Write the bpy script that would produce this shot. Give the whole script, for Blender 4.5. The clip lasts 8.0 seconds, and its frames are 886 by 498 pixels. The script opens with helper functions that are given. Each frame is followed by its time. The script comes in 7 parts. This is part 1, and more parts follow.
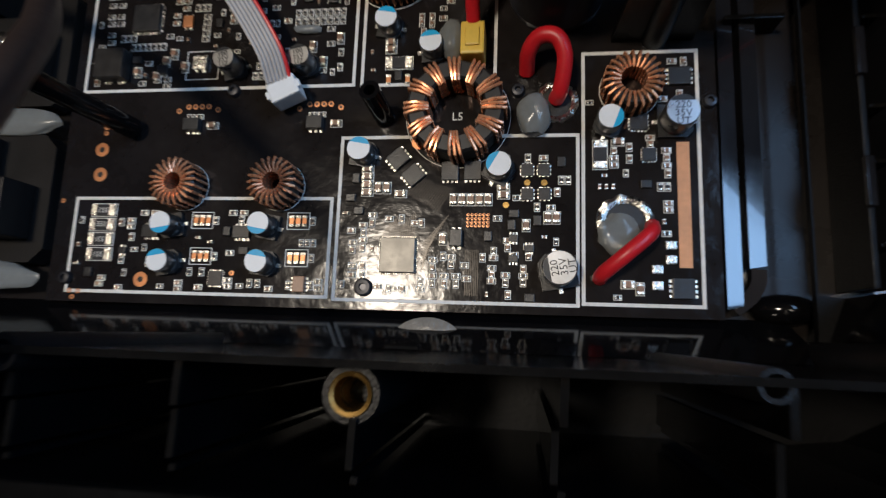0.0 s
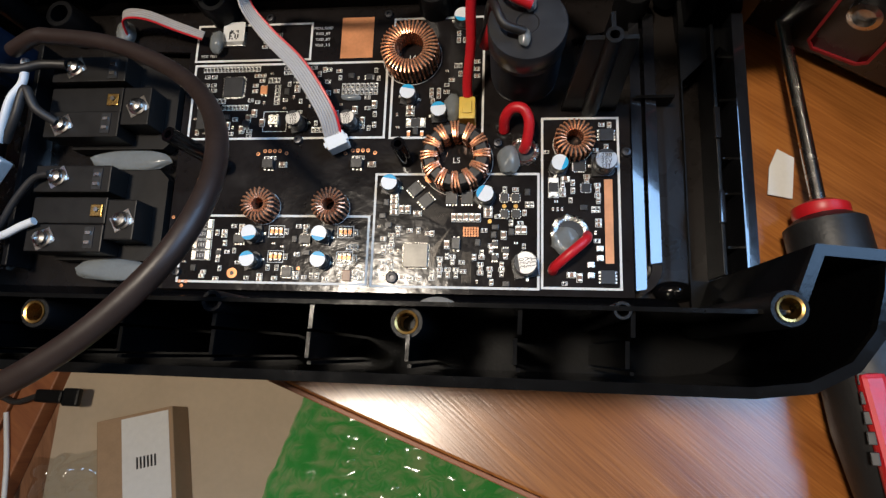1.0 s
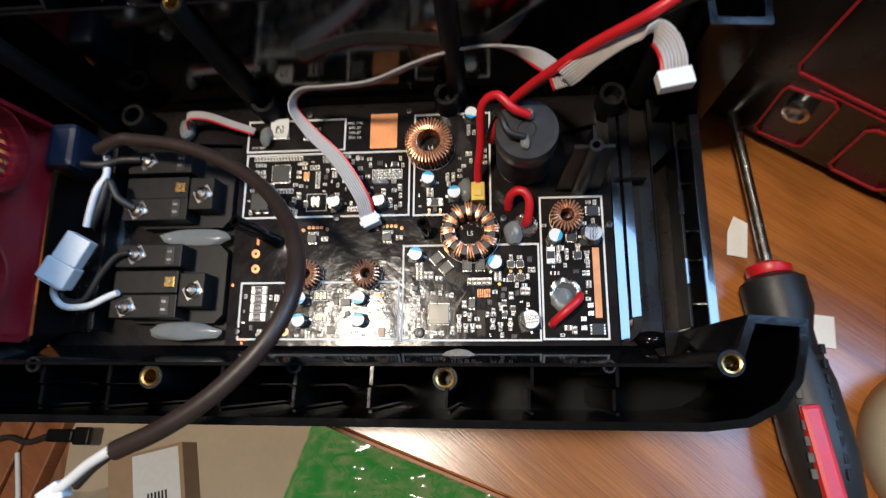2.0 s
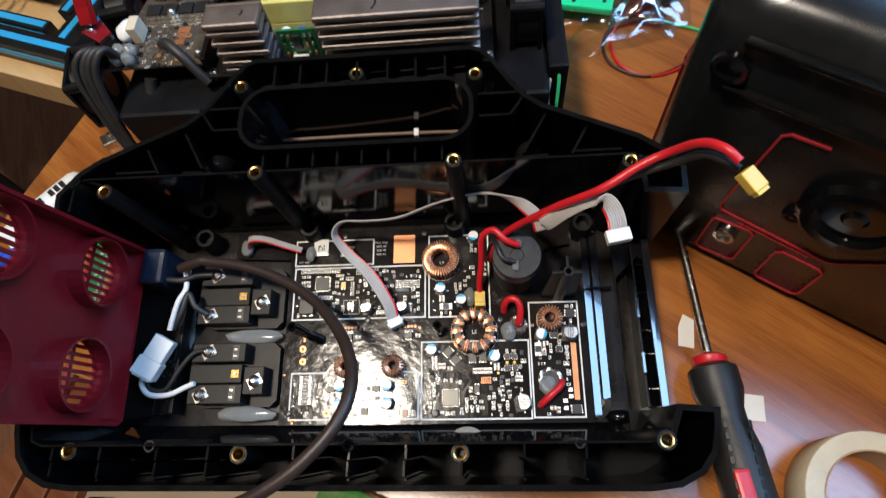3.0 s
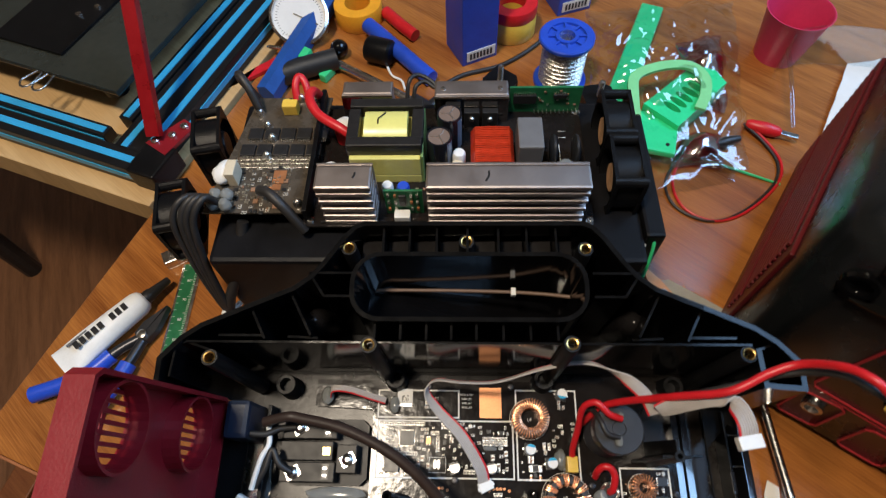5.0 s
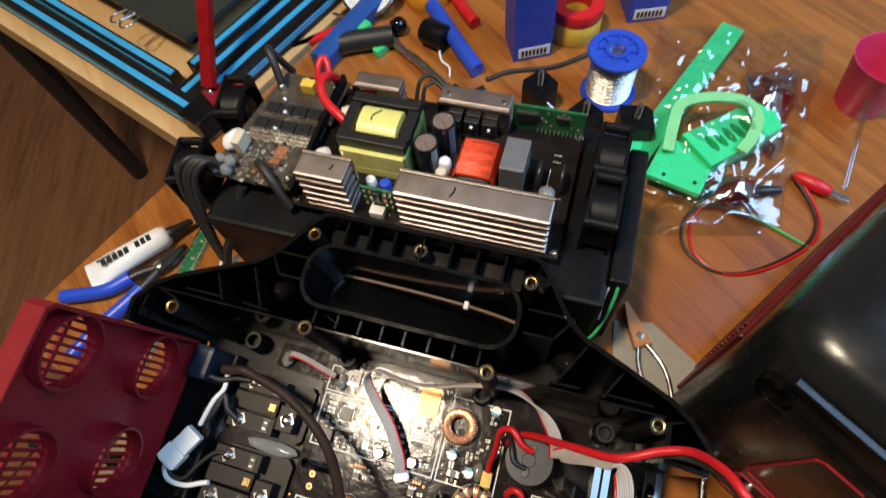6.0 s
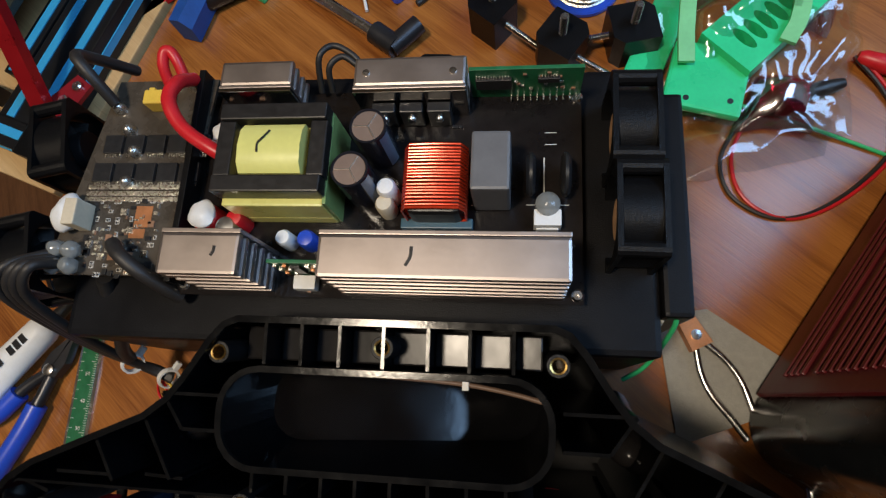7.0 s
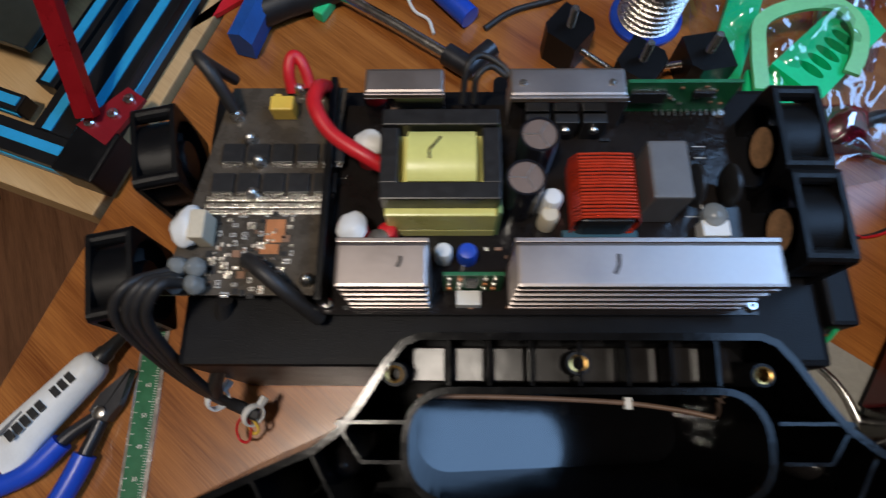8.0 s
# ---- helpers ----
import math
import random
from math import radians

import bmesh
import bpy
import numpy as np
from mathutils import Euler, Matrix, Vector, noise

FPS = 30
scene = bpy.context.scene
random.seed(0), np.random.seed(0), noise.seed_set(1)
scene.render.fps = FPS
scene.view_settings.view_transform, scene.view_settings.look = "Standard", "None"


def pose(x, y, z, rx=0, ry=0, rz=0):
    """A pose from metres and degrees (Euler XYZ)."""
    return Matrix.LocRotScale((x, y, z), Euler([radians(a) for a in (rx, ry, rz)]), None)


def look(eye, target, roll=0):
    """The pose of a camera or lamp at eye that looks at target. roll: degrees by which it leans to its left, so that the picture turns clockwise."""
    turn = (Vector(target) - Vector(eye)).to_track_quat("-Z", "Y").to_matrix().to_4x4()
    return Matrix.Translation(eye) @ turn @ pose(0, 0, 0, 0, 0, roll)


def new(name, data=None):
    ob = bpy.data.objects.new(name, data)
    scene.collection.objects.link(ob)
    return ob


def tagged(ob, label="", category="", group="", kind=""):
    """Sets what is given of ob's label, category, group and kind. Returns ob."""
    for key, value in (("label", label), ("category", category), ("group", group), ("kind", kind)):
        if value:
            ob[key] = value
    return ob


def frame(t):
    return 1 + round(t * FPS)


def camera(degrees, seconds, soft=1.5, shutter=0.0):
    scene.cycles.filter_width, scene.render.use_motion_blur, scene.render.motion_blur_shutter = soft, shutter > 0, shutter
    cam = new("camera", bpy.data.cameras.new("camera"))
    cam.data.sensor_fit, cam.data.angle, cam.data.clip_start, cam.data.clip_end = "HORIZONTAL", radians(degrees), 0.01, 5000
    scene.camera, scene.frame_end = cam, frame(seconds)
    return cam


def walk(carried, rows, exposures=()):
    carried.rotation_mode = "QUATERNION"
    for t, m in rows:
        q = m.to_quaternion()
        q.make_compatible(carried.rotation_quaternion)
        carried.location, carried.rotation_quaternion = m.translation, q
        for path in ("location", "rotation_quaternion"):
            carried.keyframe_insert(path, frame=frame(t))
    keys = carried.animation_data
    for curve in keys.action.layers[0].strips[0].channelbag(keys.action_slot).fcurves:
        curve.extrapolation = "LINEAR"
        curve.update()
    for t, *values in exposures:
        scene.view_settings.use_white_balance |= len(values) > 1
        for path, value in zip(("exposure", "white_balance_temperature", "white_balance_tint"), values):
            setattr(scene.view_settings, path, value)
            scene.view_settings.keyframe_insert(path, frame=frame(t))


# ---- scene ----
cam = camera(76.4, 8.0, soft=1.25, shutter=0.4)
# the open case leans back on the table by seven degrees: D takes its own frame to the world
D = pose(0, 0, 0.016, 7.125, 0, 0)
PATH = [
    (0, (0.128, -0.009, 0.144), (-0.147, 0.295, -1.813), -40.7),
    (0.5, (0.129, -0.017, 0.184), (-0.122, 0.291, -1.776), -37.3),
    (1, (0.13, -0.025, 0.21), (-0.091, 0.34, -1.744), -29.9),
    (1.2, (0.124, -0.02, 0.203), (-0.079, 0.369, -1.748), -26.3),
    (2.3, (0.122, -0.017, 0.282), (-0.063, 0.481, -1.646), -21.1),
    (2.5, (0.121, -0.016, 0.297), (-0.06, 0.523, -1.621), -19.6),
    (2.6, (0.124, -0.014, 0.312), (-0.067, 0.535, -1.602), -20.6),
    (3, (0.122, -0.012, 0.336), (-0.046, 0.632, -1.549), -15.9),
    (3.5, (0.111, 0.0, 0.365), (-0.046, 0.706, -1.5), -12.4),
    (4, (0.092, 0.01, 0.383), (-0.021, 0.771, -1.463), -7.7),
    (4.5, (0.063, 0.03, 0.371), (0.042, 0.829, -1.462), -2.3),
    (4.7, (0.041, 0.037, 0.36), (0.018, 0.843, -1.471), -2.5),
    (5.8, (0.116, 0.083, 0.385), (-0.232, 0.75, -1.468), -15.6),
    (6, (0.126, 0.083, 0.379), (-0.258, 0.705, -1.483), -17.6),
    (6.5, (0.112, 0.146, 0.31), (-0.184, 0.478, -1.639), -33.2),
    (7, (0.103, 0.189, 0.289), (-0.171, 0.45, -1.674), -45.0),
    (7.5, (0.075, 0.183, 0.293), (-0.089, 0.491, -1.676), -27.6),
    (8, (0.007, 0.178, 0.284), (-0.022, 0.584, -1.674), -4.0),
]
EXPOSURES = [(0.0, -0.75, 5900, 10), (0.5, -0.6, 5900, 10), (1.0, -0.12, 5900, 10), (2.5, 0.15, 5800, 10), (3.5, 0.2, 5900, 10), (4.5, -0.15, 6000, 10), (5.8, 0.15, 6500, 10), (6.2, 0.15, 6600, 10), (6.8, -0.42, 6300, 10), (7.4, -0.45, 6200, 10), (8.0, -0.6, 5700, 11)]
walk(cam, [(t, D @ look(eye, target, roll)) for t, eye, target, roll in PATH], EXPOSURES)

# ---------------- light ----------------
world = bpy.data.worlds.new("world")
scene.world = world
world.use_nodes = True
wn = world.node_tree.nodes
sky = wn.new("ShaderNodeTexSky")
sky.sky_type = "NISHITA"
sky.sun_disc = False
sky.sun_elevation, sky.sun_rotation = radians(25), radians(60)
wn["Background"].inputs["Strength"].default_value = 0.1
world.node_tree.links.new(sky.outputs["Color"], wn["Background"].inputs["Color"])


def area_lamp(name, m, sx, sy, watts, colour):
    data = bpy.data.lights.new(name, "AREA")
    data.shape, data.size, data.size_y, data.energy, data.color = "RECTANGLE", sx, sy, watts, colour
    ob = new(name, data)
    ob.matrix_world = m
    return ob


area_lamp("ceiling_lamp", look((-0.294, -0.065, 1.62), (0.05, 0.1, 0)), 0.19, 0.19, 25, (1.0, 0.83, 0.62))
area_lamp("skylight_glow", look((1.48, 0.42, 1.685), (1.48, 0.421, 0.0)), 1.28, 1.32, 50, (0.40, 0.65, 1.0))

# ---------------- materials ----------------


def mat(name, colour, rough=0.5, metal=0.0, var=0.15, scale=60.0, bump=0.0, bump_scale=300.0, spec=0.5, alpha=None, trans=0.0, coat=0.0, per=0.0, aniso=None):
    m = bpy.data.materials.new(name)
    m.use_nodes = True
    nt = m.node_tree
    n, l = nt.nodes, nt.links
    b = n["Principled BSDF"]
    tc = n.new("ShaderNodeTexCoord")
    src = tc.outputs["Object"]
    if aniso:
        mp = n.new("ShaderNodeMapping")
        mp.inputs["Scale"].default_value = aniso
        l.new(src, mp.inputs["Vector"])
        src = mp.outputs["Vector"]
    nz = n.new("ShaderNodeTexNoise")
    nz.inputs["Scale"].default_value = scale
    nz.inputs["Detail"].default_value = 5
    l.new(src, nz.inputs["Vector"])
    nz2 = n.new("ShaderNodeTexNoise")
    nz2.inputs["Scale"].default_value = scale * 7
    nz2.inputs["Detail"].default_value = 3
    l.new(src, nz2.inputs["Vector"])
    mx = n.new("ShaderNodeMix")
    mx.data_type = "FLOAT"
    mx.inputs["Factor"].default_value = 0.35
    l.new(nz.outputs["Fac"], mx.inputs["A"])
    l.new(nz2.outputs["Fac"], mx.inputs["B"])
    ramp = n.new("ShaderNodeValToRGB")
    c = Vector(colour)
    lo, hi = c * (1 - var), c * (1 + var)
    ramp.color_ramp.elements[0].position, ramp.color_ramp.elements[1].position = 0.3, 0.7
    ramp.color_ramp.elements[0].color = (*lo, 1)
    ramp.color_ramp.elements[1].color = (*[min(v, 1) for v in hi], 1)
    l.new(mx.outputs["Result"], ramp.inputs["Fac"])
    col = ramp.outputs["Color"]
    if per:
        oi = n.new("ShaderNodeObjectInfo")
        mr = n.new("ShaderNodeMapRange")
        mr.inputs["To Min"].default_value, mr.inputs["To Max"].default_value = 1 - per, 1 + per
        l.new(oi.outputs["Random"], mr.inputs["Value"])
        hs = n.new("ShaderNodeHueSaturation")
        l.new(mr.outputs["Result"], hs.inputs["Value"])
        l.new(col, hs.inputs["Color"])
        col = hs.outputs["Color"]
    l.new(col, b.inputs["Base Color"])
    rr = n.new("ShaderNodeMapRange")
    rr.inputs["To Min"].default_value, rr.inputs["To Max"].default_value = max(rough - 0.1, 0.02), min(rough + 0.1, 1)
    l.new(nz.outputs["Fac"], rr.inputs["Value"])
    l.new(rr.outputs["Result"], b.inputs["Roughness"])
    b.inputs["Metallic"].default_value = metal
    b.inputs["Specular IOR Level"].default_value = spec
    b.inputs["Coat Weight"].default_value = coat
    if trans:
        b.inputs["Transmission Weight"].default_value = trans
    if alpha is not None:
        b.inputs["Alpha"].default_value = alpha
    if bump:
        bz = n.new("ShaderNodeTexNoise")
        bz.inputs["Scale"].default_value = bump_scale
        bz.inputs["Detail"].default_value = 4
        l.new(src, bz.inputs["Vector"])
        bp = n.new("ShaderNodeBump")
        bp.inputs["Strength"].default_value = bump
        bp.inputs["Distance"].default_value = 0.001
        l.new(bz.outputs["Fac"], bp.inputs["Height"])
        l.new(bp.outputs["Normal"], b.inputs["Normal"])
    return m


def wood(name, dark, light, angle, rough=0.35, stretch=14.0, varnish=0.0):
    m = bpy.data.materials.new(name)
    m.use_nodes = True
    nt = m.node_tree
    n, l = nt.nodes, nt.links
    b = n["Principled BSDF"]
    tc = n.new("ShaderNodeTexCoord")
    rot = n.new("ShaderNodeMapping")
    rot.inputs["Rotation"].default_value = (0, 0, angle)
    l.new(tc.outputs["Object"], rot.inputs["Vector"])
    mp = n.new("ShaderNodeMapping")
    mp.inputs["Scale"].default_value = (3.0, stretch * 3.0, 3.0)
    l.new(rot.outputs["Vector"], mp.inputs["Vector"])
    a = n.new("ShaderNodeTexNoise")
    a.inputs["Scale"].default_value, a.inputs["Detail"].default_value, a.inputs["Distortion"].default_value = 1.6, 8, 0.7
    l.new(mp.outputs["Vector"], a.inputs["Vector"])
    mp2 = n.new("ShaderNodeMapping")
    mp2.inputs["Scale"].default_value = (40.0, 1100.0, 40.0)
    l.new(rot.outputs["Vector"], mp2.inputs["Vector"])
    f = n.new("ShaderNodeTexNoise")
    f.inputs["Scale"].default_value, f.inputs["Detail"].default_value = 1.0, 3
    l.new(mp2.outputs["Vector"], f.inputs["Vector"])
    mx = n.new("ShaderNodeMix")
    mx.data_type = "FLOAT"
    mx.inputs["Factor"].default_value = 0.4
    l.new(a.outputs["Fac"], mx.inputs["A"])
    l.new(f.outputs["Fac"], mx.inputs["B"])
    r = n.new("ShaderNodeValToRGB")
    r.color_ramp.elements[0].position, r.color_ramp.elements[1].position = 0.34, 0.62
    r.color_ramp.elements[0].color, r.color_ramp.elements[1].color = (*dark, 1), (*light, 1)
    l.new(mx.outputs["Result"], r.inputs["Fac"])
    l.new(r.outputs["Color"], b.inputs["Base Color"])
    b.inputs["Roughness"].default_value = rough
    b.inputs["Coat Weight"].default_value, b.inputs["Coat Roughness"].default_value = varnish, 0.24
    bp = n.new("ShaderNodeBump")
    bp.inputs["Strength"].default_value, bp.inputs["Distance"].default_value = 0.12, 0.001
    l.new(f.outputs["Fac"], bp.inputs["Height"])
    l.new(bp.outputs["Normal"], b.inputs["Normal"])
    return m


def film_material(name, colour, gloss, patch=None):
    """Thin clear film: part of the light passes straight through, part is mirrored."""
    m = bpy.data.materials.new(name)
    m.use_nodes = True
    n, l = m.node_tree.nodes, m.node_tree.links
    n.remove(n["Principled BSDF"])
    t = n.new("ShaderNodeBsdfTransparent")
    t.inputs["Color"].default_value = (*colour, 1)
    if patch:
        pz = n.new("ShaderNodeTexNoise")
        pz.inputs["Scale"].default_value, pz.inputs["Detail"].default_value = 16, 3
        pr_ = n.new("ShaderNodeValToRGB")
        pr_.color_ramp.elements[0].position, pr_.color_ramp.elements[1].position = 0.4, 0.62
        pr_.color_ramp.elements[0].color, pr_.color_ramp.elements[1].color = (*colour, 1), (*patch, 1)
        l.new(pz.outputs["Fac"], pr_.inputs["Fac"])
        l.new(pr_.outputs["Color"], t.inputs["Color"])
    g = n.new("ShaderNodeBsdfGlossy")
    g.inputs["Roughness"].default_value = 0.13
    tc = n.new("ShaderNodeTexCoord")
    nz = n.new("ShaderNodeTexNoise")
    nz.inputs["Scale"].default_value, nz.inputs["Detail"].default_value = 34, 3
    l.new(tc.outputs["Object"], nz.inputs["Vector"])
    bp = n.new("ShaderNodeBump")
    bp.inputs["Strength"].default_value, bp.inputs["Distance"].default_value = 0.4, 0.002
    l.new(nz.outputs["Fac"], bp.inputs["Height"])
    l.new(bp.outputs["Normal"], g.inputs["Normal"])
    mx = n.new("ShaderNodeMixShader")
    mx.inputs["Fac"].default_value = gloss
    l.new(t.outputs["BSDF"], mx.inputs[1])
    l.new(g.outputs["BSDF"], mx.inputs[2])
    l.new(mx.outputs["Shader"], n["Material Output"].inputs["Surface"])
    return m


TABLE_TURN = math.atan2(0.342, 0.94)
M_TABLE = wood("table_wood", (0.17, 0.05, 0.010), (0.39, 0.145, 0.030), TABLE_TURN, 0.24, 14.0, 0.8)
M_EDGE = wood("table_edge_wood", (0.20, 0.06, 0.02), (0.33, 0.12, 0.04), TABLE_TURN, 0.5)
M_DESK = wood("pale_desk_wood", (0.45, 0.28, 0.12), (0.6, 0.4, 0.19), TABLE_TURN, 0.5)
M_FLOOR = wood("floor_boards", (0.14, 0.06, 0.025), (0.28, 0.13, 0.06), 1.2, 0.5)
# for the unseen walls and ceiling; light enough to brighten the heatsink fins
M_WALL = mat("room_wall_paint", (0.4, 0.345, 0.275), 0.9, var=0.05, scale=3)
M_CASE = mat("black_abs_gloss", (0.003, 0.003, 0.0035), 0.1, var=0.3, scale=40, bump=0.02, bump_scale=300)
M_CASE_MATT = mat("black_abs_matt", (0.0045, 0.0045, 0.005), 0.36, var=0.3, scale=60, bump=0.2, bump_scale=1800, spec=0.2)
M_CAVITY = mat("black_abs_cavity", (0.0022, 0.0022, 0.0026), 0.12, var=0.3, scale=60, bump=0.04, bump_scale=500, spec=0.1)
M_RIM = mat("worn_black_rim", (0.005, 0.0048, 0.0046), 0.14, var=0.4, scale=120, bump=0.04, bump_scale=500, spec=0.22)
M_BRASS = mat("brass", (0.6, 0.38, 0.12), 0.28, 1.0, var=0.2, scale=300)
M_STEEL = mat("steel", (0.62, 0.6, 0.57), 0.25, 1.0, var=0.2, scale=200)
M_SOLDER = mat("tinned_solder", (0.72, 0.69, 0.63), 0.28, 1.0, var=0.2, scale=900, bump=0.3, bump_scale=1500)
M_PCB = mat("black_solder_mask", (0.012, 0.010, 0.0095), 0.15, var=0.35, scale=55, bump=0.2, bump_scale=170, spec=0.3)
M_SILK = mat("white_silkscreen", (0.72, 0.7, 0.65), 0.6, var=0.12, scale=500)
M_COPPER = mat("bare_copper_pad", (0.62, 0.27, 0.12), 0.4, 0.75, var=0.15, scale=120)
M_WIRE = mat("enamelled_copper", (1.0, 0.42, 0.22), 0.27, 0.7, var=0.2, scale=400)
M_FERRITE = mat("dark_ferrite", (0.012, 0.011, 0.011), 0.4, var=0.3, scale=300)
M_CHIP = mat("chip_epoxy", (0.016, 0.016, 0.017), 0.35, var=0.2, scale=500, bump=0.1, bump_scale=3000)
M_CHIP_L = mat("lidded_chip", (0.10, 0.095, 0.085), 0.35, 0.5, var=0.15, scale=400)
M_CERAMIC = mat("ceramic_tan", (0.24, 0.13, 0.075), 0.4, var=0.2, scale=700, per=0.3)
M_ALU = mat("aluminium_can", (0.68, 0.68, 0.68), 0.3, 1.0, var=0.1, scale=300)
M_CAN_TOP = mat("white_can_top", (0.78, 0.78, 0.76), 0.35, var=0.05, scale=300)
M_BLUE_MARK = mat("cyan_mark", (0.01, 0.36, 0.62), 0.4, var=0.1, scale=300)
M_GREY_SLEEVE = mat("dark_can_side", (0.2, 0.2, 0.2), 0.3, 0.9, var=0.2, scale=200)
M_RED_WIRE = mat("red_silicone", (0.55, 0.012, 0.018), 0.38, var=0.15, scale=150)
M_BLACK_WIRE = mat("black_rubber", (0.02, 0.018, 0.017), 0.5, var=0.25, scale=120, bump=0.1)
M_BROWN_CABLE = mat("dark_rubber_jacket", (0.028, 0.017, 0.013), 0.45, var=0.2, scale=90, bump=0.1)
M_WHITE = mat("white_nylon", (0.75, 0.75, 0.73), 0.45, var=0.06, scale=120)
M_RIBBON = mat("grey_ribbon", (0.42, 0.39, 0.37), 0.5, var=0.1, scale=200)
M_GLUE = mat("silicone_glue", (0.24, 0.25, 0.24), 0.15, var=0.12, scale=120, bump=0.3, bump_scale=120, alpha=0.7)
M_YELLOW = mat("yellow_connector", (0.75, 0.5, 0.07), 0.35, var=0.1, scale=150)
M_TAPE_Y = mat("yellow_polyester_tape", (0.7, 0.66, 0.2), 0.3, var=0.07, scale=60, bump=0.1, bump_scale=150)
M_RED_PLASTIC = mat("dark_red_plastic", (0.20, 0.008, 0.014), 0.34, var=0.15, scale=60, bump=0.08, bump_scale=800)
M_RED_LINE = mat("red_print", (0.32, 0.014, 0.02), 0.5, var=0.1, scale=200)
M_HEATSINK = mat("anodised_heatsink", (0.44, 0.385, 0.36), 0.42, 1.0, var=0.05, scale=60, bump=0.02, bump_scale=500)
M_GREEN_PCB = mat("green_solder_mask", (0.015, 0.13, 0.05), 0.35, var=0.25, scale=180)
M_GREY_BOX = mat("grey_film_box", (0.13, 0.13, 0.135), 0.45, var=0.1, scale=120)
M_BLUE = mat("blue_printed", (0.02, 0.06, 0.42), 0.4, var=0.15, scale=60)
M_BLUE_STRIP = mat("blue_slot_cover", (0.04, 0.33, 0.62), 0.4, var=0.1, scale=60)
M_BLUE_PL = mat("blue_plastic", (0.02, 0.07, 0.5), 0.35, var=0.12, scale=60)
M_GREEN = mat("bright_green_plastic", (0.05, 0.55, 0.2), 0.4, var=0.12, scale=60)
M_RUBBER = mat("grip_rubber", (0.012, 0.012, 0.013), 0.5, var=0.2, scale=120, bump=0.2)
M_PAPER = mat("paper_white", (0.72, 0.71, 0.68), 0.8, var=0.05, scale=100)
M_CARD = mat("brown_cardboard", (0.36, 0.24, 0.14), 0.85, var=0.12, scale=40, bump=0.1)
M_BEIGE = mat("beige_board", (0.5, 0.4, 0.28), 0.7, var=0.08, scale=12)
M_GLASS = film_material("clear_polythene", (0.92, 0.94, 0.94), 0.15)
M_PINK = film_material("pink_film", (0.7, 0.12, 0.22), 0.5)
M_CREAM = mat("masking_tape", (0.6, 0.52, 0.38), 0.6, var=0.1, scale=80)
M_DARK = mat("dark_metal", (0.05, 0.05, 0.055), 0.35, 0.7, var=0.2, scale=80)
M_FILM = mat("brown_orange_enamel", (0.62, 0.05, 0.015), 0.2, 0.35, var=0.2, scale=300)

# ---------------- helpers for meshes ----------------


def part(name, bm, material, parent=None, label="", smooth=False, world_m=None):
    me = bpy.data.meshes.new(name)
    bm.normal_update()
    bm.to_mesh(me)
    bm.free()
    if smooth:
        for p in me.polygons:
            p.use_smooth = True
        me.set_sharp_from_angle(angle=radians(40))
    for one in material if isinstance(material, (list, tuple)) else (material,):
        me.materials.append(one)
    ob = new(name, me)
    if parent is not None:
        ob.parent = parent
    if world_m is not None:
        ob.matrix_world = world_m
    if label:
        ob["label"] = label
    return ob


def again(ob, m, parent=None, name=None):
    """Another object on the same mesh, at the pose m in its parent."""
    o = new(name or ob.name.split(".")[0], ob.data)
    o.parent = parent if parent is not None else ob.parent
    o.matrix_basis = m
    return o


def thing(name, m, label, category, group="", kind=""):
    ob = new(name)
    ob.empty_display_size = 0.01
    ob.matrix_world = m
    return tagged(ob, label, category, group, kind)


def box(bm, x0, x1, y0, y1, z0, z1, bevel=0.0, m=None, mi=0):
    vs = [bm.verts.new((x, y, z)) for z in (z0, z1) for y in (y0, y1) for x in (x0, x1)]
    fs = [bm.faces.new([vs[i] for i in q]) for q in ((0, 2, 3, 1), (4, 5, 7, 6), (0, 1, 5, 4), (2, 6, 7, 3), (0, 4, 6, 2), (1, 3, 7, 5))]
    for f in fs:
        f.material_index = mi
    if bevel:
        es = list({e for f in fs for e in f.edges})
        r = bmesh.ops.bevel(bm, geom=es, offset=bevel, segments=2, affect="EDGES", profile=0.6)
        vs = list({v for v in vs if v.is_valid} | set(r["verts"]))
        for f in r["faces"]:
            f.material_index = mi
    if m is not None:
        bmesh.ops.transform(bm, matrix=m, verts=vs)
    return vs


def ring_faces(bm, a, b, mi=0):
    for i in range(len(a)):
        f = bm.faces.new((a[i], a[(i + 1) % len(a)], b[(i + 1) % len(b)], b[i]))
        f.material_index = mi


def lathe(bm, profile, seg=24, m=None, mi=0, cap=True):
    """Turns (radius, height) pairs about z."""
    m = m or Matrix()
    rings = []
    for r, z in profile:
        rings.append([bm.verts.new(m @ Vector((r * math.cos(2 * math.pi * k / seg), r * math.sin(2 * math.pi * k / seg), z))) for k in range(seg)])
    for a, b in zip(rings, rings[1:]):
        ring_faces(bm, a, b, mi)
    if cap:
        if profile[0][0] > 0:
            bm.faces.new(rings[0][::-1]).material_index = mi
        if profile[-1][0] > 0:
            bm.faces.new(rings[-1]).material_index = mi


def smooth_path(pts, steps=6):
    """A Catmull-Rom line through the points."""
    p = [Vector(q) for q in pts]
    p = [2 * p[0] - p[1]] + p + [2 * p[-1] - p[-2]]
    out = []
    for i in range(1, len(p) - 2):
        for s in range(steps):
            t = s / steps
            out.append(0.5 * ((2 * p[i]) + (p[i + 1] - p[i - 1]) * t + (2 * p[i - 1] - 5 * p[i] + 4 * p[i + 1] - p[i + 2]) * t * t + (3 * p[i] - p[i - 1] - 3 * p[i + 1] + p[i + 2]) * t ** 3))
    out.append(p[-2])
    return out


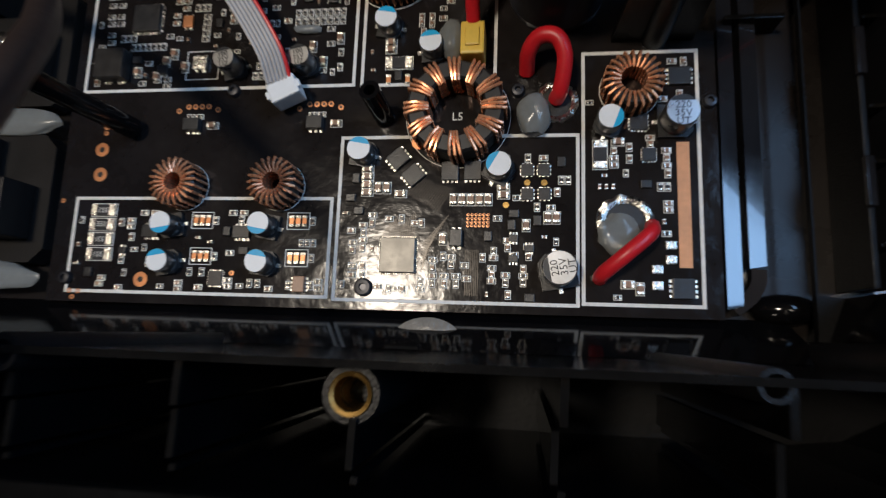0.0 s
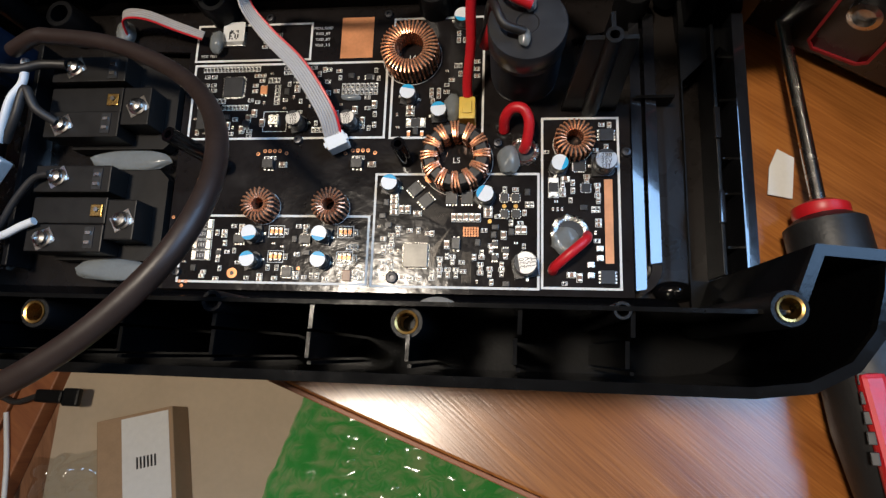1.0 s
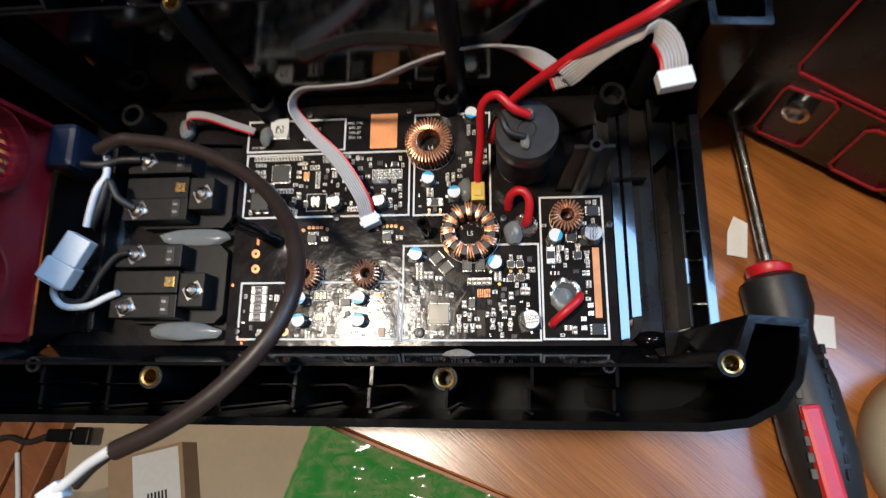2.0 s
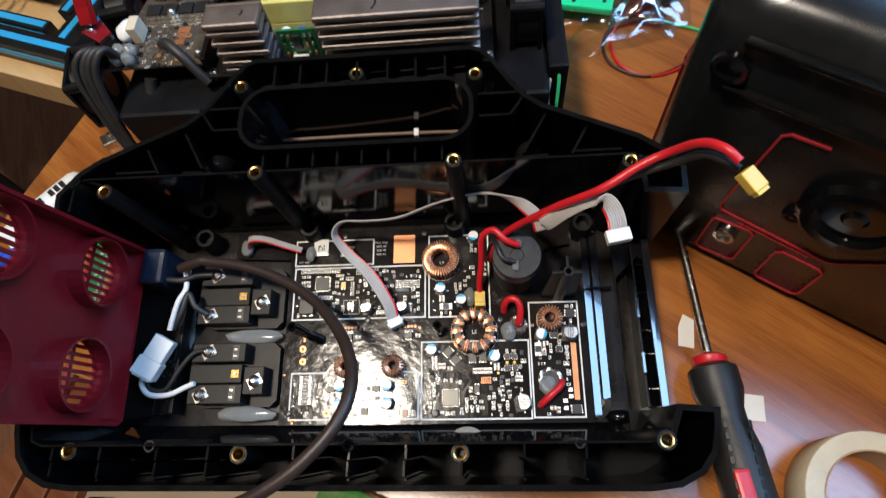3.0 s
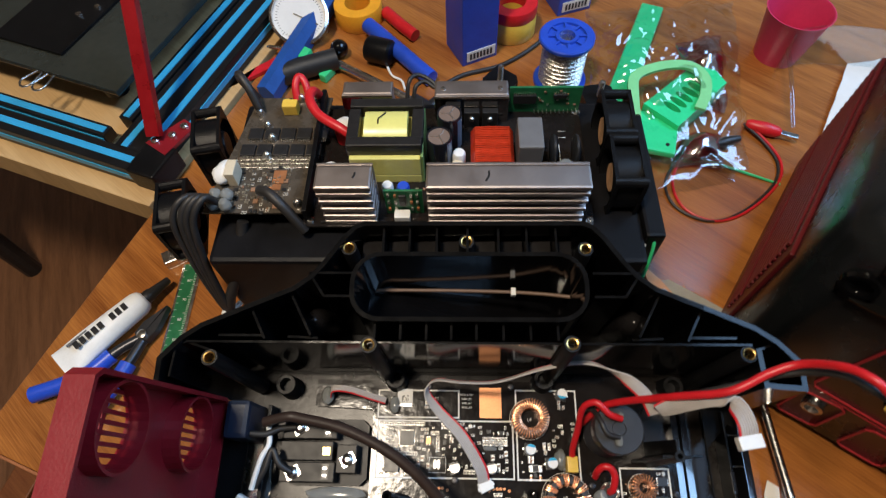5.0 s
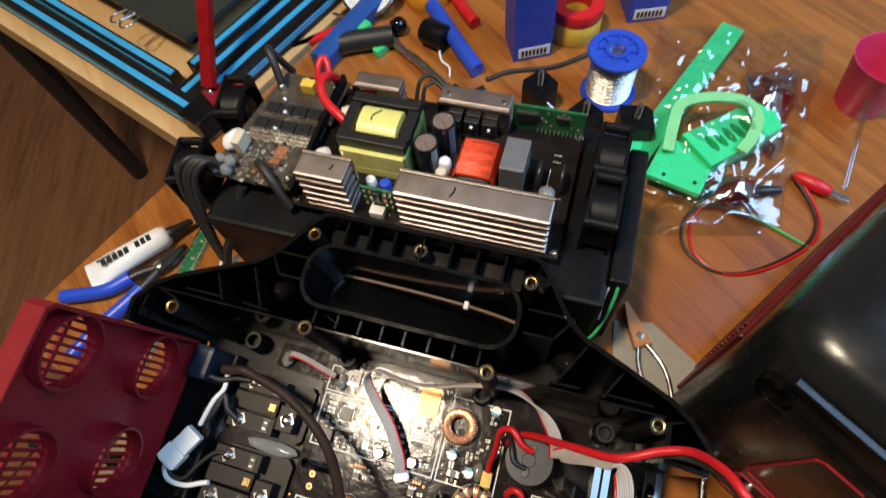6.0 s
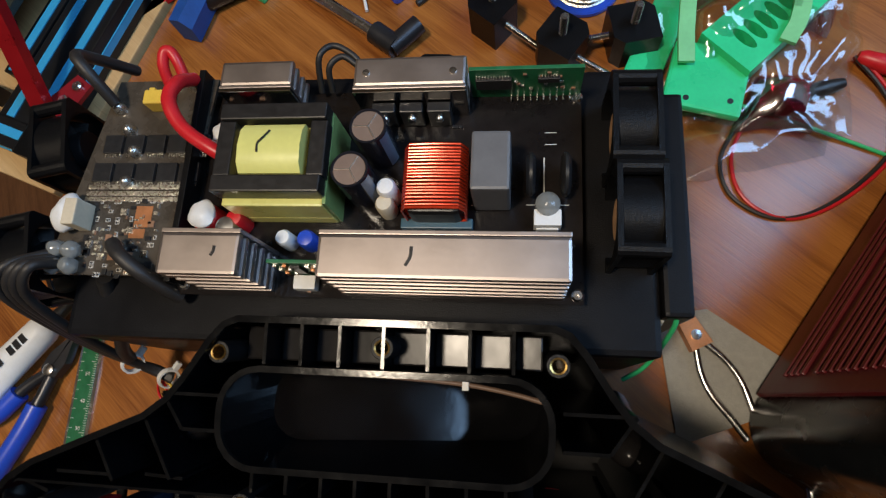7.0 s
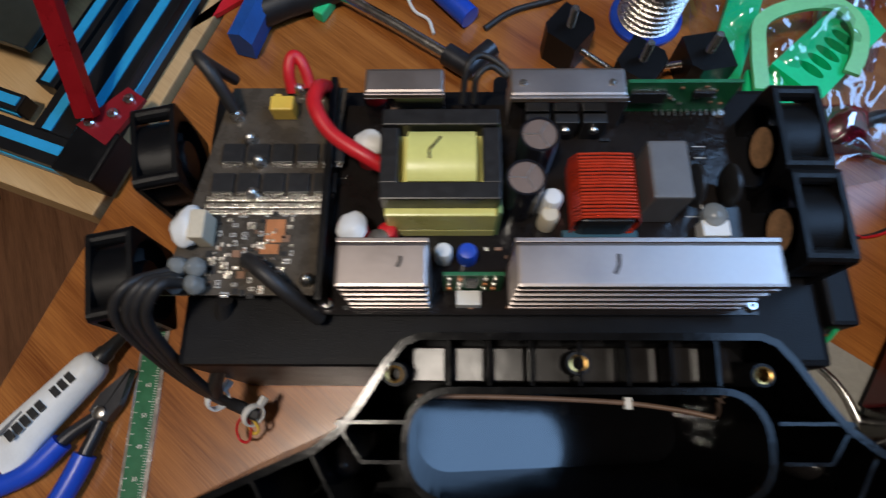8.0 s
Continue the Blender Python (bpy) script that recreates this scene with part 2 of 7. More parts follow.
def sweep(bm, pts, section, closed=False, up=(0, 0, 1), mi=0):
    """Sweeps a section, (a, b) pairs across and above the line, along points."""
    n = len(pts)
    rings = []
    prev = None
    for i in range(n):
        t = (pts[(i + 1) % n] - pts[i - 1]) if closed else (pts[min(i + 1, n - 1)] - pts[max(i - 1, 0)])
        t.normalize()
        if prev is None:
            u = Vector(up)
            side = t.cross(u)
            if side.length < 1e-4:
                side = t.cross(Vector((1, 0, 0)))
            side.normalize()
        else:
            side = prev - t * prev.dot(t)
            side.normalize()
        prev = side
        upv = side.cross(t)
        rings.append([bm.verts.new(pts[i] + side * a + upv * b) for a, b in section])
    for a, b in zip(rings, rings[1:]):
        ring_faces(bm, a, b, mi)
    if closed:
        ring_faces(bm, rings[-1], rings[0], mi)
    else:
        bm.faces.new(rings[0][::-1]).material_index = mi
        bm.faces.new(rings[-1]).material_index = mi


def circle(r, k=10):
    return [(r * math.cos(2 * math.pi * i / k), r * math.sin(2 * math.pi * i / k)) for i in range(k)]


def wire(name, pts, r, material, parent, label="", steps=6, k=10):
    bm = bmesh.new()
    sweep(bm, smooth_path(pts, steps), circle(r, k))
    return part(name, bm, material, parent, label, smooth=True)


def prism(bm, outline, z0, z1, mi=0):
    a = [bm.verts.new((x, y, z0)) for x, y in outline]
    b = [bm.verts.new((x, y, z1)) for x, y in outline]
    bm.faces.new(a[::-1]).material_index = mi
    bm.faces.new(b).material_index = mi
    ring_faces(bm, a, b, mi)


def wall_loop(bm, outline, t, z0, z1, mi=0, top_mi=None):
    """An upright wall of thickness t inward along a closed, anticlockwise outline."""
    n = len(outline)
    inner = []
    for i in range(n):
        p0, p1, p2 = (Vector(outline[j % n]) for j in (i - 1, i, i + 1))
        d1, d2 = (p1 - p0).normalized(), (p2 - p1).normalized()
        n1, n2 = Vector((-d1.y, d1.x)), Vector((-d2.y, d2.x))
        k = n1 + n2
        inner.append(p1 + k * (t / max(0.3, k.dot(n1))) if k.length > 1e-6 else p1 + n1 * t)
    oa = [bm.verts.new((*p, z0)) for p in outline]
    ob = [bm.verts.new((*p, z1)) for p in outline]
    ia = [bm.verts.new((*p, z0)) for p in inner]
    ib = [bm.verts.new((*p, z1)) for p in inner]
    ring_faces(bm, oa, ob, mi)
    ring_faces(bm, ib, ia, mi)
    ring_faces(bm, ob, ib, mi if top_mi is None else top_mi)
    ring_faces(bm, ia, oa, mi)


def rounded(x0, x1, y0, y1, r, k=6):
    out = []
    for cx, cy, a in ((x1 - r, y0 + r, -90), (x1 - r, y1 - r, 0), (x0 + r, y1 - r, 90), (x0 + r, y0 + r, 180)):
        for i in range(k + 1):
            g = radians(a + 90 * i / k)
            out.append((cx + r * math.cos(g), cy + r * math.sin(g)))
    return out


def plate_with_holes(bm, outline, holes, z0, z1, mi=0):
    """A flat plate with through holes."""
    loops = []
    for z in (z0, z1):
        edges, rings = [], []
        for loop in (outline, *holes):
            vs = [bm.verts.new((x, y, z)) for x, y in loop]
            rings.append(vs)
            edges += [bm.edges.new((vs[i], vs[(i + 1) % len(vs)])) for i in range(len(vs))]
        r = bmesh.ops.triangle_fill(bm, use_beauty=True, use_dissolve=False, edges=edges)
        for f in r["geom"]:
            if isinstance(f, bmesh.types.BMFace):
                f.material_index = mi
        loops.append(rings)
    for a, b in zip(*loops):
        ring_faces(bm, a, b, mi)
    bmesh.ops.recalc_face_normals(bm, faces=bm.faces[:])


def lettering(name, body, size, m, material, parent, align="CENTER"):
    """Flat raised text, turned into a mesh."""
    cu = bpy.data.curves.new(name, "FONT")
    cu.body, cu.size, cu.align_x, cu.align_y, cu.extrude = body, size, align, "CENTER", 0.00003
    cu.resolution_u = 2
    tmp = bpy.data.objects.new("tmp", cu)
    me = bpy.data.meshes.new_from_object(tmp)
    bpy.data.objects.remove(tmp)
    me.materials.clear()
    me.materials.append(material)
    ob = new(name, me)
    ob.parent = parent
    ob.matrix_basis = m
    return ob

# ---------------- the room and the tables ----------------
FLOOR_Z = -0.74
bm = bmesh.new()
box(bm, -2.0, 2.5, -1.8, 2.0, FLOOR_Z - 0.05, FLOOR_Z)
tagged(part("floor", bm, M_FLOOR), "brown wooden floor boards below the tables", "floor", kind="structure")
# ceiling and walls stay out of view, added to close in the light
bm = bmesh.new()
plate_with_holes(bm, [(-2.0, -1.8), (2.5, -1.8), (2.5, 2.0), (-2.0, 2.0)], [[(0.83, -0.25), (2.13, -0.25), (2.13, 1.09), (0.83, 1.09)]], 1.7, 1.75)
tagged(part("ceiling", bm, M_WALL), "unseen plain ceiling added round the skylight opening", "ceiling", kind="structure")
for name, b in (("wall_north", (-2.0, 2.5, 2.0, 2.1)), ("wall_south", (-2.0, 2.5, -1.9, -1.8)), ("wall_west", (-2.1, -2.0, -1.9, 2.1))):
    bm = bmesh.new()
    box(bm, *b, FLOOR_Z, 1.7)
    tagged(part(name, bm, M_WALL), "unseen plain wall added to bounce light", "wall", kind="structure")
bm = bmesh.new()
box(bm, 2.5, 2.6, -1.9, 2.1, FLOOR_Z, 1.7)
tagged(part("wall_east", bm, M_WALL), "unseen plain wall added to bounce light", "wall", kind="structure")

# the table's own axes: e1 along its front edge, e2 across it
TABLE = pose(0, 0, 0, 0, 0, -math.degrees(TABLE_TURN))
table = thing("table", TABLE, "brown wood-grained table top with a bare edge", "table")
bm = bmesh.new()
box(bm, -0.289, 1.25, -0.0196, 0.95, -0.025, 0.0, 0.0012)
part("tabletop", bm, M_TABLE, table)
bm = bmesh.new()
box(bm, -0.291, 1.252, -0.0216, -0.0197, -0.024, -0.0005, 0.0004)
part("edge_band", bm, M_EDGE, table, "reddish edge band")
for x, y in ((-0.2, 0.06), (1.17, 0.06), (-0.2, 0.88), (1.17, 0.88)):
    bm = bmesh.new()
    box(bm, x - 0.025, x + 0.025, y - 0.025, y + 0.025, FLOOR_Z, -0.025, 0.003)
    part("leg", bm, M_DARK, table)
desk = thing("desk", TABLE, "pale wooden desk top with a light front edge", "desk")
bm = bmesh.new()
box(bm, -1.2, -0.292, 0.182, 0.95, -0.024, 0.004, 0.001)
part("desktop", bm, M_DESK, desk)
for x, y in ((-1.1, 0.25), (-0.36, 0.86), (-1.1, 0.86)):
    bm = bmesh.new()
    lathe(bm, [(0.02, FLOOR_Z), (0.025, -0.024)], 12, pose(x, y, 0))
    part("leg", bm, M_DARK, desk)

# ---------------- the open case ----------------
MM = 0.001
M_STRIP = mat("smooth_black_strip", (0.012, 0.012, 0.014), 0.13, var=0.3, scale=60, bump=0.03, bump_scale=200, spec=1.0, coat=1.0)
M_CELL = mat("polished_black_abs", (0.010, 0.009, 0.009), 0.22, var=0.3, scale=60, bump=0.06, bump_scale=150, spec=0.2)
M_FLOOR_IN = mat("smooth_black_floor", (0.010, 0.008, 0.007), 0.28, var=0.3, scale=60, bump=0.05, bump_scale=200, spec=0.25)
case = thing("power_station_case", D, "open half of a glossy black plastic case with ribs", "plastic case")
XC = 0.0555
half = [(0.130, -0.0328), (0.143, -0.0312), (0.153, -0.026), (0.159, -0.018), (0.1615, -0.008), (0.1625, 0.001), (0.1385, 0.003), (0.1375, 0.079), (0.1615, 0.099), (0.162, 0.113),
        (0.152, 0.124), (0.142, 0.131), (0.118, 0.1415), (0.096, 0.151), (0.087, 0.158), (0.081, 0.166), (0.072, 0.180), (0.066, 0.187), (0.06, 0.1895)]
outline = [(XC + x, y) for x, y in half] + [(XC - x, y) for x, y in reversed(half)]
hole = rounded(-0.0075, 0.1135, 0.1345, 0.1685, 0.014, 6)
RIM = 0.084
hole_out = rounded(-0.0095, 0.1155, 0.1325, 0.1705, 0.016, 6)


def wall_strip(bm, pts, t, z0, z1):
    """An upright wall along an open line, with thickness t to its left."""
    n = len(pts)
    a = [Vector(p) for p in pts]
    inner = []
    for i in range(n):
        d1 = (a[i] - a[i - 1]).normalized() if i else (a[1] - a[0]).normalized()
        d2 = (a[i + 1] - a[i]).normalized() if i < n - 1 else d1
        k = Vector((-d1.y - d2.y, d1.x + d2.x))
        inner.append(a[i] + k * (t / max(0.5, k.dot(Vector((-d1.y, d1.x))))))
    loop = [tuple(p) for p in a] + [tuple(p) for p in reversed(inner)]
    lo = [bm.verts.new((*p, z0)) for p in loop]
    hi = [bm.verts.new((*p, z1)) for p in loop]
    ring_faces(bm, lo, hi)
    m = len(loop)
    for vs, flip in ((lo, True), (hi, False)):
        for i in range(n - 1):
            q = (vs[i], vs[i + 1], vs[m - 2 - i], vs[m - 1 - i])
            bm.faces.new(q[::-1] if flip else q)


# the left side is open where the vent panel stands
nh = len(half)
cut_hi, cut_lo = 2 * nh - 1 - half.index((0.1615, 0.099)), 2 * nh - 1 - half.index((0.1625, 0.001))
i_front, i_back = half.index((0.1625, 0.001)), half.index((0.1615, 0.099))


def lower_front(bm):
    """The parting edge falls gently towards the front of the case."""
    for v in bm.verts:
        if v.co.z > 0.05:
            v.co.z -= 0.062 * max(0.0, 0.14 - v.co.y)


# front and back runs of the wall, each turned in at the open right side
front_run = outline[cut_lo:] + outline[:i_front + 1] + [(0.2005, 0.0025), (0.1955, -0.0105)]
back_run = [(0.1955, 0.1195), (0.1965, 0.1005)] + outline[i_back:cut_hi + 1]
for run in (front_run, back_run):
    bm = bmesh.new()
    wall_strip(bm, run, 0.0026, -0.009, RIM - 0.0022)
    lower_front(bm)
    part("outer_wall", bm, M_CAVITY, case)
    bm = bmesh.new()
    wall_strip(bm, run, 0.0026, RIM - 0.0022, RIM)
    lower_front(bm)
    part("outer_rim", bm, M_RIM, case, "worn grey rim edge")
well = rounded(-0.0995, 0.1945, -0.0125, 0.1215, 0.006, 3)
front_wall = [(-0.0995, -0.0035), (-0.0985, -0.0105), (-0.0935, -0.0125), (0.1955, -0.0125)]
back_wall = [(0.1955, 0.1215), (-0.0935, 0.1215), (-0.0985, 0.1195), (-0.0995, 0.104)]
for side in (front_wall, back_wall):
    for z0, z1, m, name in ((-0.005, 0.08, M_CASE, "well_wall"), (0.08, 0.0812, M_RIM, "well_rim")):
        bm = bmesh.new()
        wall_strip(bm, side, -0.0011, z0, z1)
        lower_front(bm)
        bmesh.ops.recalc_face_normals(bm, faces=bm.faces[:])
        part(name, bm, m, case)
bm = bmesh.new()
wall_loop(bm, hole, -0.0024, -0.028, RIM - 0.0015)
part("handle_wall", bm, M_CASE, case)
bm = bmesh.new()
wall_loop(bm, hole, -0.0024, RIM - 0.0015, RIM + 0.0005)
part("handle_rim", bm, M_RIM, case, "grey worn lip of the handle opening")
bm = bmesh.new()
plate_with_holes(bm, [(XC + (x * 0.99 if not 0.002 < y < 0.09 else 0.1395), y * 0.99) for x, y in half] + [(XC - x * 0.99, y * 0.99) for x, y in reversed(half)], [well, hole_out], 0.004, 0.006)
part("deck", bm, mat("dull_black_deck", (0.003, 0.003, 0.0033), 0.5, var=0.3, scale=60, bump=0.1, bump_scale=800, spec=0.12), case)
bm = bmesh.new()
box(bm, -0.0995, 0.2128, -0.0125, 0.1215, -0.008, -0.005)
part("well_floor", bm, M_FLOOR_IN, case)
# low rim along the open right side: an outer lip, an inner wall with clips, cross ribs
bm = bmesh.new()
prism(bm, [(0.2092, 0.0045), (0.2098, 0.0045), (0.2135, 0.0045), (0.2135, 0.0985), (0.2092, 0.0985)], -0.008, 0.0175)
for v in bm.verts:
    if v.co.z > 0 and v.co.x > 0.211:
        v.co.z -= 0.0009
part("side_lip", bm, M_STRIP, case, "low smooth black lip")
bm = bmesh.new()
box(bm, 0.2042, 0.2056, 0.0045, 0.0985, -0.005, 0.0105, 0.0003)
part("side_wall", bm, M_CASE_MATT, case)
for y in (0.0135, 0.0325, 0.0455, 0.0675, 0.0845):
    bm = bmesh.new()
    box(bm, 0.2057, 0.2091, y, y + 0.001, -0.005, 0.0112, 0.0002)
    part("side_rib", bm, M_RIM, case)
for y in (0.0225, 0.0535):
    bm = bmesh.new()
    box(bm, 0.2035, 0.2056, y, y + 0.0115, 0.0106, 0.0122, 0.0003, pose(0, 0, 0))
    for v in bm.verts:
        v.co.z -= 0.2 * (v.co.x - 0.2045)
    part("side_clip", bm, M_STRIP, case, "small smooth clip")
bm = bmesh.new()
prism(bm, [(-0.0124, -0.005), (-0.0026, -0.005), (-0.0026, -0.0035), (-0.0124, 0.016)], -0.0975, 0.1915)
bmesh.ops.transform(bm, matrix=Matrix(((0, 0, 1, 0), (1, 0, 0, 0), (0, 1, 0, 0), (0, 0, 0, 1))), verts=bm.verts[:])
part("front_slope", bm, M_CASE, case, "sloping inner face along the front of the case")
# glossy bottom added in the handle opening, sloped to mirror the skylight, with a thin lead and its tag
bm = bmesh.new()
lo = [bm.verts.new((x, y, 0.022 - 0.12 * (y - 0.134) - 0.28 * (x - 0.053))) for x, y in rounded(-0.0076, 0.1136, 0.1344, 0.1686, 0.014, 6)]
hi = [bm.verts.new(v.co - Vector((0, 0, 0.002))) for v in lo]
ring_faces(bm, lo, hi)
bm.faces.new(lo)
bm.faces.new(hi[::-1])
bmesh.ops.recalc_face_normals(bm, faces=bm.faces[:])
part("handle_bottom", bm, M_CASE, case, "glossy black panel added in the handle opening to mirror the skylight")


def rib(x0, y0, x1, y1, z0=0.006, z1=0.0815, t=0.0013, lip=True):
    d = Vector((x1 - x0, y1 - y0))
    m = pose(x0, y0, 0, 0, 0, math.degrees(math.atan2(d.y, d.x)))
    bm = bmesh.new()
    box(bm, 0, d.length, -t / 2, t / 2, z0, z1 - 0.0008, 0, m)
    ob = part("rib", bm, M_CAVITY, case)
    if lip:
        bm = bmesh.new()
        box(bm, 0, d.length, -t / 2, t / 2, z1 - 0.0008, z1, 0, m)
        part("rib_edge", bm, M_RIM, ob, "grey moulded edge")


# front cavity
for x in (-0.066, -0.038, -0.013, 0.028, 0.054, 0.08, 0.106, 0.133, 0.16, -0.09):
    if x != 0.106:
        rib(x + 0.0006, -0.0198, x + 0.0008, -0.0137, z1=0.0695, t=0.0011)
    rib(x - 0.0005, -0.0272, x - 0.0003, -0.0206, z1=0.0675, t=0.001)
    rib(x + 0.0004, -0.0288, x + 0.0005, -0.0279, z1=0.068, t=0.001)
# handle bar, far side and near side
for x in (0.006, 0.0205, 0.0355, 0.0525, 0.0695, 0.085, 0.101):
    rib(x, 0.1712, x, 0.1868, z1=0.0805)
for x in (0.004, 0.0175, 0.031, 0.044, 0.057, 0.071, 0.085, 0.099):
    rib(x, 0.1238, x, 0.1318, z1=0.0795)
# shoulders, mirrored
for s in (1, -1):
    X = lambda v: XC + s * v
    rib(X(0.063), 0.159, X(0.088), 0.159, z1=0.0835)
    rib(X(0.063), 0.146, X(0.079), 0.146, z1=0.0835)
    rib(X(0.079), 0.146, X(0.088), 0.159, z1=0.0835)
    rib(X(0.098), 0.149, X(0.085), 0.126, z1=0.079)
    rib(X(0.118), 0.140, X(0.109), 0.124, z1=0.079)
    rib(X(0.11), 0.126, X(0.134), 0.126, z1=0.078)
    rib(X(0.137), 0.118, X(0.152), 0.123, z1=0.078)
    rib(X(0.082), 0.1255, X(0.098), 0.1262, z1=0.075)


def boss(x, y, z1, z0=0.0, r=0.0044, brass=True):
    bm = bmesh.new()
    lathe(bm, [(r * 1.15, z0), (r, z1 - 0.0004), (r * 0.94, z1), (r * 0.64, z1), (r * 0.62, z1 - 0.008), (0.0, z1 - 0.008)], 20, pose(x, y, 0))
    ob = part("screw_boss", bm, M_CASE_MATT, case, smooth=True)
    if brass:
        bm = bmesh.new()
        lathe(bm, [(r * 0.72, z1 + 0.0001), (r * 0.7, z1 + 0.0004), (r * 0.56, z1 + 0.0002), (r * 0.5, z1 - 0.0008), (r * 0.46, z1 - 0.0076)], 20, pose(x, y, 0), cap=False)
        part("brass_insert", bm, M_BRASS, ob, "brass threaded insert", smooth=True)


for x, y, z in ((0.002, 0.12, 0.083), (0.105, 0.121, 0.084), (0.192, 0.117, 0.082), (-0.079, 0.113, 0.083), (-0.013, 0.175, 0.08), (0.052, 0.179, 0.08),
                (0.117, 0.175, 0.079), (0.105, -0.0174, 0.0665), (0.002, -0.0174, 0.068), (0.194, -0.0125, 0.075), (-0.082, -0.0155, 0.0685)):
    boss(x, y, z)
for x, y in ((0.0545, -0.0135), (-0.04, -0.0135), (0.158, -0.0135)):
    boss(x, y, 0.0715, r=0.0029 if x < 0.1 else 0.0023, brass=False)
for x, y in ((0.008, 0.1165), (0.1, 0.1165), (0.178, 0.113), (-0.06, 0.112)):
    boss(x, y, 0.012, -0.005, 0.0062, brass=False)
# side channel beside the board: two long upright fins and a cross bar
for x0, x1, y0, y1 in ((0.1772, 0.1812, -0.0005, 0.110), (0.1826, 0.1868, 0.0095, 0.110)):
    bm = bmesh.new()
    rise = (x1 - x0) * 0.21
    lo = [bm.verts.new(p) for p in ((x0, y0, -0.005), (x1, y0 + 0.0008, -0.005), (x1, y0 + 0.0008, 0.0), (x0, y0, rise))]
    hi = [bm.verts.new((v.co.x, y1, v.co.z)) for v in lo]
    ring_faces(bm, lo, hi)
    bm.faces.new(lo[::-1])
    bm.faces.new(hi)
    bmesh.ops.recalc_face_normals(bm, faces=bm.faces[:])
    part("channel_strip", bm, M_STRIP, case, "smooth black strip")
bm = bmesh.new()
sweep(bm, smooth_path([(0.185, 0.0095, -0.001), (0.1847, 0.006, -0.001), (0.1827, 0.0025, -0.001), (0.179, -0.0005, -0.001)], 4), [(-0.0017, -0.004), (0.0017, -0.004), (0.0017, 0.0008), (-0.0017, 0.0012)])
part("channel_bend", bm, M_STRIP, case, "smooth black strip bending round the board's corner")
blob_bm = bmesh.new()
bmesh.ops.create_icosphere(blob_bm, subdivisions=3, radius=1.0)
for v in blob_bm.verts:
    v.co = Vector((0.1915 + v.co.x * 0.008, 0.0 + v.co.y * 0.004, -0.004 + v.co.z * 0.006))
part("floor_hump", blob_bm, M_CASE, case, "smooth moulded hump", smooth=True)
# leaf-shaped dimple on the front slope, its pale colour painting the lamp's glint
bm = bmesh.new()
rim_pts = [(0.0078 * math.cos(a), 0.0036 * math.sin(a) * abs(math.sin(a)) ** 0.35) for a in [2 * math.pi * k / 32 for k in range(32)]]
outer_v = [bm.verts.new((x, y, 0)) for x, y in rim_pts]
mid_v = [bm.verts.new((x * 0.6, y * 0.6, 0.0007)) for x, y in rim_pts]
ring_faces(bm, outer_v, mid_v)
bm.faces.new(mid_v)
bm.faces.new([bm.verts.new((x, y, -0.0015)) for x, y in rim_pts][::-1])
part("slope_boss", bm, mat("rubbed_black_plastic", (0.2, 0.18, 0.15), 0.32, var=0.3, scale=300, bump=0.4, bump_scale=700), case, "leaf-shaped black boss with its glint painted pale", smooth=True).matrix_basis = pose(0.1054, -0.0082, 0.0062, -8, 0, 0)
# glossy floors of the handle bar's cells
CELLS = (-0.009, 0.006, 0.0205, 0.0355, 0.0525, 0.0695, 0.085, 0.101, 0.113)
for x0, x1 in zip(CELLS, CELLS[1:]):
    bm = bmesh.new()
    box(bm, x0 + 0.0009, x1 - 0.0009, 0.1718, 0.1852, 0.060, 0.066, 0.0008)
    for v in bm.verts:
        v.co.z += 0.085 * (v.co.x - x0)
    part("cell_floor", bm, M_CELL, case, "glossy black floor of a rib cell")
# rounded glossy gussets in the shoulders
for x, y, z in ((-0.0348, 0.1435, 0.042), (0.146, 0.1435, 0.040)):
    bm = bmesh.new()
    lathe(bm, [(0.0095, -0.036), (0.0088, -0.01), (0.0078, 0.006), (0.006, 0.013), (0.0035, 0.0165), (0.001, 0.018)], 28)
    part("moulded_gusset", bm, M_CELL, case, "rounded glossy plastic gusset", smooth=True).matrix_basis = pose(x, y, z, 12, 0, 0)
bm = bmesh.new()
box(bm, 0.1785, 0.193, 0.0732, 0.0745, -0.005, 0.003, 0.0003)
part("cross_bar", bm, M_RIM, case)

# ---------------- main circuit board ----------------
board = thing("circuit_board", D, "black main circuit board with white outlines and soldered parts", "circuit board")
PCB_TOP = 0.0
bm = bmesh.new()
prism(bm, [(-0.006, -0.003), (0.1768, -0.003), (0.1768, 0.072), (0.158, 0.072), (0.155, 0.1), (0.172, 0.104), (0.172, 0.1165), (-0.043, 0.1175), (-0.043, 0.101), (-0.006, 0.099)], -0.0016, PCB_TOP)
part("board", bm, M_PCB, board)


def silk_frame(x0, x1, y0, y1, w=0.0009, gaps=()):
    bm = bmesh.new()
    z = 0.00012
    h = w / 2
    wall_loop(bm, [(x0 - h, y0 - h), (x1 + h, y0 - h), (x1 + h, y1 + h), (x0 - h, y1 + h)], w, 0, z)
    return part("silkscreen_outline", bm, M_SILK, board, "white printed outline")


for f in ((0, 0.0768, 0, 0.0268), (0.0788, 0.1422, -0.0005, 0.044), (0.1436, 0.1722, 0, 0.0665), (-0.0025, 0.0808, 0.0595, 0.0925), (-0.003, 0.0475, 0.0945, 0.111), (0.0832, 0.1203, 0.0592, 0.1115)):
    silk_frame(*f)

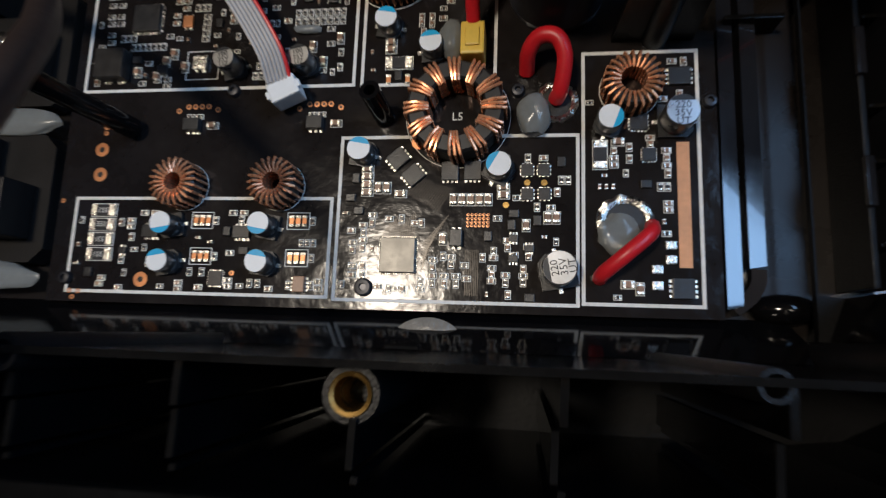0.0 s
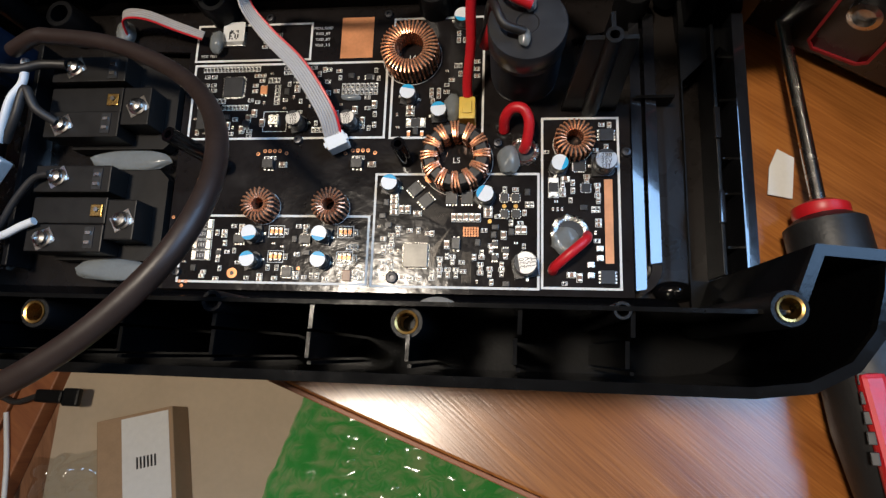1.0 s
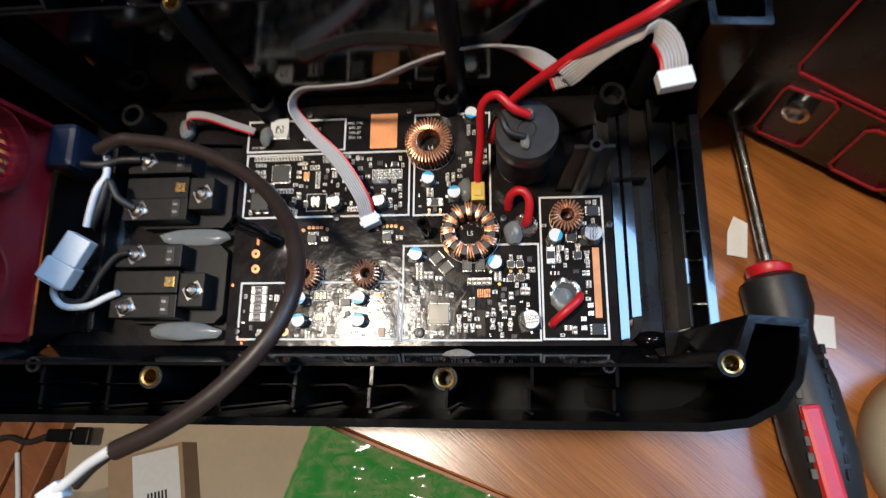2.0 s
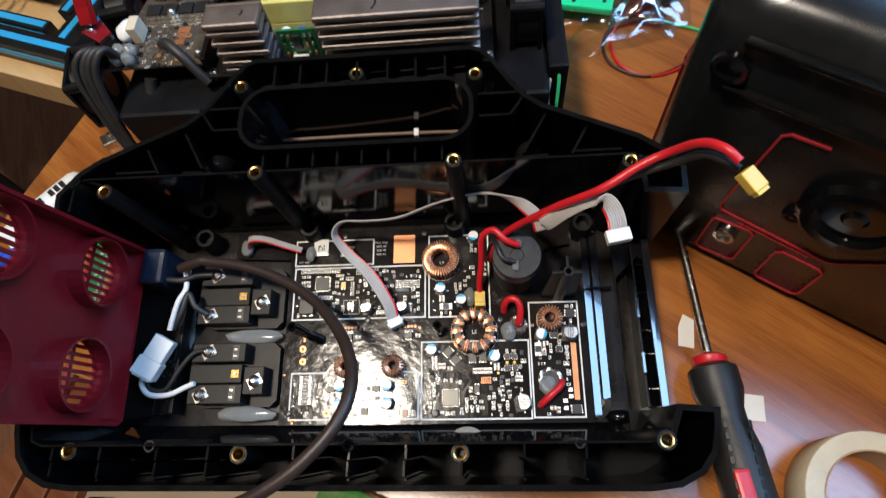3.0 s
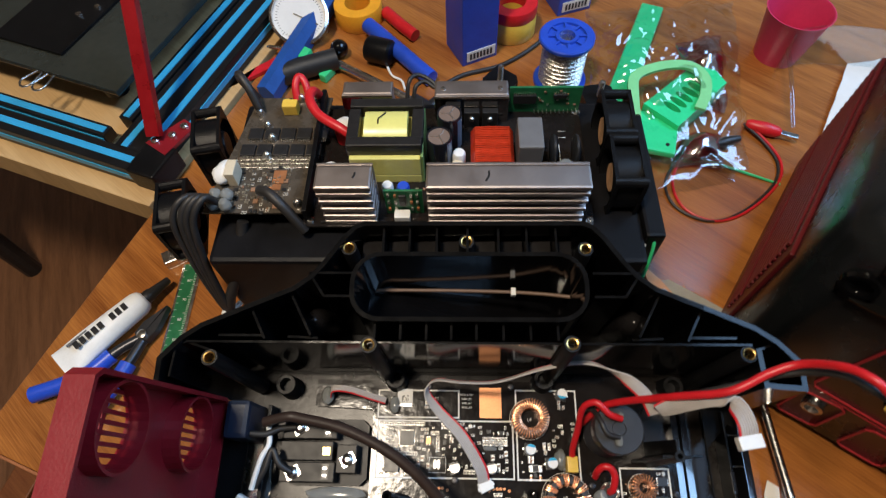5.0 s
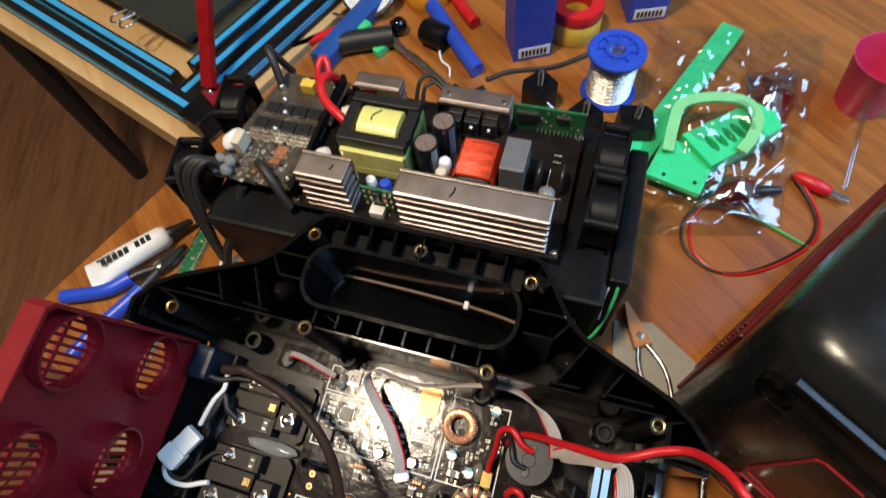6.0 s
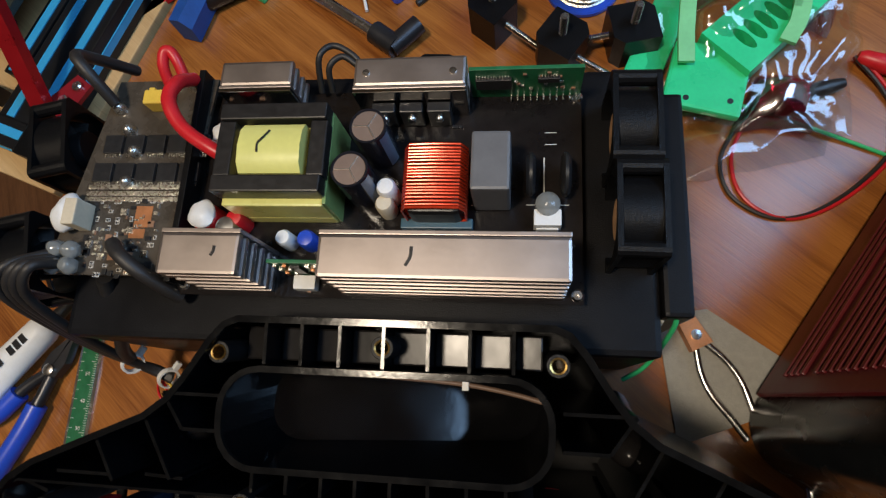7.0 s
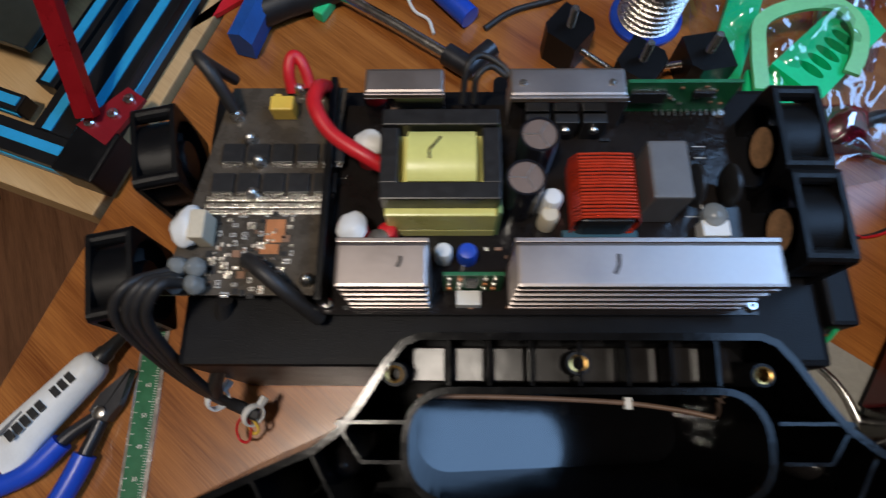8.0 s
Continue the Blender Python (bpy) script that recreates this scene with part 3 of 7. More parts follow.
# ---------------- inverter module ----------------
M_TRAY = mat("black_tray_plastic", (0.006, 0.006, 0.007), 0.4, var=0.3, scale=60, bump=0.15, bump_scale=1500, spec=0.12)
tray = thing("module_tray", Matrix(), "black plastic box carrying the inverter board on the table", "plastic tray")
bm = bmesh.new()
box(bm, -0.105, 0.160, 0.170, 0.30, 0.0, 0.090, 0.003)
part("body", bm, M_TRAY, tray)
bm = bmesh.new()
box(bm, 0.160, 0.172, 0.186, 0.285, 0.0, 0.094, 0.002)
part("side_wall", bm, M_TRAY, tray)
inverter = thing("inverter_board", Matrix(), "black inverter circuit board with heatsinks and coils", "circuit board")
bm = bmesh.new()
box(bm, -0.047, 0.128, 0.189, 0.285, 0.0985, 0.1)
part("board", bm, M_PCB, inverter)


def heatsink(x0, x1, y0, y1, z0, z1, n=6, facing=-1):
    ob = thing("heatsink", pose((x0 + x1) / 2, (y0 + y1) / 2, z0), "grey anodised aluminium heatsink with horizontal fins", "heatsink", "heatsinks on the inverter board")
    w, d, h = (x1 - x0) / 2, (y1 - y0) / 2, z1 - z0
    bm = bmesh.new()
    web = d * 0.2
    y_in = (d - web) if facing < 0 else (-d + web)
    box(bm, -w, w, min(y_in, -facing * d), max(y_in, -facing * d), 0, h, 0.0003)
    part("web", bm, M_HEATSINK, ob)
    for i in range(n):
        z = h * i / (n - 1)
        t = 0.0032 if i < n - 1 else 0.0036
        bm = bmesh.new()
        zz = min(max(z - t / 2, 0), h - t)
        box(bm, -w, w, min(y_in, facing * d), max(y_in, facing * d), zz, zz + t, 0.0013)
        part("fin", bm, M_HEATSINK, ob)
    return ob


heatsink(0.0294, 0.1206, 0.1906, 0.2085, 0.1, 0.136)
heatsink(-0.033, -0.001, 0.1906, 0.2085, 0.1, 0.136)


# ---------------- parts soldered to the main board ----------------


def at(x, y):
    """Board grid, in millimetres, to metres."""
    return ((x * 1.04 - 3.4) * MM, (y * 1.03 + 0.3) * MM)


def on(x, y, turn=0):
    return pose(*at(x, y), 0, 0, 0, turn)


def passive_mesh(l, w, h, body, silk=True):
    bm = bmesh.new()
    e, k = l * 0.24, 0.00005
    rings = []
    for x, g in ((-l / 2, k), (-l / 2 + e, k), (-l / 2 + e, 0), (l / 2 - e, 0), (l / 2 - e, k), (l / 2, k)):
        rings.append([bm.verts.new(c) for c in ((x, -w / 2 - g, 0), (x, w / 2 + g, 0), (x, w / 2 + g, h + g), (x, -w / 2 - g, h + g))])
    for i, (a, b) in enumerate(zip(rings, rings[1:])):
        ring_faces(bm, a, b, 0 if i in (1, 2, 3) else 1)
    bm.faces.new(rings[0][::-1]).material_index = 1
    bm.faces.new(rings[-1]).material_index = 1
    bmesh.ops.recalc_face_normals(bm, faces=bm.faces[:])
    if silk:
        a, b = l / 2 + 0.0004, w / 2 + 0.00035
        wall_loop(bm, [(-a, -b), (a, -b), (a, b), (-a, b)], 0.00018, 0, 0.0001, mi=2)
    me = bpy.data.meshes.new("passive")
    bm.normal_update()
    bm.to_mesh(me)
    bm.free()
    for one in (body, M_SOLDER, M_SILK):
        me.materials.append(one)
    return me


M_RESISTOR = mat("resistor_black", (0.02, 0.02, 0.022), 0.35, var=0.2, scale=500)
SMALL_C = passive_mesh(0.0016, 0.0009, 0.0007, M_CERAMIC)
SMALL_R = passive_mesh(0.0016, 0.0009, 0.0005, M_RESISTOR)
MID_C = passive_mesh(0.0026, 0.0015, 0.0012, M_CERAMIC)
BIG_R = passive_mesh(0.0072, 0.0032, 0.0007, M_RESISTOR)
BARE_PAD = passive_mesh(0.003, 0.0012, 0.0003, M_COPPER, False)


def solder_on(me, name, x, y, turn=0):
    o = new(name, me)
    o.parent = board
    o.matrix_basis = on(x, y, turn)
    return o


def row_of(me, name, x, y, dx, dy, n, turn=0):
    for i in range(n):
        solder_on(me, name, x + dx * i, y + dy * i, turn)


def chip(x, y, w, d, h, pins, sides, turn=0, material=None, leads=0.0007):
    """A chip: its body as a part, its row of leads as a part of that."""
    bm = bmesh.new()
    box(bm, -w / 2, w / 2, -d / 2, d / 2, 0.0001, h, min(h * 0.15, 0.0002))
    ob = part("chip", bm, material or M_CHIP, board)
    ob.matrix_basis = on(x, y, turn)
    bm = bmesh.new()
    for i in range(pins):
        k = (i + 0.5) / pins - 0.5
        t = (w if sides != "x" else d) / pins * 0.28
        if "y" in sides:
            for s in (-1, 1):
                box(bm, k * w - t, k * w + t, min(s * d / 2, s * (d / 2 + leads)), max(s * d / 2, s * (d / 2 + leads)), 0, 0.0003)
        if "x" in sides:
            t2 = d / pins * 0.28
            for s in (-1, 1):
                box(bm, min(s * w / 2, s * (w / 2 + leads)), max(s * w / 2, s * (w / 2 + leads)), k * d - t2, k * d + t2, 0, 0.0003)
    part("lead_frame", bm, M_SOLDER, ob, "tinned leads")
    return ob


def can_capacitor(x, y, r, h, turn, mark="cyan", text=()):
    """A can capacitor on its square foot, with a printed top."""
    bm = bmesh.new()
    lathe(bm, [(r * 0.94, 0.0012), (r * 0.97, 0.0016), (r * 0.9, 0.002), (r * 0.98, 0.0026), (r, h - 0.0006), (r * 0.94, h)], 28)
    ob = part("capacitor", bm, M_GREY_SLEEVE, board, smooth=True)
    ob.matrix_basis = on(x, y, turn)
    bm = bmesh.new()
    c = r * 1.06
    prism(bm, [(-c, -c), (c * 0.6, -c), (c, -c * 0.6), (c, c * 0.6), (c * 0.6, c), (-c, c)], 0.0001, 0.0013)
    part("foot", bm, M_CHIP, ob, "black plastic foot")
    bm = bmesh.new()
    for s in (-1, 1):
        box(bm, min(s * c, s * (c + 0.0012)), max(s * c, s * (c + 0.0012)), -0.0005, 0.0005, 0, 0.0004)
    part("lead_frame", bm, M_SOLDER, ob)
    ang = [radians(a) for a in range(0, 360, 12)]
    cut = 0.45 if mark == "cyan" else 0.6
    rr = r * 0.93

    def cap_segment(above):
        pts = [(rr * math.cos(a), rr * math.sin(a)) for a in ang]
        keep = [p for p in pts if (p[1] > cut * rr) == above]
        x0 = math.sqrt(max(rr * rr - (cut * rr) ** 2, 0))
        edge = [(x0, cut * rr), (-x0, cut * rr)]
        allp = keep + edge
        cx, cy = sum(p[0] for p in allp) / len(allp), sum(p[1] for p in allp) / len(allp)
        allp.sort(key=lambda p: math.atan2(p[1] - cy, p[0] - cx))
        return allp

    bm = bmesh.new()
    prism(bm, cap_segment(False), h, h + 0.00008)
    part("top", bm, M_CAN_TOP if mark == "cyan" else M_ALU, ob, "pale printed can top")
    bm = bmesh.new()
    prism(bm, cap_segment(True), h, h + 0.00008)
    part("polarity_mark", bm, M_BLUE_MARK if mark == "cyan" else M_CHIP, ob, "coloured polarity mark")
    for i, word in enumerate(text):
        lettering("print", word, r * 0.62, pose(0, r * (0.28 - 0.5 * i), h + 0.00012), M_BLUE if mark == "cyan" else M_CHIP, ob)
    return ob


def inductor(x, y, r_out, r_in, h, turns, turn=0, loose=False, label=""):
    """A ring core wound with copper wire, over a printed circle."""
    bm = bmesh.new()
    b = 0.0006
    lathe(bm, [(r_in, b), (r_in + b, 0), (r_out - b, 0), (r_out, b), (r_out, h - b), (r_out - b, h), (r_in + b, h), (r_in, h - b), (r_in, b)], 36, cap=False)
    ob = part("inductor", bm, M_FERRITE, board, smooth=True)
    ob.matrix_basis = pose(0, 0, 0.0006) @ on(x, y, turn)
    bm = bmesh.new()
    wr = 0.00042 if not loose else 0.00048
    g = wr * 0.9
    pts = []
    for i in range(turns):
        a = 2 * math.pi * (i // 3) / (turns // 3) + (i % 3 - 1) * 0.105 if loose else 2 * math.pi * i / turns
        for rr, zz, off in ((r_in - g, 0.0, 0), (r_in - g, h, 0.0), ((r_in + r_out) / 2, h + g * 1.7, 0.02), (r_out + g, h, 0.04), (r_out + g, 0.0, 0.05), ((r_in + r_out) / 2, -g, 0.07)):
            pts.append(Vector((rr * math.cos(a + off), rr * math.sin(a + off), zz)))
    sweep(bm, pts, circle(wr, 6))
    part("winding", bm, M_WIRE, ob, "shiny copper winding", smooth=True)
    bm = bmesh.new()
    wall_loop(bm, [(r_out * 1.13 * math.cos(2 * math.pi * k / 40), r_out * 1.13 * math.sin(2 * math.pi * k / 40)) for k in range(40)], 0.0002, -0.0006, -0.00048)
    part("printed_circle", bm, M_SILK, ob)
    return ob


def pad_ring(x, y, r, hole=0.4):
    bm = bmesh.new()
    lathe(bm, [(r, 0), (r, 0.00012), (r * hole, 0.00014), (r * hole, 0)], 24, cap=False)
    o = part("ring_pad", bm, M_COPPER, board, "bare copper ring pad")
    o.matrix_basis = on(x, y)
    bm = bmesh.new()
    lathe(bm, [(r * hole, 0), (r * hole, 0.00005)], 20)
    part("drill_hole", bm, M_CHIP, o)


def screw(x, y, r=0.0024, parent=None):
    bm = bmesh.new()
    lathe(bm, [(r, 0), (r, 0.0008), (r * 0.8, 0.0013), (r * 0.42, 0.0014), (r * 0.36, 0.0006), (0, 0.0006)], 18)
    o = part("screw", bm, M_DARK, parent or board, "small dark screw", smooth=True)
    o.matrix_basis = on(x, y)


# block beside the relay: upper left
row_of(SMALL_R, "resistor", 5.1, 87.6, 1.52, 0, 16, 90)
for i, (x, y, n) in enumerate(((6.3, 84.4, 2), (6.3, 80.8, 2), (6.6, 78.5, 2), (7.0, 75.0, 1), (7.3, 72.6, 1))):
    row_of(SMALL_R, "resistor", x, y, 3.0, 0, n)
chip(18.4, 79.5, 0.0085, 0.0085, 0.0014, 12, "xy")
chip(10.2, 64.6, 0.0088, 0.0088, 0.0042, 2, "y", material=M_FERRITE)
row_of(SMALL_R, "resistor", 14.5, 70.8, 1.6, 0, 7, 90)
row_of(SMALL_C, "ceramic_capacitor", 27.2, 80.3, 0, -2.4, 2)
row_of(SMALL_C, "ceramic_capacitor", 27.5, 84.6, 2.6, 0, 2)
row_of(SMALL_R, "resistor", 36.7, 79.6, 0, -1.75, 5)
row_of(SMALL_R, "resistor", 11.0, 73.7, 1.7, 0, 3, 90)
for r in range(2):
    for c in range(8):
        solder_on(SMALL_R, "resistor", 63.9 + 1.85 * c, 79.3 - 2.6 * r, 90)
chip(31.2, 78.0, 0.003, 0.0036, 0.001, 2, "y", material=M_COPPER)
for x, y, a in ((39.8, 87.6, 0), (39.8, 85.6, 0), (42.0, 86.0, 90), (48.8, 87.6, 0), (51.2, 87.6, 0), (55.6, 86.6, 90), (57.4, 86.6, 0), (48.2, 81.4, 90), (50.6, 80.6, 0), (53.2, 80.6, 0), (57.2, 81.4, 0), (25.7, 73.9, 0)):
    solder_on(SMALL_C if a else SMALL_R, "ceramic_capacitor" if a else "resistor", x, y, a)
for x, y, a in ((31.4, 64.1, 90), (25.5, 66.0, 90), (27.8, 68.2, 90), (20.0, 65.7, 0), (18.6, 59.6, 0), (23.2, 61.3, 90), (26.4, 60.6, 0), (26.4, 58.6, 0), (17.0, 63.0, 90), (68.9, 69.0, 90), (73.9, 69.8, 0), (76.6, 71.2, 90), (72.1, 64.4, 90), (72.0, 62.0, 0)):
    solder_on(MID_C if a else SMALL_R, "ceramic_capacitor" if a else "resistor", x, y, a)
row_of(SMALL_R, "resistor", 52.6, 60.9, 1.7, 0, 4, 90)
row_of(SMALL_R, "resistor", 76.9, 67.2, 0, -4.4, 2, 90)
chip(44.0, 87.0, 0.0022, 0.0016, 0.0008, 4, "y")
chip(44.0, 82.4, 0.0022, 0.0016, 0.0008, 4, "y")
chip(24.8, 63.4, 0.003, 0.0026, 0.001, 3, "y")
chip(74.0, 82.9, 0.0026, 0.0022, 0.001, 3, "x")
chip(36.3, 65.0, 0.0042, 0.004, 0.0014, 2, "y", material=M_SOLDER)
for x, y in ((46.9, 63.0), (67.8, 63.0)):
    can_capacitor(x, y, 0.0032, 0.0077, 12, "black", ("100", "35V", "UZ"))
silk_frame(0.0297, 0.0397, 0.0625, 0.0712, 0.0002)
# radio module corner
chip(16.5, 101, 0.0085, 0.0072, 0.0016, 6, "x", material=M_ALU)
bm = bmesh.new()
box(bm, 0.009, 0.0185, 0.1025, 0.1115, 0.0018, 0.0019, 0, None)
part("sticker", bm, M_PAPER, board, "white paper sticker")
bm = bmesh.new()
rng = random.Random(4)
for i in range(7):
    for j in range(7):
        if rng.random() < 0.5:
            box(bm, 0.0117 + i * 0.0006, 0.0123 + i * 0.0006, 0.1035 + j * 0.0006, 0.1041 + j * 0.0006, 0.0019, 0.00196)
part("sticker_print", bm, M_CHIP, board, "dark printed squares")
for i in range(3):
    for j in range(3):
        solder_on(SMALL_C, "ceramic_capacitor", 29.5 + 3 * i, 97.5 + 2.6 * j, 90 * (j % 2))
for k, word in enumerate(("MCU_GND", "RXD_BT", "TXD_BT", "VDD_3.3")):
    lettering("print", word, 0.0017, pose(0.0525, 0.1085 - 0.0026 * k, 0.0001), M_SILK, board)
lettering("print", "VCC TEST", 0.0017, pose(0.0028, 0.0968, 0.0001), M_SILK, board)
# upper middle block
inductor(90.9, 91.0, 0.0108, 0.0064, 0.0085, 40)
lettering("print", "L4", 0.0028, pose(0.0912, 0.0938, 0.0002), M_SILK, board)
can_capacitor(90.5, 73.6, 0.0032, 0.0064, -10)
can_capacitor(102.6, 66.3, 0.0032, 0.0064, 5)
can_capacitor(110.5, 105.4, 0.0032, 0.0064, 170)
row_of(MID_C, "ceramic_capacitor", 90.9, 69.4, 0, -2.2, 2)
solder_on(BIG_R, "resistor", 93.3, 63.4)
row_of(BARE_PAD, "solder_pad", 90.6, 58.6, 5.2, 0, 2, 90)
for x, y in ((99, 76.6), (99, 74.9), (101.8, 76.6), (101.8, 74.5), (99.6, 72.2), (106.7, 81), (116.5, 82.5), (116.4, 85.5), (116.4, 88.6), (109, 98), (111.5, 98), (109, 101)):
    solder_on(SMALL_C, "ceramic_capacitor", x, y, 90 * (int(x) % 2))
lettering("print", "+", 0.0042, pose(0.1155, 0.0645, 0.0001), M_SILK, board)
# large ring between the blocks
inductor(109.6, 47.6, 0.0126, 0.0076, 0.0078, 36, loose=True)
lettering("print", "L5", 0.0032, pose(0.1105, 0.0495, 0.0002), M_SILK, board)
# two small hall blocks
for x in (36.0, 71.3):
    chip(x, 46.5, 0.0046, 0.0036, 0.0022, 3, "y")
    solder_on(MID_C, "ceramic_capacitor", x + 5.6, 46.5)
    row_of(SMALL_R, "resistor", x - 1.2, 49.2, 2.6, 0, 2)
    for k, (dx, dy) in enumerate(((-5, 51.0), (-2.2, 52.2), (-0.2, 52.2), (1.8, 52.2), (3.8, 52.2), (6.6, 51.2))):
        pad_ring(x + dx, dy, 0.0008, 0.5)
# lower left block
for k, y in enumerate((22.3, 18.2, 14.1, 9.9)):
    o = solder_on(BIG_R, "resistor", 12.0, y)
    lettering("print", "331", 0.0021, pose(0, 0, 0.00072, 0, 0, 0 if k == 1 else 180), M_SILK, o)
inductor(35.6, 28.9, 0.0061, 0.0031, 0.0062, 22, 20)
inductor(62.9, 28.9, 0.0061, 0.0031, 0.0062, 22, 50)
for x, y, a in ((33.0, 17.9, 190), (33.2, 7.9, 10), (60.0, 17.9, 170), (60.2, 8.1, -8)):
    can_capacitor(x, y, 0.0032, 0.0062, a)
for x, y in ((39.6, 19.6), (40.0, 9.8), (66.6, 19.6), (66.8, 9.7)):
    row_of(BARE_PAD, "jumper_pad", x, y, 1.75, 0, 3, 90)
    silk_frame(*[v for v in ((x * 1.04 - 3.4 - 1.3) * MM, (x * 1.04 - 3.4 + 5.0) * MM, (y * 1.03 - 2.0) * MM, (y * 1.03 + 2.6) * MM)], 0.0002)
    solder_on(SMALL_R, "resistor", x + 5.7, y, 90)
chip(27.1, 16.4, 0.0048, 0.0034, 0.0014, 4, "y")
chip(53.1, 16.4, 0.0048, 0.0034, 0.0014, 4, "y")
for x, y in ((24.2, 21.6), (27.4, 21.6), (27.4, 19.9), (50, 21.7), (53.0, 21.7), (52.6, 20.0), (18.8, 8.5), (13.0, 1.8), (13.6, 3.4), (50.2, 3.4), (50.2, 1.9), (56.2, 2.8), (58.4, 2.8), (66.9, 2.5), (74.8, 3.6), (74.8, 1.9), (72.8, 2.6)):
    solder_on(SMALL_C if int(x) % 2 else SMALL_R, "ceramic_capacitor" if int(x) % 2 else "resistor", x, y, 0 if int(y) % 2 else 90)
chip(19.1, 11.0, 0.002, 0.0018, 0.001, 2, "y")
chip(46.8, 3.9, 0.004, 0.004, 0.0009, 6, "xy", leads=0.0004)
chip(70.0, 2.8, 0.0032, 0.0042, 0.0014, 4, "x", material=M_CERAMIC)
pad_ring(25.1, 3.2, 0.0021)
pad_ring(9.2, 32.6, 0.0021)
pad_ring(8.8, 39.9, 0.0021)
for x, y in ((4.4, -0.3), (7.0, -0.4), (5.4, -2.0), (9.4, 44.8), (9.4, 46.4), (51.0, 5.4), (-1.2, 25)):
    pad_ring(x, y, 0.0007, 0.4)
# lower middle block
chip(95.5, 10.8, 0.0094, 0.0092, 0.0016, 16, "xy", material=M_CHIP_L, leads=0.0005)
for x, y, a in ((94.4, 36.4, 42), (98.6, 31.9, 42), (108.1, 33, 90), (113.9, 33.1, 90)):
    chip(x, y, 0.0051, 0.0046, 0.0011, 4, "x", a, leads=0.0006)
for x, y in ((127.6, 33.2), (131.7, 33.2), (127.7, 26.9), (131.9, 27.0)):
    chip(x, y, 0.0031, 0.0031, 0.0009, 3, "xy", leads=0.0003)
row_of(MID_C, "ceramic_capacitor", 86.4, 33.8, 0.05, -2.15, 4)
row_of(MID_C, "ceramic_capacitor", 89.5, 28.6, 2.3, 0, 2, 90)
row_of(MID_C, "ceramic_capacitor", 109.2, 25.5, 2.2, 0, 5, 90)
row_of(MID_C, "ceramic_capacitor", 121.7, 28.8, 0.05, -2.1, 2)
row_of(MID_C, "ceramic_capacitor", 132.7, 20.9, 2.1, 0, 2, 90)
for x, y, a in ((95.4, 27.0, 0), (127.5, 18.9, 90), (106.8, 15.2, 90)):
    solder_on(MID_C, "ceramic_capacitor", x, y, a)
chip(110.2, 15.4, 0.0032, 0.0044, 0.002, 2, "y")
can_capacitor(85.2, 37.6, 0.0033, 0.0062, -10)
can_capacitor(120.6, 33.2, 0.0034, 0.0064, 60)
can_capacitor(135.2, 7.6, 0.0043, 0.008, 100, "black", ("220", "35V", "UT"))
for k, (x, y) in enumerate(((88.3, 21.3), (88.3, 19.3), (92.7, 20.4), (96.0, 20.4), (99.6, 19.3), (101.2, 19.3), (83.4, 14.0), (83.4, 12.2), (85.9, 18.6), (86.1, 16.6), (86.1, 14.7), (86.1, 12.6), (83.6, 8.0), (86.4, 8.0), (83.6, 5.6), (86.4, 5.6), (123, 15.0), (123, 13.3), (124.6, 11.4), (128.2, 11.2), (128, 13.5), (119.6, 12.2), (119.6, 10.6), (116.9, 10.6), (119.2, 8.0), (119.2, 6.4), (119.2, 4.8))):
    solder_on(SMALL_C if k % 3 else SMALL_R, "ceramic_capacitor" if k % 3 else "resistor", x, y, 90 if k % 2 else 0)
for k, (x, y) in enumerate(((126.9, 7.8), (126.9, 6.2), (126.9, 4.6), (122.6, 6.3), (122.6, 4.4), (104.4, 9.8), (104.4, 7.9), (109.0, 10.6), (109.0, 8.8), (104.4, 5.8), (104.4, 3.9), (107.4, 5.8), (107.4, 3.9), (110.4, 5.8), (110.4, 3.9), (113, 5.2), (101.5, 4.2), (101.5, 2.4), (97.0, 2.3), (95.2, 2.3), (93.4, 2.3), (90.6, 2.8), (130.1, 23.6), (133.5, 23.5), (135.0, 27.5), (125.2, 26.0), (127.7, 36.4), (131.6, 36.4), (107.0, 10.8), (112.4, 8.6))):
    solder_on(SMALL_R if k % 3 else SMALL_C, "resistor" if k % 3 else "ceramic_capacitor", x, y, 0 if k % 2 else 90)
for i in range(3):
    chip(124.4 + 3.9 * (i % 2), 15.6 - 2.6 * i, 0.0024, 0.0018, 0.0009, 3, "y")
for i in range(6):
    for j in range(4):
        pad_ring(113.0 + 1.0 * i, 21.6 - 0.95 * j, 0.00042, 0.5)
for x, y in ((127.6, 30.0), (131.8, 30.0), (122.4, 24.2)):
    bm = bmesh.new()
    lathe(bm, [(0.0009, 0), (0.0008, 0.0001), (0, 0.0001)], 16)
    part("test_point", bm, M_BRASS, board).matrix_basis = on(x, y)
screw(86.9, 2.5)
# fine copper tracks under the mask, fanning out from the large chip
bm = bmesh.new()
for k in range(14):
    x0, y0 = at(91.4 + 0.62 * k, 15.6)
    x1, y1 = at(93.0 + 0.5 * k, 19.0 + 0.55 * (k % 7))
    sweep(bm, [Vector((x0, y0, 0.00003)), Vector((x0, y0 + 0.0012, 0.00003)), Vector((x1, y1, 0.00003))], [(-0.00011, -0.00004), (0.00011, -0.00004), (0.00011, 0.00005), (-0.00011, 0.00005)])
for k in range(12):
    x0, y0 = at(100.4, 7.2 + 0.62 * k)
    x1, y1 = at(103.4 + 0.42 * k, 13.2 + 0.75 * k)
    sweep(bm, [Vector((x0, y0, 0.00003)), Vector((x0 + 0.0014, y0, 0.00003)), Vector((x1, y1, 0.00003))], [(-0.00011, -0.00004), (0.00011, -0.00004), (0.00011, 0.00005), (-0.00011, 0.00005)])
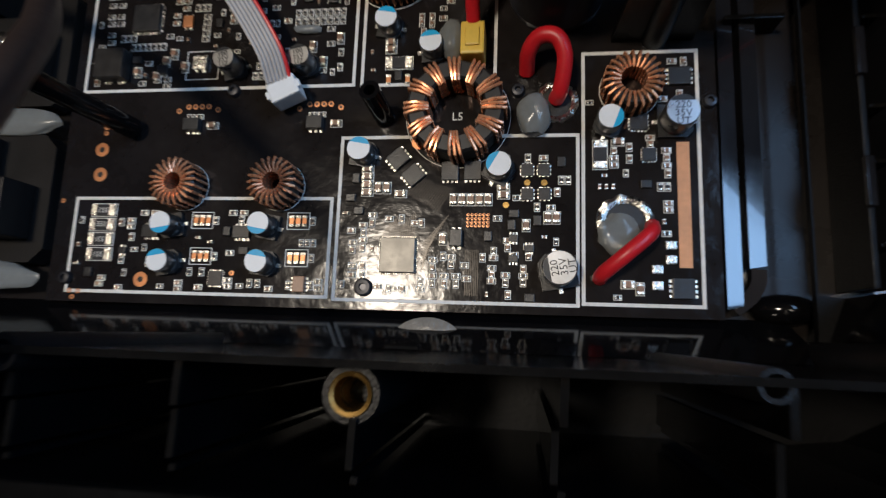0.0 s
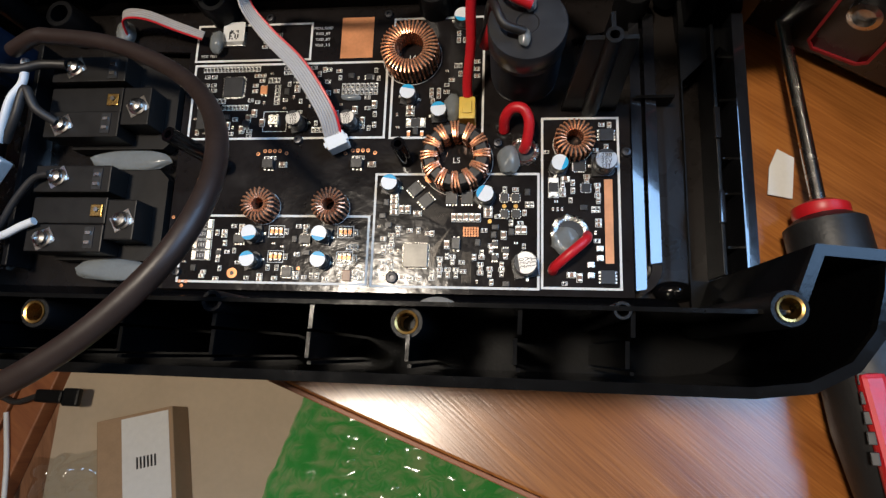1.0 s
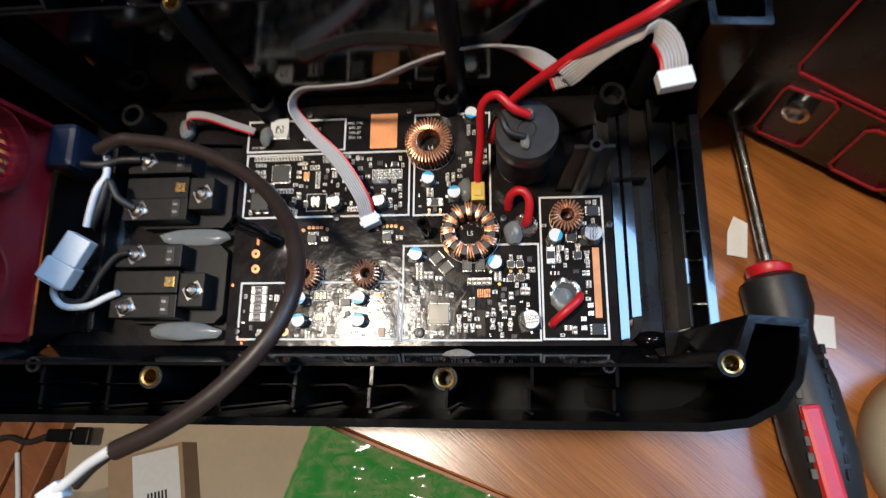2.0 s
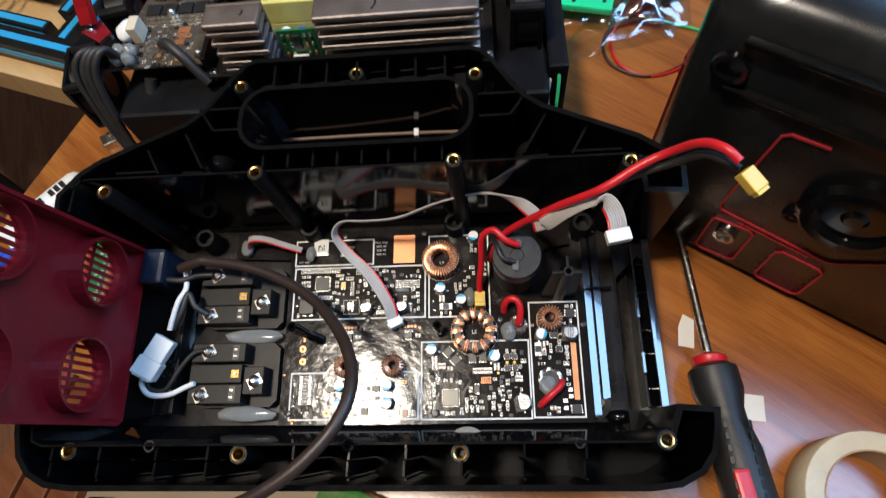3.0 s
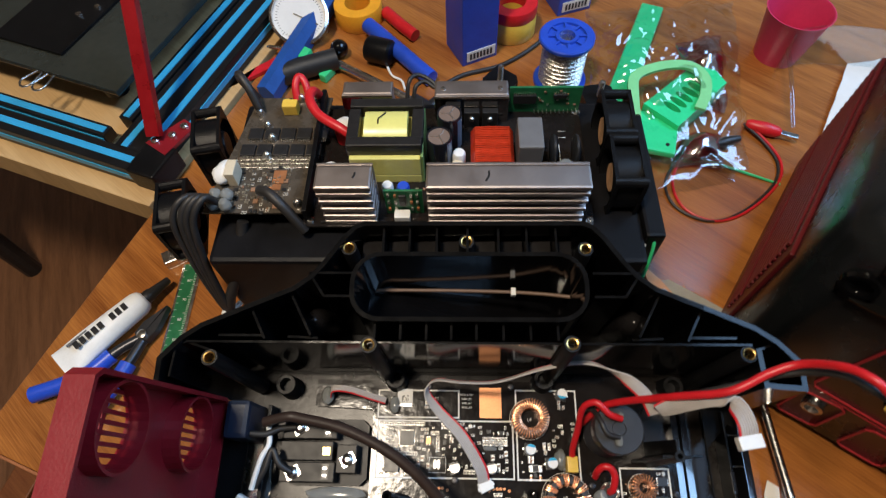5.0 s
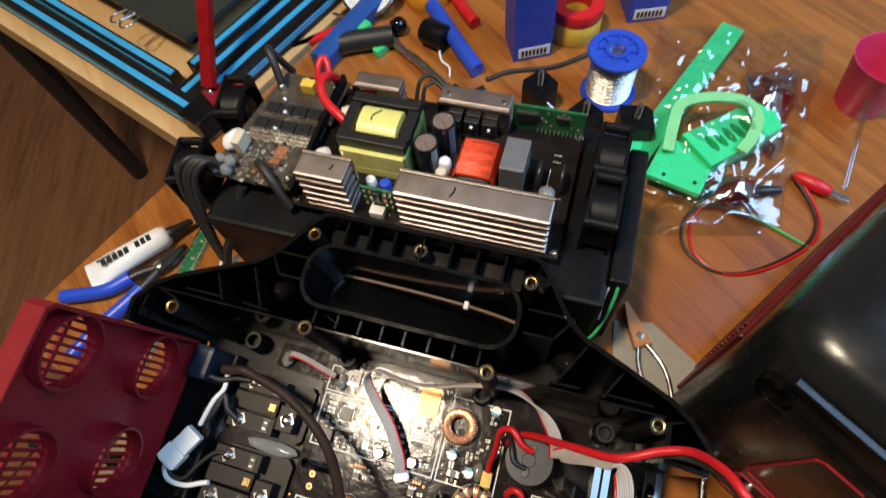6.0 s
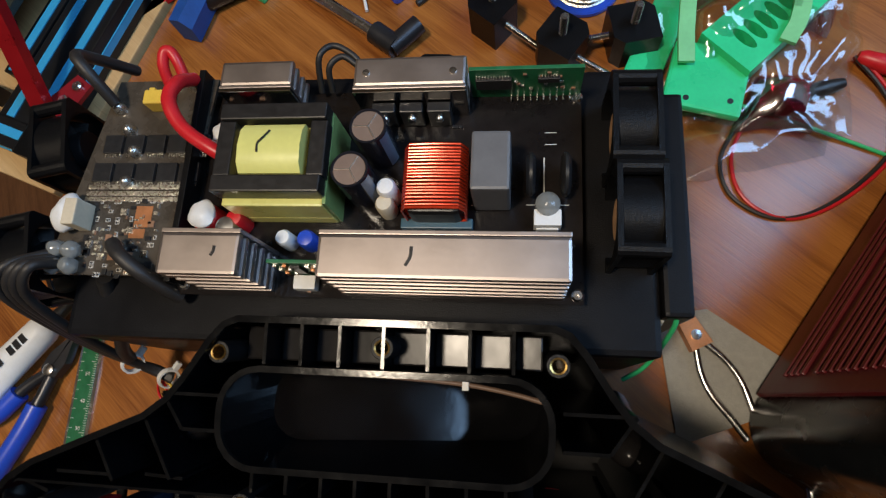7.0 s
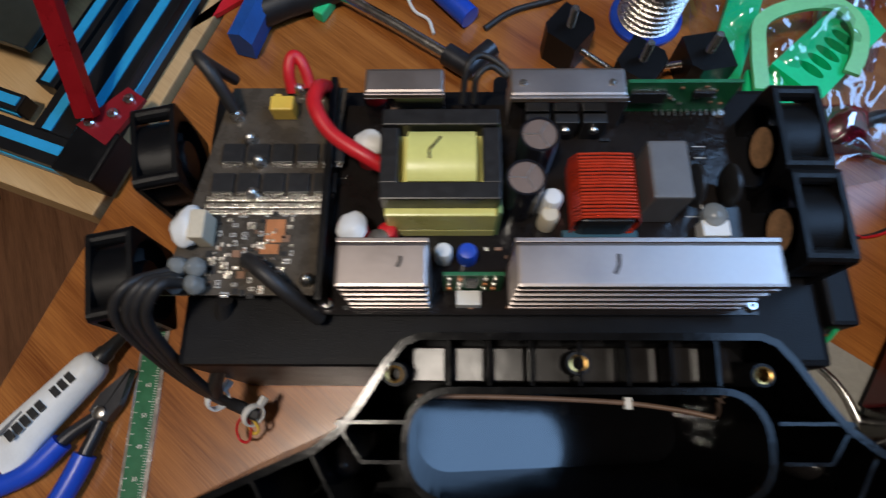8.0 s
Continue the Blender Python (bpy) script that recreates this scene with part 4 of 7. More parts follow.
for k in range(8):
    x0, y0 = at(112.6 + 0.45 * k, 12.6)
    x1, y1 = at(112.6 + 0.45 * k, 1.0)
    sweep(bm, [Vector((x0, y0, 0.00003)), Vector((x1, y1, 0.00003))], [(-0.0001, -0.00004), (0.0001, -0.00004), (0.0001, 0.00005), (-0.0001, 0.00005)])
for k in range(16):
    x0, y0 = at(100.5 + 0.55 * k, 31.4 - 0.2 * k)
    x1, y1 = at(96.8 + 0.55 * k, 27.0 - 0.3 * k)
    sweep(bm, [Vector((x0, y0, 0.00003)), Vector((x1, y1, 0.00003))], [(-0.0001, -0.00004), (0.0001, -0.00004), (0.0001, 0.00005), (-0.0001, 0.00005)])
M_TRACK = mat("masked_track", (0.035, 0.03, 0.025), 0.25, 0.5, var=0.2, scale=200)
part("track_layer", bm, M_TRACK, board, "fine raised tracks under the black mask")["kind"] = "stuff"
# right block
inductor(152.6, 54.0, 0.0068, 0.0039, 0.0066, 24)
can_capacitor(147.3, 45.0, 0.0033, 0.0062, 250)
can_capacitor(163.2, 45.4, 0.0041, 0.0085, 0, "black", ("220", "35V", "UT"))
chip(164.6, 57.4, 0.0054, 0.0048, 0.001, 4, "x")
chip(154.7, 45.5, 0.0044, 0.0044, 0.001, 5, "xy", leads=0.0004)
chip(157.0, 37.0, 0.0034, 0.0034, 0.0009, 5, "xy", leads=0.0003)
chip(164.2, 3.9, 0.0052, 0.005, 0.001, 4, "x")
solder_on(BIG_R, "resistor", 145.4, 37.1, 90)
for k, (x, y) in enumerate(((149.7, 40.4), (148.7, 38.0), (148.7, 36.2), (152.4, 39.0), (148.7, 34.4), (152.4, 36.0), (157.4, 41.4), (157.4, 40.0), (161.2, 38.1), (161.2, 36.2), (161.2, 34.2), (161.4, 32.2), (160.6, 51.6), (164.6, 52.8), (163.0, 61.6), (165.8, 61.5), (151.6, 4.6), (154.4, 3.6))):
    solder_on(MID_C if k in (0, 16, 17) else SMALL_C, "ceramic_capacitor", x, y, 90 if k % 2 else 0)
for x, y in ((161.6, 14.3), (161.6, 10.8), (158.4, 8.4), (158.4, 4.5)):
    bm = bmesh.new()
    box(bm, -0.0013, 0.0013, -0.0011, 0.0011, 0, 0.0009, 0.0003)
    part("solder_pad", bm, M_SOLDER, board, "bright solder lump").matrix_basis = on(x, y)
bm = bmesh.new()
box(bm, 0.1667, 0.1698, 0.0095, 0.0418, 0, 0.0001)
part("copper_strip", bm, M_COPPER, board, "bare copper strip")
bm = bmesh.new()
box(bm, 0.0605, 0.0742, 0.0945, 0.1130, 0, 0.0001)
part("copper_pad", bm, M_COPPER, board, "bare orange copper pad")
for x, y in ((171.6, 50.6), (124.9, 54.6), (3.0, 3.2), (47.0, 56.5), (31.0, 110), (80.5, 110.0)):
    screw(x, y, 0.0019)
for x, y, r in ((151.2, 19.8, 0.0072), (134.6, 51.2, 0.0058)):
    bm = bmesh.new()
    rg = random.Random(int(x))
    prof = []
    lathe(bm, [(r, 0), (r * 0.98, 0.0005), (r * 0.84, 0.001), (r * 0.7, 0.0006), (r * 0.68, -0.0001)], 40, cap=False)
    for v in bm.verts:
        n = noise.noise(v.co * 900)
        v.co.x *= 1 + 0.1 * n
        v.co.y *= 1 + 0.1 * n
        if v.co.z > 0:
            v.co.z *= 1 + 0.6 * n
    o = part("solder_ring", bm, M_SOLDER, board, "wide blobbed solder ring", smooth=True)
    o.matrix_basis = on(x, y)
    bm = bmesh.new()
    lathe(bm, [(r * 0.7, 0.0001), (r * 0.7, 0.00014)], 30)
    part("dark_hole", bm, M_CHIP, o)
pad_ring(147.0, 54.0, 0.0016, 0.1)
pad_ring(99.6, 41.0, 0.002, 0.1)


def blob(name, x, y, z, rx, ry, rz, seed, label, parent=None, material=None):
    bm = bmesh.new()
    bmesh.ops.create_icosphere(bm, subdivisions=3, radius=1.0)
    for v in bm.verts:
        k = 1 + 0.22 * noise.noise(v.co * 1.6 + Vector((seed * 7.1, 0, 0)))
        v.co = Vector((v.co.x * rx * k, v.co.y * ry * k, v.co.z * rz * k))
    o = part(name, bm, material or M_GLUE, parent or board, label, smooth=True)
    o.matrix_basis = pose(x, y, z)
    return o


blob("glue", 0.1307, 0.049, 0.002, 0.0042, 0.006, 0.003, 1, "blob of milky hot glue")
blob("glue", 0.1085, 0.071, 0.002, 0.0036, 0.0062, 0.0035, 2, "blob of milky hot glue")
blob("glue", 0.0665, 0.0765, 0.0008, 0.0042, 0.0014, 0.001, 3, "thin smear of grey glue")
blob("glue", 0.0075, 0.1015, 0.003, 0.003, 0.005, 0.003, 4, "blob of yellowish hot glue")
blob("glue", 0.152, 0.0175, 0.001, 0.0052, 0.0055, 0.0022, 5, "blob of milky hot glue")
blob("glue", 0.131, 0.0935, 0.002, 0.005, 0.004, 0.003, 6, "blob of milky hot glue")
blob("glue", -0.035, 0.107, 0.003, 0.004, 0.006, 0.004, 7, "blob of milky hot glue")

# stand-off posts
for (x0, y0, z0), (x1, y1, z1), r in (((0.0165, 0.047, 0.002), (0.0085, 0.0495, 0.03), 0.0029), ((0.0905, 0.0495, 0), (0.0895, 0.0515, 0.014), 0.0027)):
    bm = bmesh.new()
    d = Vector((x1 - x0, y1 - y0, z1 - z0))
    m = Matrix.Translation((x0, y0, z0)) @ d.to_track_quat("Z", "Y").to_matrix().to_4x4()
    lathe(bm, [(r * 1.05, 0), (r, d.length), (r * 0.55, d.length), (r * 0.5, d.length - 0.006), (0, d.length - 0.006)], 20, m)
    part("stand_off", bm, M_CASE, board, "black hollow plastic post", smooth=True)

# big black choke drum with its glued leads
DRUM = (0.1365, 0.0855)
bm = bmesh.new()
prof = [(0.0128, 0)]
for k in range(18):
    z = 0.002 + k * 0.0012
    prof += [(0.0128, z), (0.0132, z + 0.0006)]
prof += [(0.0128, 0.0245), (0.0137, 0.026), (0.0137, 0.0352), (0.0133, 0.0358), (0.004, 0.0358), (0.0036, 0.0354), (0, 0.0354)]
lathe(bm, prof, 40, pose(*DRUM, 0))
drum = part("choke_drum", bm, mat("choke_grey", (0.02, 0.021, 0.025), 0.35, var=0.15, scale=200), board, "dark grey drum choke with wound side", smooth=True)
blob("glue", DRUM[0] + 0.001, DRUM[1] + 0.006, 0.0372, 0.002, 0.0028, 0.0016, 8, "white glue on the choke lead", drum)
blob("glue", DRUM[0] - 0.001, DRUM[1] - 0.0065, 0.0372, 0.0021, 0.0032, 0.0018, 9, "white glue on the choke lead", drum)
wire("lead", [(DRUM[0] - 0.001, DRUM[1] - 0.005, 0.0385), (DRUM[0] - 0.008, DRUM[1] - 0.003, 0.0405), (DRUM[0] - 0.011, DRUM[1] + 0.004, 0.040), (DRUM[0] - 0.013, DRUM[1] + 0.011, 0.03), (DRUM[0] - 0.015, DRUM[1] + 0.012, 0.012)], 0.0015, M_BLACK_WIRE, drum)
wire("lead", [(DRUM[0] + 0.001, DRUM[1] + 0.005, 0.0385), (DRUM[0] - 0.006, DRUM[1] + 0.007, 0.0415), (DRUM[0] - 0.0125, DRUM[1] + 0.013, 0.042), (DRUM[0] - 0.019, DRUM[1] + 0.011, 0.036), (0.1165, 0.0865, 0.022), (0.1148, 0.0775, 0.012), (0.1147, 0.073, 0.0075)], 0.0019, M_RED_WIRE, drum, "red insulated lead")
# yellow socket
bm = bmesh.new()
box(bm, 0.1115, 0.1178, 0.0635, 0.0725, 0, 0.0085, 0.0006)
box(bm, 0.1128, 0.1165, 0.0655, 0.0705, 0.0085, 0.0092, 0.0003)
part("power_socket", bm, M_YELLOW, board, "yellow two-pin power socket")
# red hoops of thick wire
wire("red_link", [(0.1288, 0.0618, 0.0), (0.1292, 0.0645, 0.006), (0.1318, 0.0668, 0.0095), (0.136, 0.066, 0.0105), (0.1382, 0.0615, 0.009), (0.1375, 0.055, 0.005), (0.1365, 0.0535, 0.001)], 0.0021, M_RED_WIRE, board, "arched red insulated wire link")
wire("red_link", [(0.1475, 0.0065, 0.0), (0.148, 0.0075, 0.0045), (0.153, 0.0118, 0.0075), (0.1585, 0.0168, 0.0065), (0.160, 0.0195, 0.002)], 0.0019, M_RED_WIRE, board, "arched red insulated wire link")
# drain funnel parts at the cut-out
bm = bmesh.new()
lathe(bm, [(0.0036, -0.005), (0.0027, 0.052), (0.0015, 0.052), (0.0014, 0.04), (0, 0.04)], 18, pose(0.1618, 0.0705, 0))
post = part("funnel_post", bm, M_CASE_MATT, case, smooth=True)
for x0, x1, y0, y1 in ((0.1535, 0.1592, 0.0698, 0.0712), (0.1644, 0.1692, 0.0698, 0.0712), (0.1611, 0.1625, 0.0731, 0.079)):
    bm = bmesh.new()
    box(bm, x0, x1, y0, y1, -0.005, 0.0505)
    for v in bm.verts:
        if v.co.z < 0:
            v.co.x += 0.35 * (v.co.x - 0.1618)
            v.co.y += 0.35 * (v.co.y - 0.0705)
    part("web", bm, M_CASE_MATT, post)

# ---------------- cables over the board ----------------


def ribbon(name, pts, width, ways, label, twist):
    """A flat ribbon cable: one round core a way, side by side, the first one red."""
    ob = thing(name, D, label, "ribbon cable")
    p = smooth_path(pts, 6)
    n = len(p)
    frames = []
    # twist: the way across the ribbon, at even steps along it
    for i in range(n):
        t = (p[min(i + 1, n - 1)] - p[max(i - 1, 0)]).normalized()
        f = i / (n - 1) * (len(twist) - 1)
        k = min(int(f), len(twist) - 2)
        s = Vector(twist[k]).lerp(Vector(twist[k + 1]), f - k)
        s -= t * s.dot(t)
        frames.append(s.normalized())
    r = width / ways / 2
    for k in range(ways):
        bm = bmesh.new()
        sweep(bm, [p[i] + frames[i] * (k - (ways - 1) / 2) * 2 * r for i in range(n)], circle(r * 1.06, 6))
        part("core", bm, M_RED_WIRE if k == 0 else M_RIBBON, ob, "red marked core" if k == 0 else "", smooth=True)
    return ob


rb = ribbon("ribbon_cable", [(0.0625, 0.0575, 0.008), (0.06, 0.066, 0.012), (0.049, 0.083, 0.016), (0.036, 0.096, 0.019), (0.0285, 0.1065, 0.0235), (0.034, 0.1125, 0.028), (0.05, 0.1105, 0.033), (0.07, 0.1105, 0.0365), (0.095, 0.117, 0.042), (0.119, 0.1205, 0.044), (0.136, 0.112, 0.05), (0.146, 0.101, 0.056), (0.1485, 0.09, 0.062)], 0.0072, 7, "flat grey ribbon cable with one red core", ((-0.85, -0.5, 0), (-0.8, -0.4, 0.1), (-0.6, -0.5, 0.5), (-0.1, -0.35, 0.9), (0, -0.3, 1), (0, -0.3, 1), (0.1, -0.5, 0.8), (0.7, -0.2, 0.5), (1, 0, 0.2)))
bm = bmesh.new()
box(bm, -0.0042, 0.0042, -0.003, 0.003, 0, 0.0062, 0.0006)
box(bm, -0.005, 0.005, -0.0015, 0.0008, 0.0046, 0.006, 0.0003)
part("plug", bm, M_WHITE, rb, "white nylon plug").matrix_basis = pose(0.0635, 0.0555, 0.002, 0, 0, 25)
rb2 = ribbon("ribbon_cable", [(0.149, 0.0915, 0.066), (0.157, 0.0935, 0.074), (0.166, 0.0945, 0.083), (0.174, 0.0935, 0.0895), (0.1775, 0.089, 0.092), (0.179, 0.082, 0.0935), (0.1795, 0.0765, 0.092)], 0.0085, 8, "flat grey ribbon cable bent to a white plug", ((1, -0.3, 0), (0.2, -1, 0.3), (0.1, -0.8, 0.6), (0.6, -0.2, 0.6), (1, 0, 0.2), (1, 0, 0)))
bm = bmesh.new()
box(bm, -0.0055, 0.0055, -0.003, 0.003, -0.002, 0.0025, 0.0005)
part("plug", bm, M_WHITE, rb2, "white nylon plug").matrix_basis = pose(0.1795, 0.0745, 0.0915, 0, 0, 10)
rb3 = ribbon("ribbon_cable", [(-0.033, 0.1065, 0.004), (-0.03, 0.1095, 0.012), (-0.02, 0.109, 0.013), (-0.008, 0.106, 0.0085), (0.002, 0.1035, 0.005)], 0.0042, 5, "short grey ribbon cable with a red core", ((0, 1, 0), (0.1, 0.9, 0.3), (0, 1, 0)))

lead = thing("power_lead", D, "thick red and black wire pair with a yellow connector", "power cable")
wire("red_wire", [(0.121, 0.091, 0.012), (0.128, 0.097, 0.032), (0.136, 0.0985, 0.046), (0.155, 0.097, 0.075), (0.173, 0.0965, 0.0945), (0.19, 0.104, 0.102), (0.2015, 0.1066, 0.1085), (0.209, 0.102, 0.124), (0.2145, 0.0955, 0.131), (0.2195, 0.0895, 0.131)], 0.0020, M_RED_WIRE, lead, "thick red silicone wire", 8, 12)
wire("black_wire", [(0.1195, 0.093, 0.011), (0.127, 0.0985, 0.027), (0.136, 0.1, 0.041), (0.156, 0.0975, 0.07), (0.176, 0.0995, 0.090), (0.193, 0.1035, 0.096), (0.204, 0.104, 0.103), (0.2115, 0.1, 0.118), (0.2165, 0.0935, 0.1245), (0.2215, 0.089, 0.1255)], 0.0017, M_BLACK_WIRE, lead, "thick black silicone wire", 8, 12)
XT = D @ pose(0.2245, 0.083, 0.1265) @ Vector((0.55, -0.75, -0.2)).to_track_quat("X", "Z").to_matrix().to_4x4()
bm = bmesh.new()
box(bm, -0.005, 0.0045, -0.0034, 0.0034, -0.0026, 0.0026, 0.0006)
box(bm, 0.0045, 0.006, -0.0028, 0.0028, -0.002, 0.002, 0.0002)
xt = part("connector", bm, M_YELLOW, lead, "yellow two-pole connector")
xt.matrix_world = XT

mains = thing("mains_cable", D, "thick dark rubber cable looping over the board", "cable")
wire("jacket", [(-0.066, 0.088, 0.024), (-0.052, 0.0905, 0.029), (-0.0436, 0.0897, 0.03), (-0.018, 0.084, 0.034), (0.006, 0.0735, 0.039), (0.026, 0.060, 0.047), (0.043, 0.043, 0.062), (0.0545, 0.026, 0.077), (0.0585, 0.010, 0.087), (0.0535, -0.006, 0.092), (0.040, -0.021, 0.093), (0.0235, -0.032, 0.0915), (0.006, -0.0395, 0.088)], 0.003, M_BROWN_CABLE, mains, "dark rubber jacket", 8, 14)
wire("white_core", [(0.006, -0.039, 0.0895), (-0.004, -0.044, 0.085), (-0.012, -0.049, 0.081), (-0.018, -0.053, 0.079)], 0.0017, M_WHITE, mains, "bare white inner core")
wire("black_core", [(0.006, -0.0395, 0.0875), (-0.004, -0.0455, 0.083), (-0.012, -0.0515, 0.0785)], 0.0015, M_BLACK_WIRE, mains)
bm = bmesh.new()
box(bm, -0.004, 0.004, -0.003, 0.003, -0.0025, 0.0025, 0.0006)
part("plug", bm, M_WHITE, mains, "small white plug").matrix_basis = pose(-0.0195, -0.0545, 0.078, 0, 0, 35)

# ---------------- socket blocks ----------------


def socket_block(y0):
    ob = thing("outlet_socket", D @ pose(-0.031, y0, -0.004), "black mains outlet socket seen from its wired back", "socket", "outlet sockets beside the board")
    bm = bmesh.new()
    prism(bm, [(-0.0215, -0.019), (0.0195, -0.019), (0.0235, -0.015), (0.0235, 0.015), (0.0195, 0.019), (-0.0215, 0.019)], 0, 0.006)
    part("flange", bm, M_SOCK, ob)
    for x0, x1, y1, y2, h in ((-0.0265, 0.006, 0.0065, 0.0175, 0.0165), (-0.0265, 0.006, -0.0175, -0.0065, 0.0165), (-0.0285, 0.0035, -0.0055, 0.0055, 0.013), (0.0065, 0.0185, -0.0125, 0.0035, 0.0165)):
        bm = bmesh.new()
        box(bm, x0, x1, y1, y2, 0.006, h, 0.0005)
        part("terminal_housing", bm, M_SOCK, ob)
    for x, y in ((0.0005, 0.0118), (0.0005, -0.0118)):
        bm = bmesh.new()
        box(bm, x - 0.002, x + 0.002, y - 0.0042, y + 0.0042, 0.0163, 0.0168)
        part("slot", bm, M_CHIP, ob)
        bm = bmesh.new()
        for dy in (-0.002, 0.0018):
            box(bm, x - 0.0012, x + 0.001, y + dy - 0.0006, y + dy + 0.0006, 0.0168, 0.0174)
        part("contact", bm, M_STEEL, ob, "bright contact blades")
    bm = bmesh.new()
    box(bm, -0.0028, 0.0022, -0.0027, 0.0023, 0.013, 0.0138, 0.0003)
    part("earth_plate", bm, M_BRASS, ob, "square brass earth plate")
    bm = bmesh.new()
    lathe(bm, [(0.0011, 0.0138), (0.0009, 0.0146), (0, 0.0146)], 12)
    part("earth_screw", bm, M_STEEL, ob)
    for x, y in ((-0.0165, 0.0125), (-0.0185, -0.0125), (0.0135, -0.005)):
        bm = bmesh.new()
        lathe(bm, [(0.0036, 0.0165), (0.0036, 0.0172), (0.0028, 0.0176), (0.0026, 0.0192), (0.0012, 0.0198), (0.0011, 0.019), (0, 0.019)], 18, pose(x, y, 0))
        box(bm, -0.0042, 0.0042, -0.0032, 0.0032, 0.0163, 0.0168, 0, pose(x, y, 0, 0, 0, 30))
        part("terminal_screw", bm, M_STEEL, ob, "bright terminal screw and washer", smooth=True)
    return ob


M_SOCK = mat("socket_nylon", (0.010, 0.009, 0.0085), 0.42, var=0.15, scale=120, bump=0.05, spec=0.25)
socket_block(0.0735)
socket_block(0.0265)
for y, s in ((0.0495, 11), (0.0035, 12)):
    o = blob("glue_bead", -0.0255, y, 0.002, 0.0185, 0.0045, 0.0022, s, "", case)
    tagged(o, "thick bead of milky hot glue")

# wires and plug at the sockets
pair = thing("switch_wires", D, "white and black wires with a white plug beside the sockets", "wires")
bm = bmesh.new()
box(bm, -0.0075, 0.0065, -0.0062, 0.0062, -0.0035, 0.0035, 0.0008)
box(bm, -0.0185, -0.0075, -0.0072, 0.0072, -0.0042, 0.0042, 0.0008)
box(bm, -0.0195, -0.0185, -0.0055, 0.0055, -0.003, 0.003, 0.0003)
part("plug", bm, M_WHITE, pair, "white two-part nylon plug").matrix_basis = pose(-0.0745, 0.041, 0.018, 10, 0, 62)
wire("white_wire", [(-0.0705, 0.0515, 0.0185), (-0.0685, 0.06, 0.02), (-0.066, 0.069, 0.021), (-0.063, 0.0765, 0.02), (-0.0655, 0.087, 0.018)], 0.0016, M_WHITE, pair, "white insulated wire")
wire("white_wire", [(-0.0855, 0.026, 0.014), (-0.0855, 0.02, 0.0135), (-0.08, 0.0145, 0.013), (-0.068, 0.0145, 0.0135), (-0.058, 0.0185, 0.0145), (-0.0525, 0.0205, 0.015)], 0.0016, M_WHITE, pair, "white insulated wire")
wire("black_wire", [(-0.0825, 0.0265, 0.014), (-0.082, 0.0185, 0.012), (-0.072, 0.0175, 0.0115), (-0.064, 0.0285, 0.0135), (-0.056, 0.0375, 0.015), (-0.049, 0.0395, 0.0155)], 0.0014, M_BLACK_WIRE, pair)
wire("black_wire", [(-0.0695, 0.0525, 0.0165), (-0.064, 0.062, 0.0195), (-0.0605, 0.073, 0.021), (-0.056, 0.0655, 0.0195), (-0.0495, 0.061, 0.0155)], 0.0018, M_BLACK_WIRE, pair)
wire("black_wire", [(-0.0905, 0.083, 0.02), (-0.078, 0.082, 0.023), (-0.066, 0.0815, 0.021), (-0.058, 0.085, 0.018), (-0.0495, 0.086, 0.0155)], 0.0019, M_BLACK_WIRE, pair)

# ---------------- red vent panel standing in the open side ----------------
VENT = D @ Matrix(((0, 0, 1, -0.0935), (1, 0, 0, 0.0), (0, 1, 0, 0.0), (0, 0, 0, 1)))
vent = thing("vent_panel", VENT, "dark red plastic vent panel with four grilled round openings", "vent panel")
CENTRES = ((0.0225, 0.053), (0.0785, 0.053), (0.019, 0.1195), (0.075, 0.122))


def disc_loop(cx, cy, r, k=28):
    return [(cx + r * math.cos(2 * math.pi * a / k), cy + r * math.sin(2 * math.pi * a / k)) for a in range(k)]


edge = [(0.0, 0.019), (0.1, 0.0215), (0.1015, 0.026), (0.0945, 0.148), (0.091, 0.152), (-0.002, 0.1495), (-0.004, 0.146), (-0.003, 0.023)]
bm = bmesh.new()
plate_with_holes(bm, edge, [disc_loop(cx, cy, 0.0185) for cx, cy in CENTRES], -0.009, -0.007)
part("plate", bm, M_RED_PLASTIC, vent)
bm = bmesh.new()
wall_loop(bm, edge, 0.0022, -0.007, 0.0035)
part("border", bm, M_RED_PLASTIC, vent, "raised red border")
for cx, cy in CENTRES:
    bm = bmesh.new()
    wall_loop(bm, disc_loop(cx, cy, 0.0197), 0.0014, -0.007, 0.002)
    ring = part("ring", bm, M_RED_PLASTIC, vent, "raised round collar")
    for k in range(8):
        x = -0.0155 + k * 0.0044
        w = math.sqrt(0.0186 ** 2 - x * x)
        bm = bmesh.new()
        box(bm, cx + x - 0.0009, cx + x + 0.0009, cy - w, cy + w, -0.0095, -0.0075)
        part("slat", bm, M_RED_PLASTIC, ring)
    bm = bmesh.new()
    box(bm, cx - 0.0185, cx + 0.0185, cy - 0.0013, cy + 0.0013, -0.0098, -0.0082)
    part("cross_bar", bm, M_RED_PLASTIC, ring)

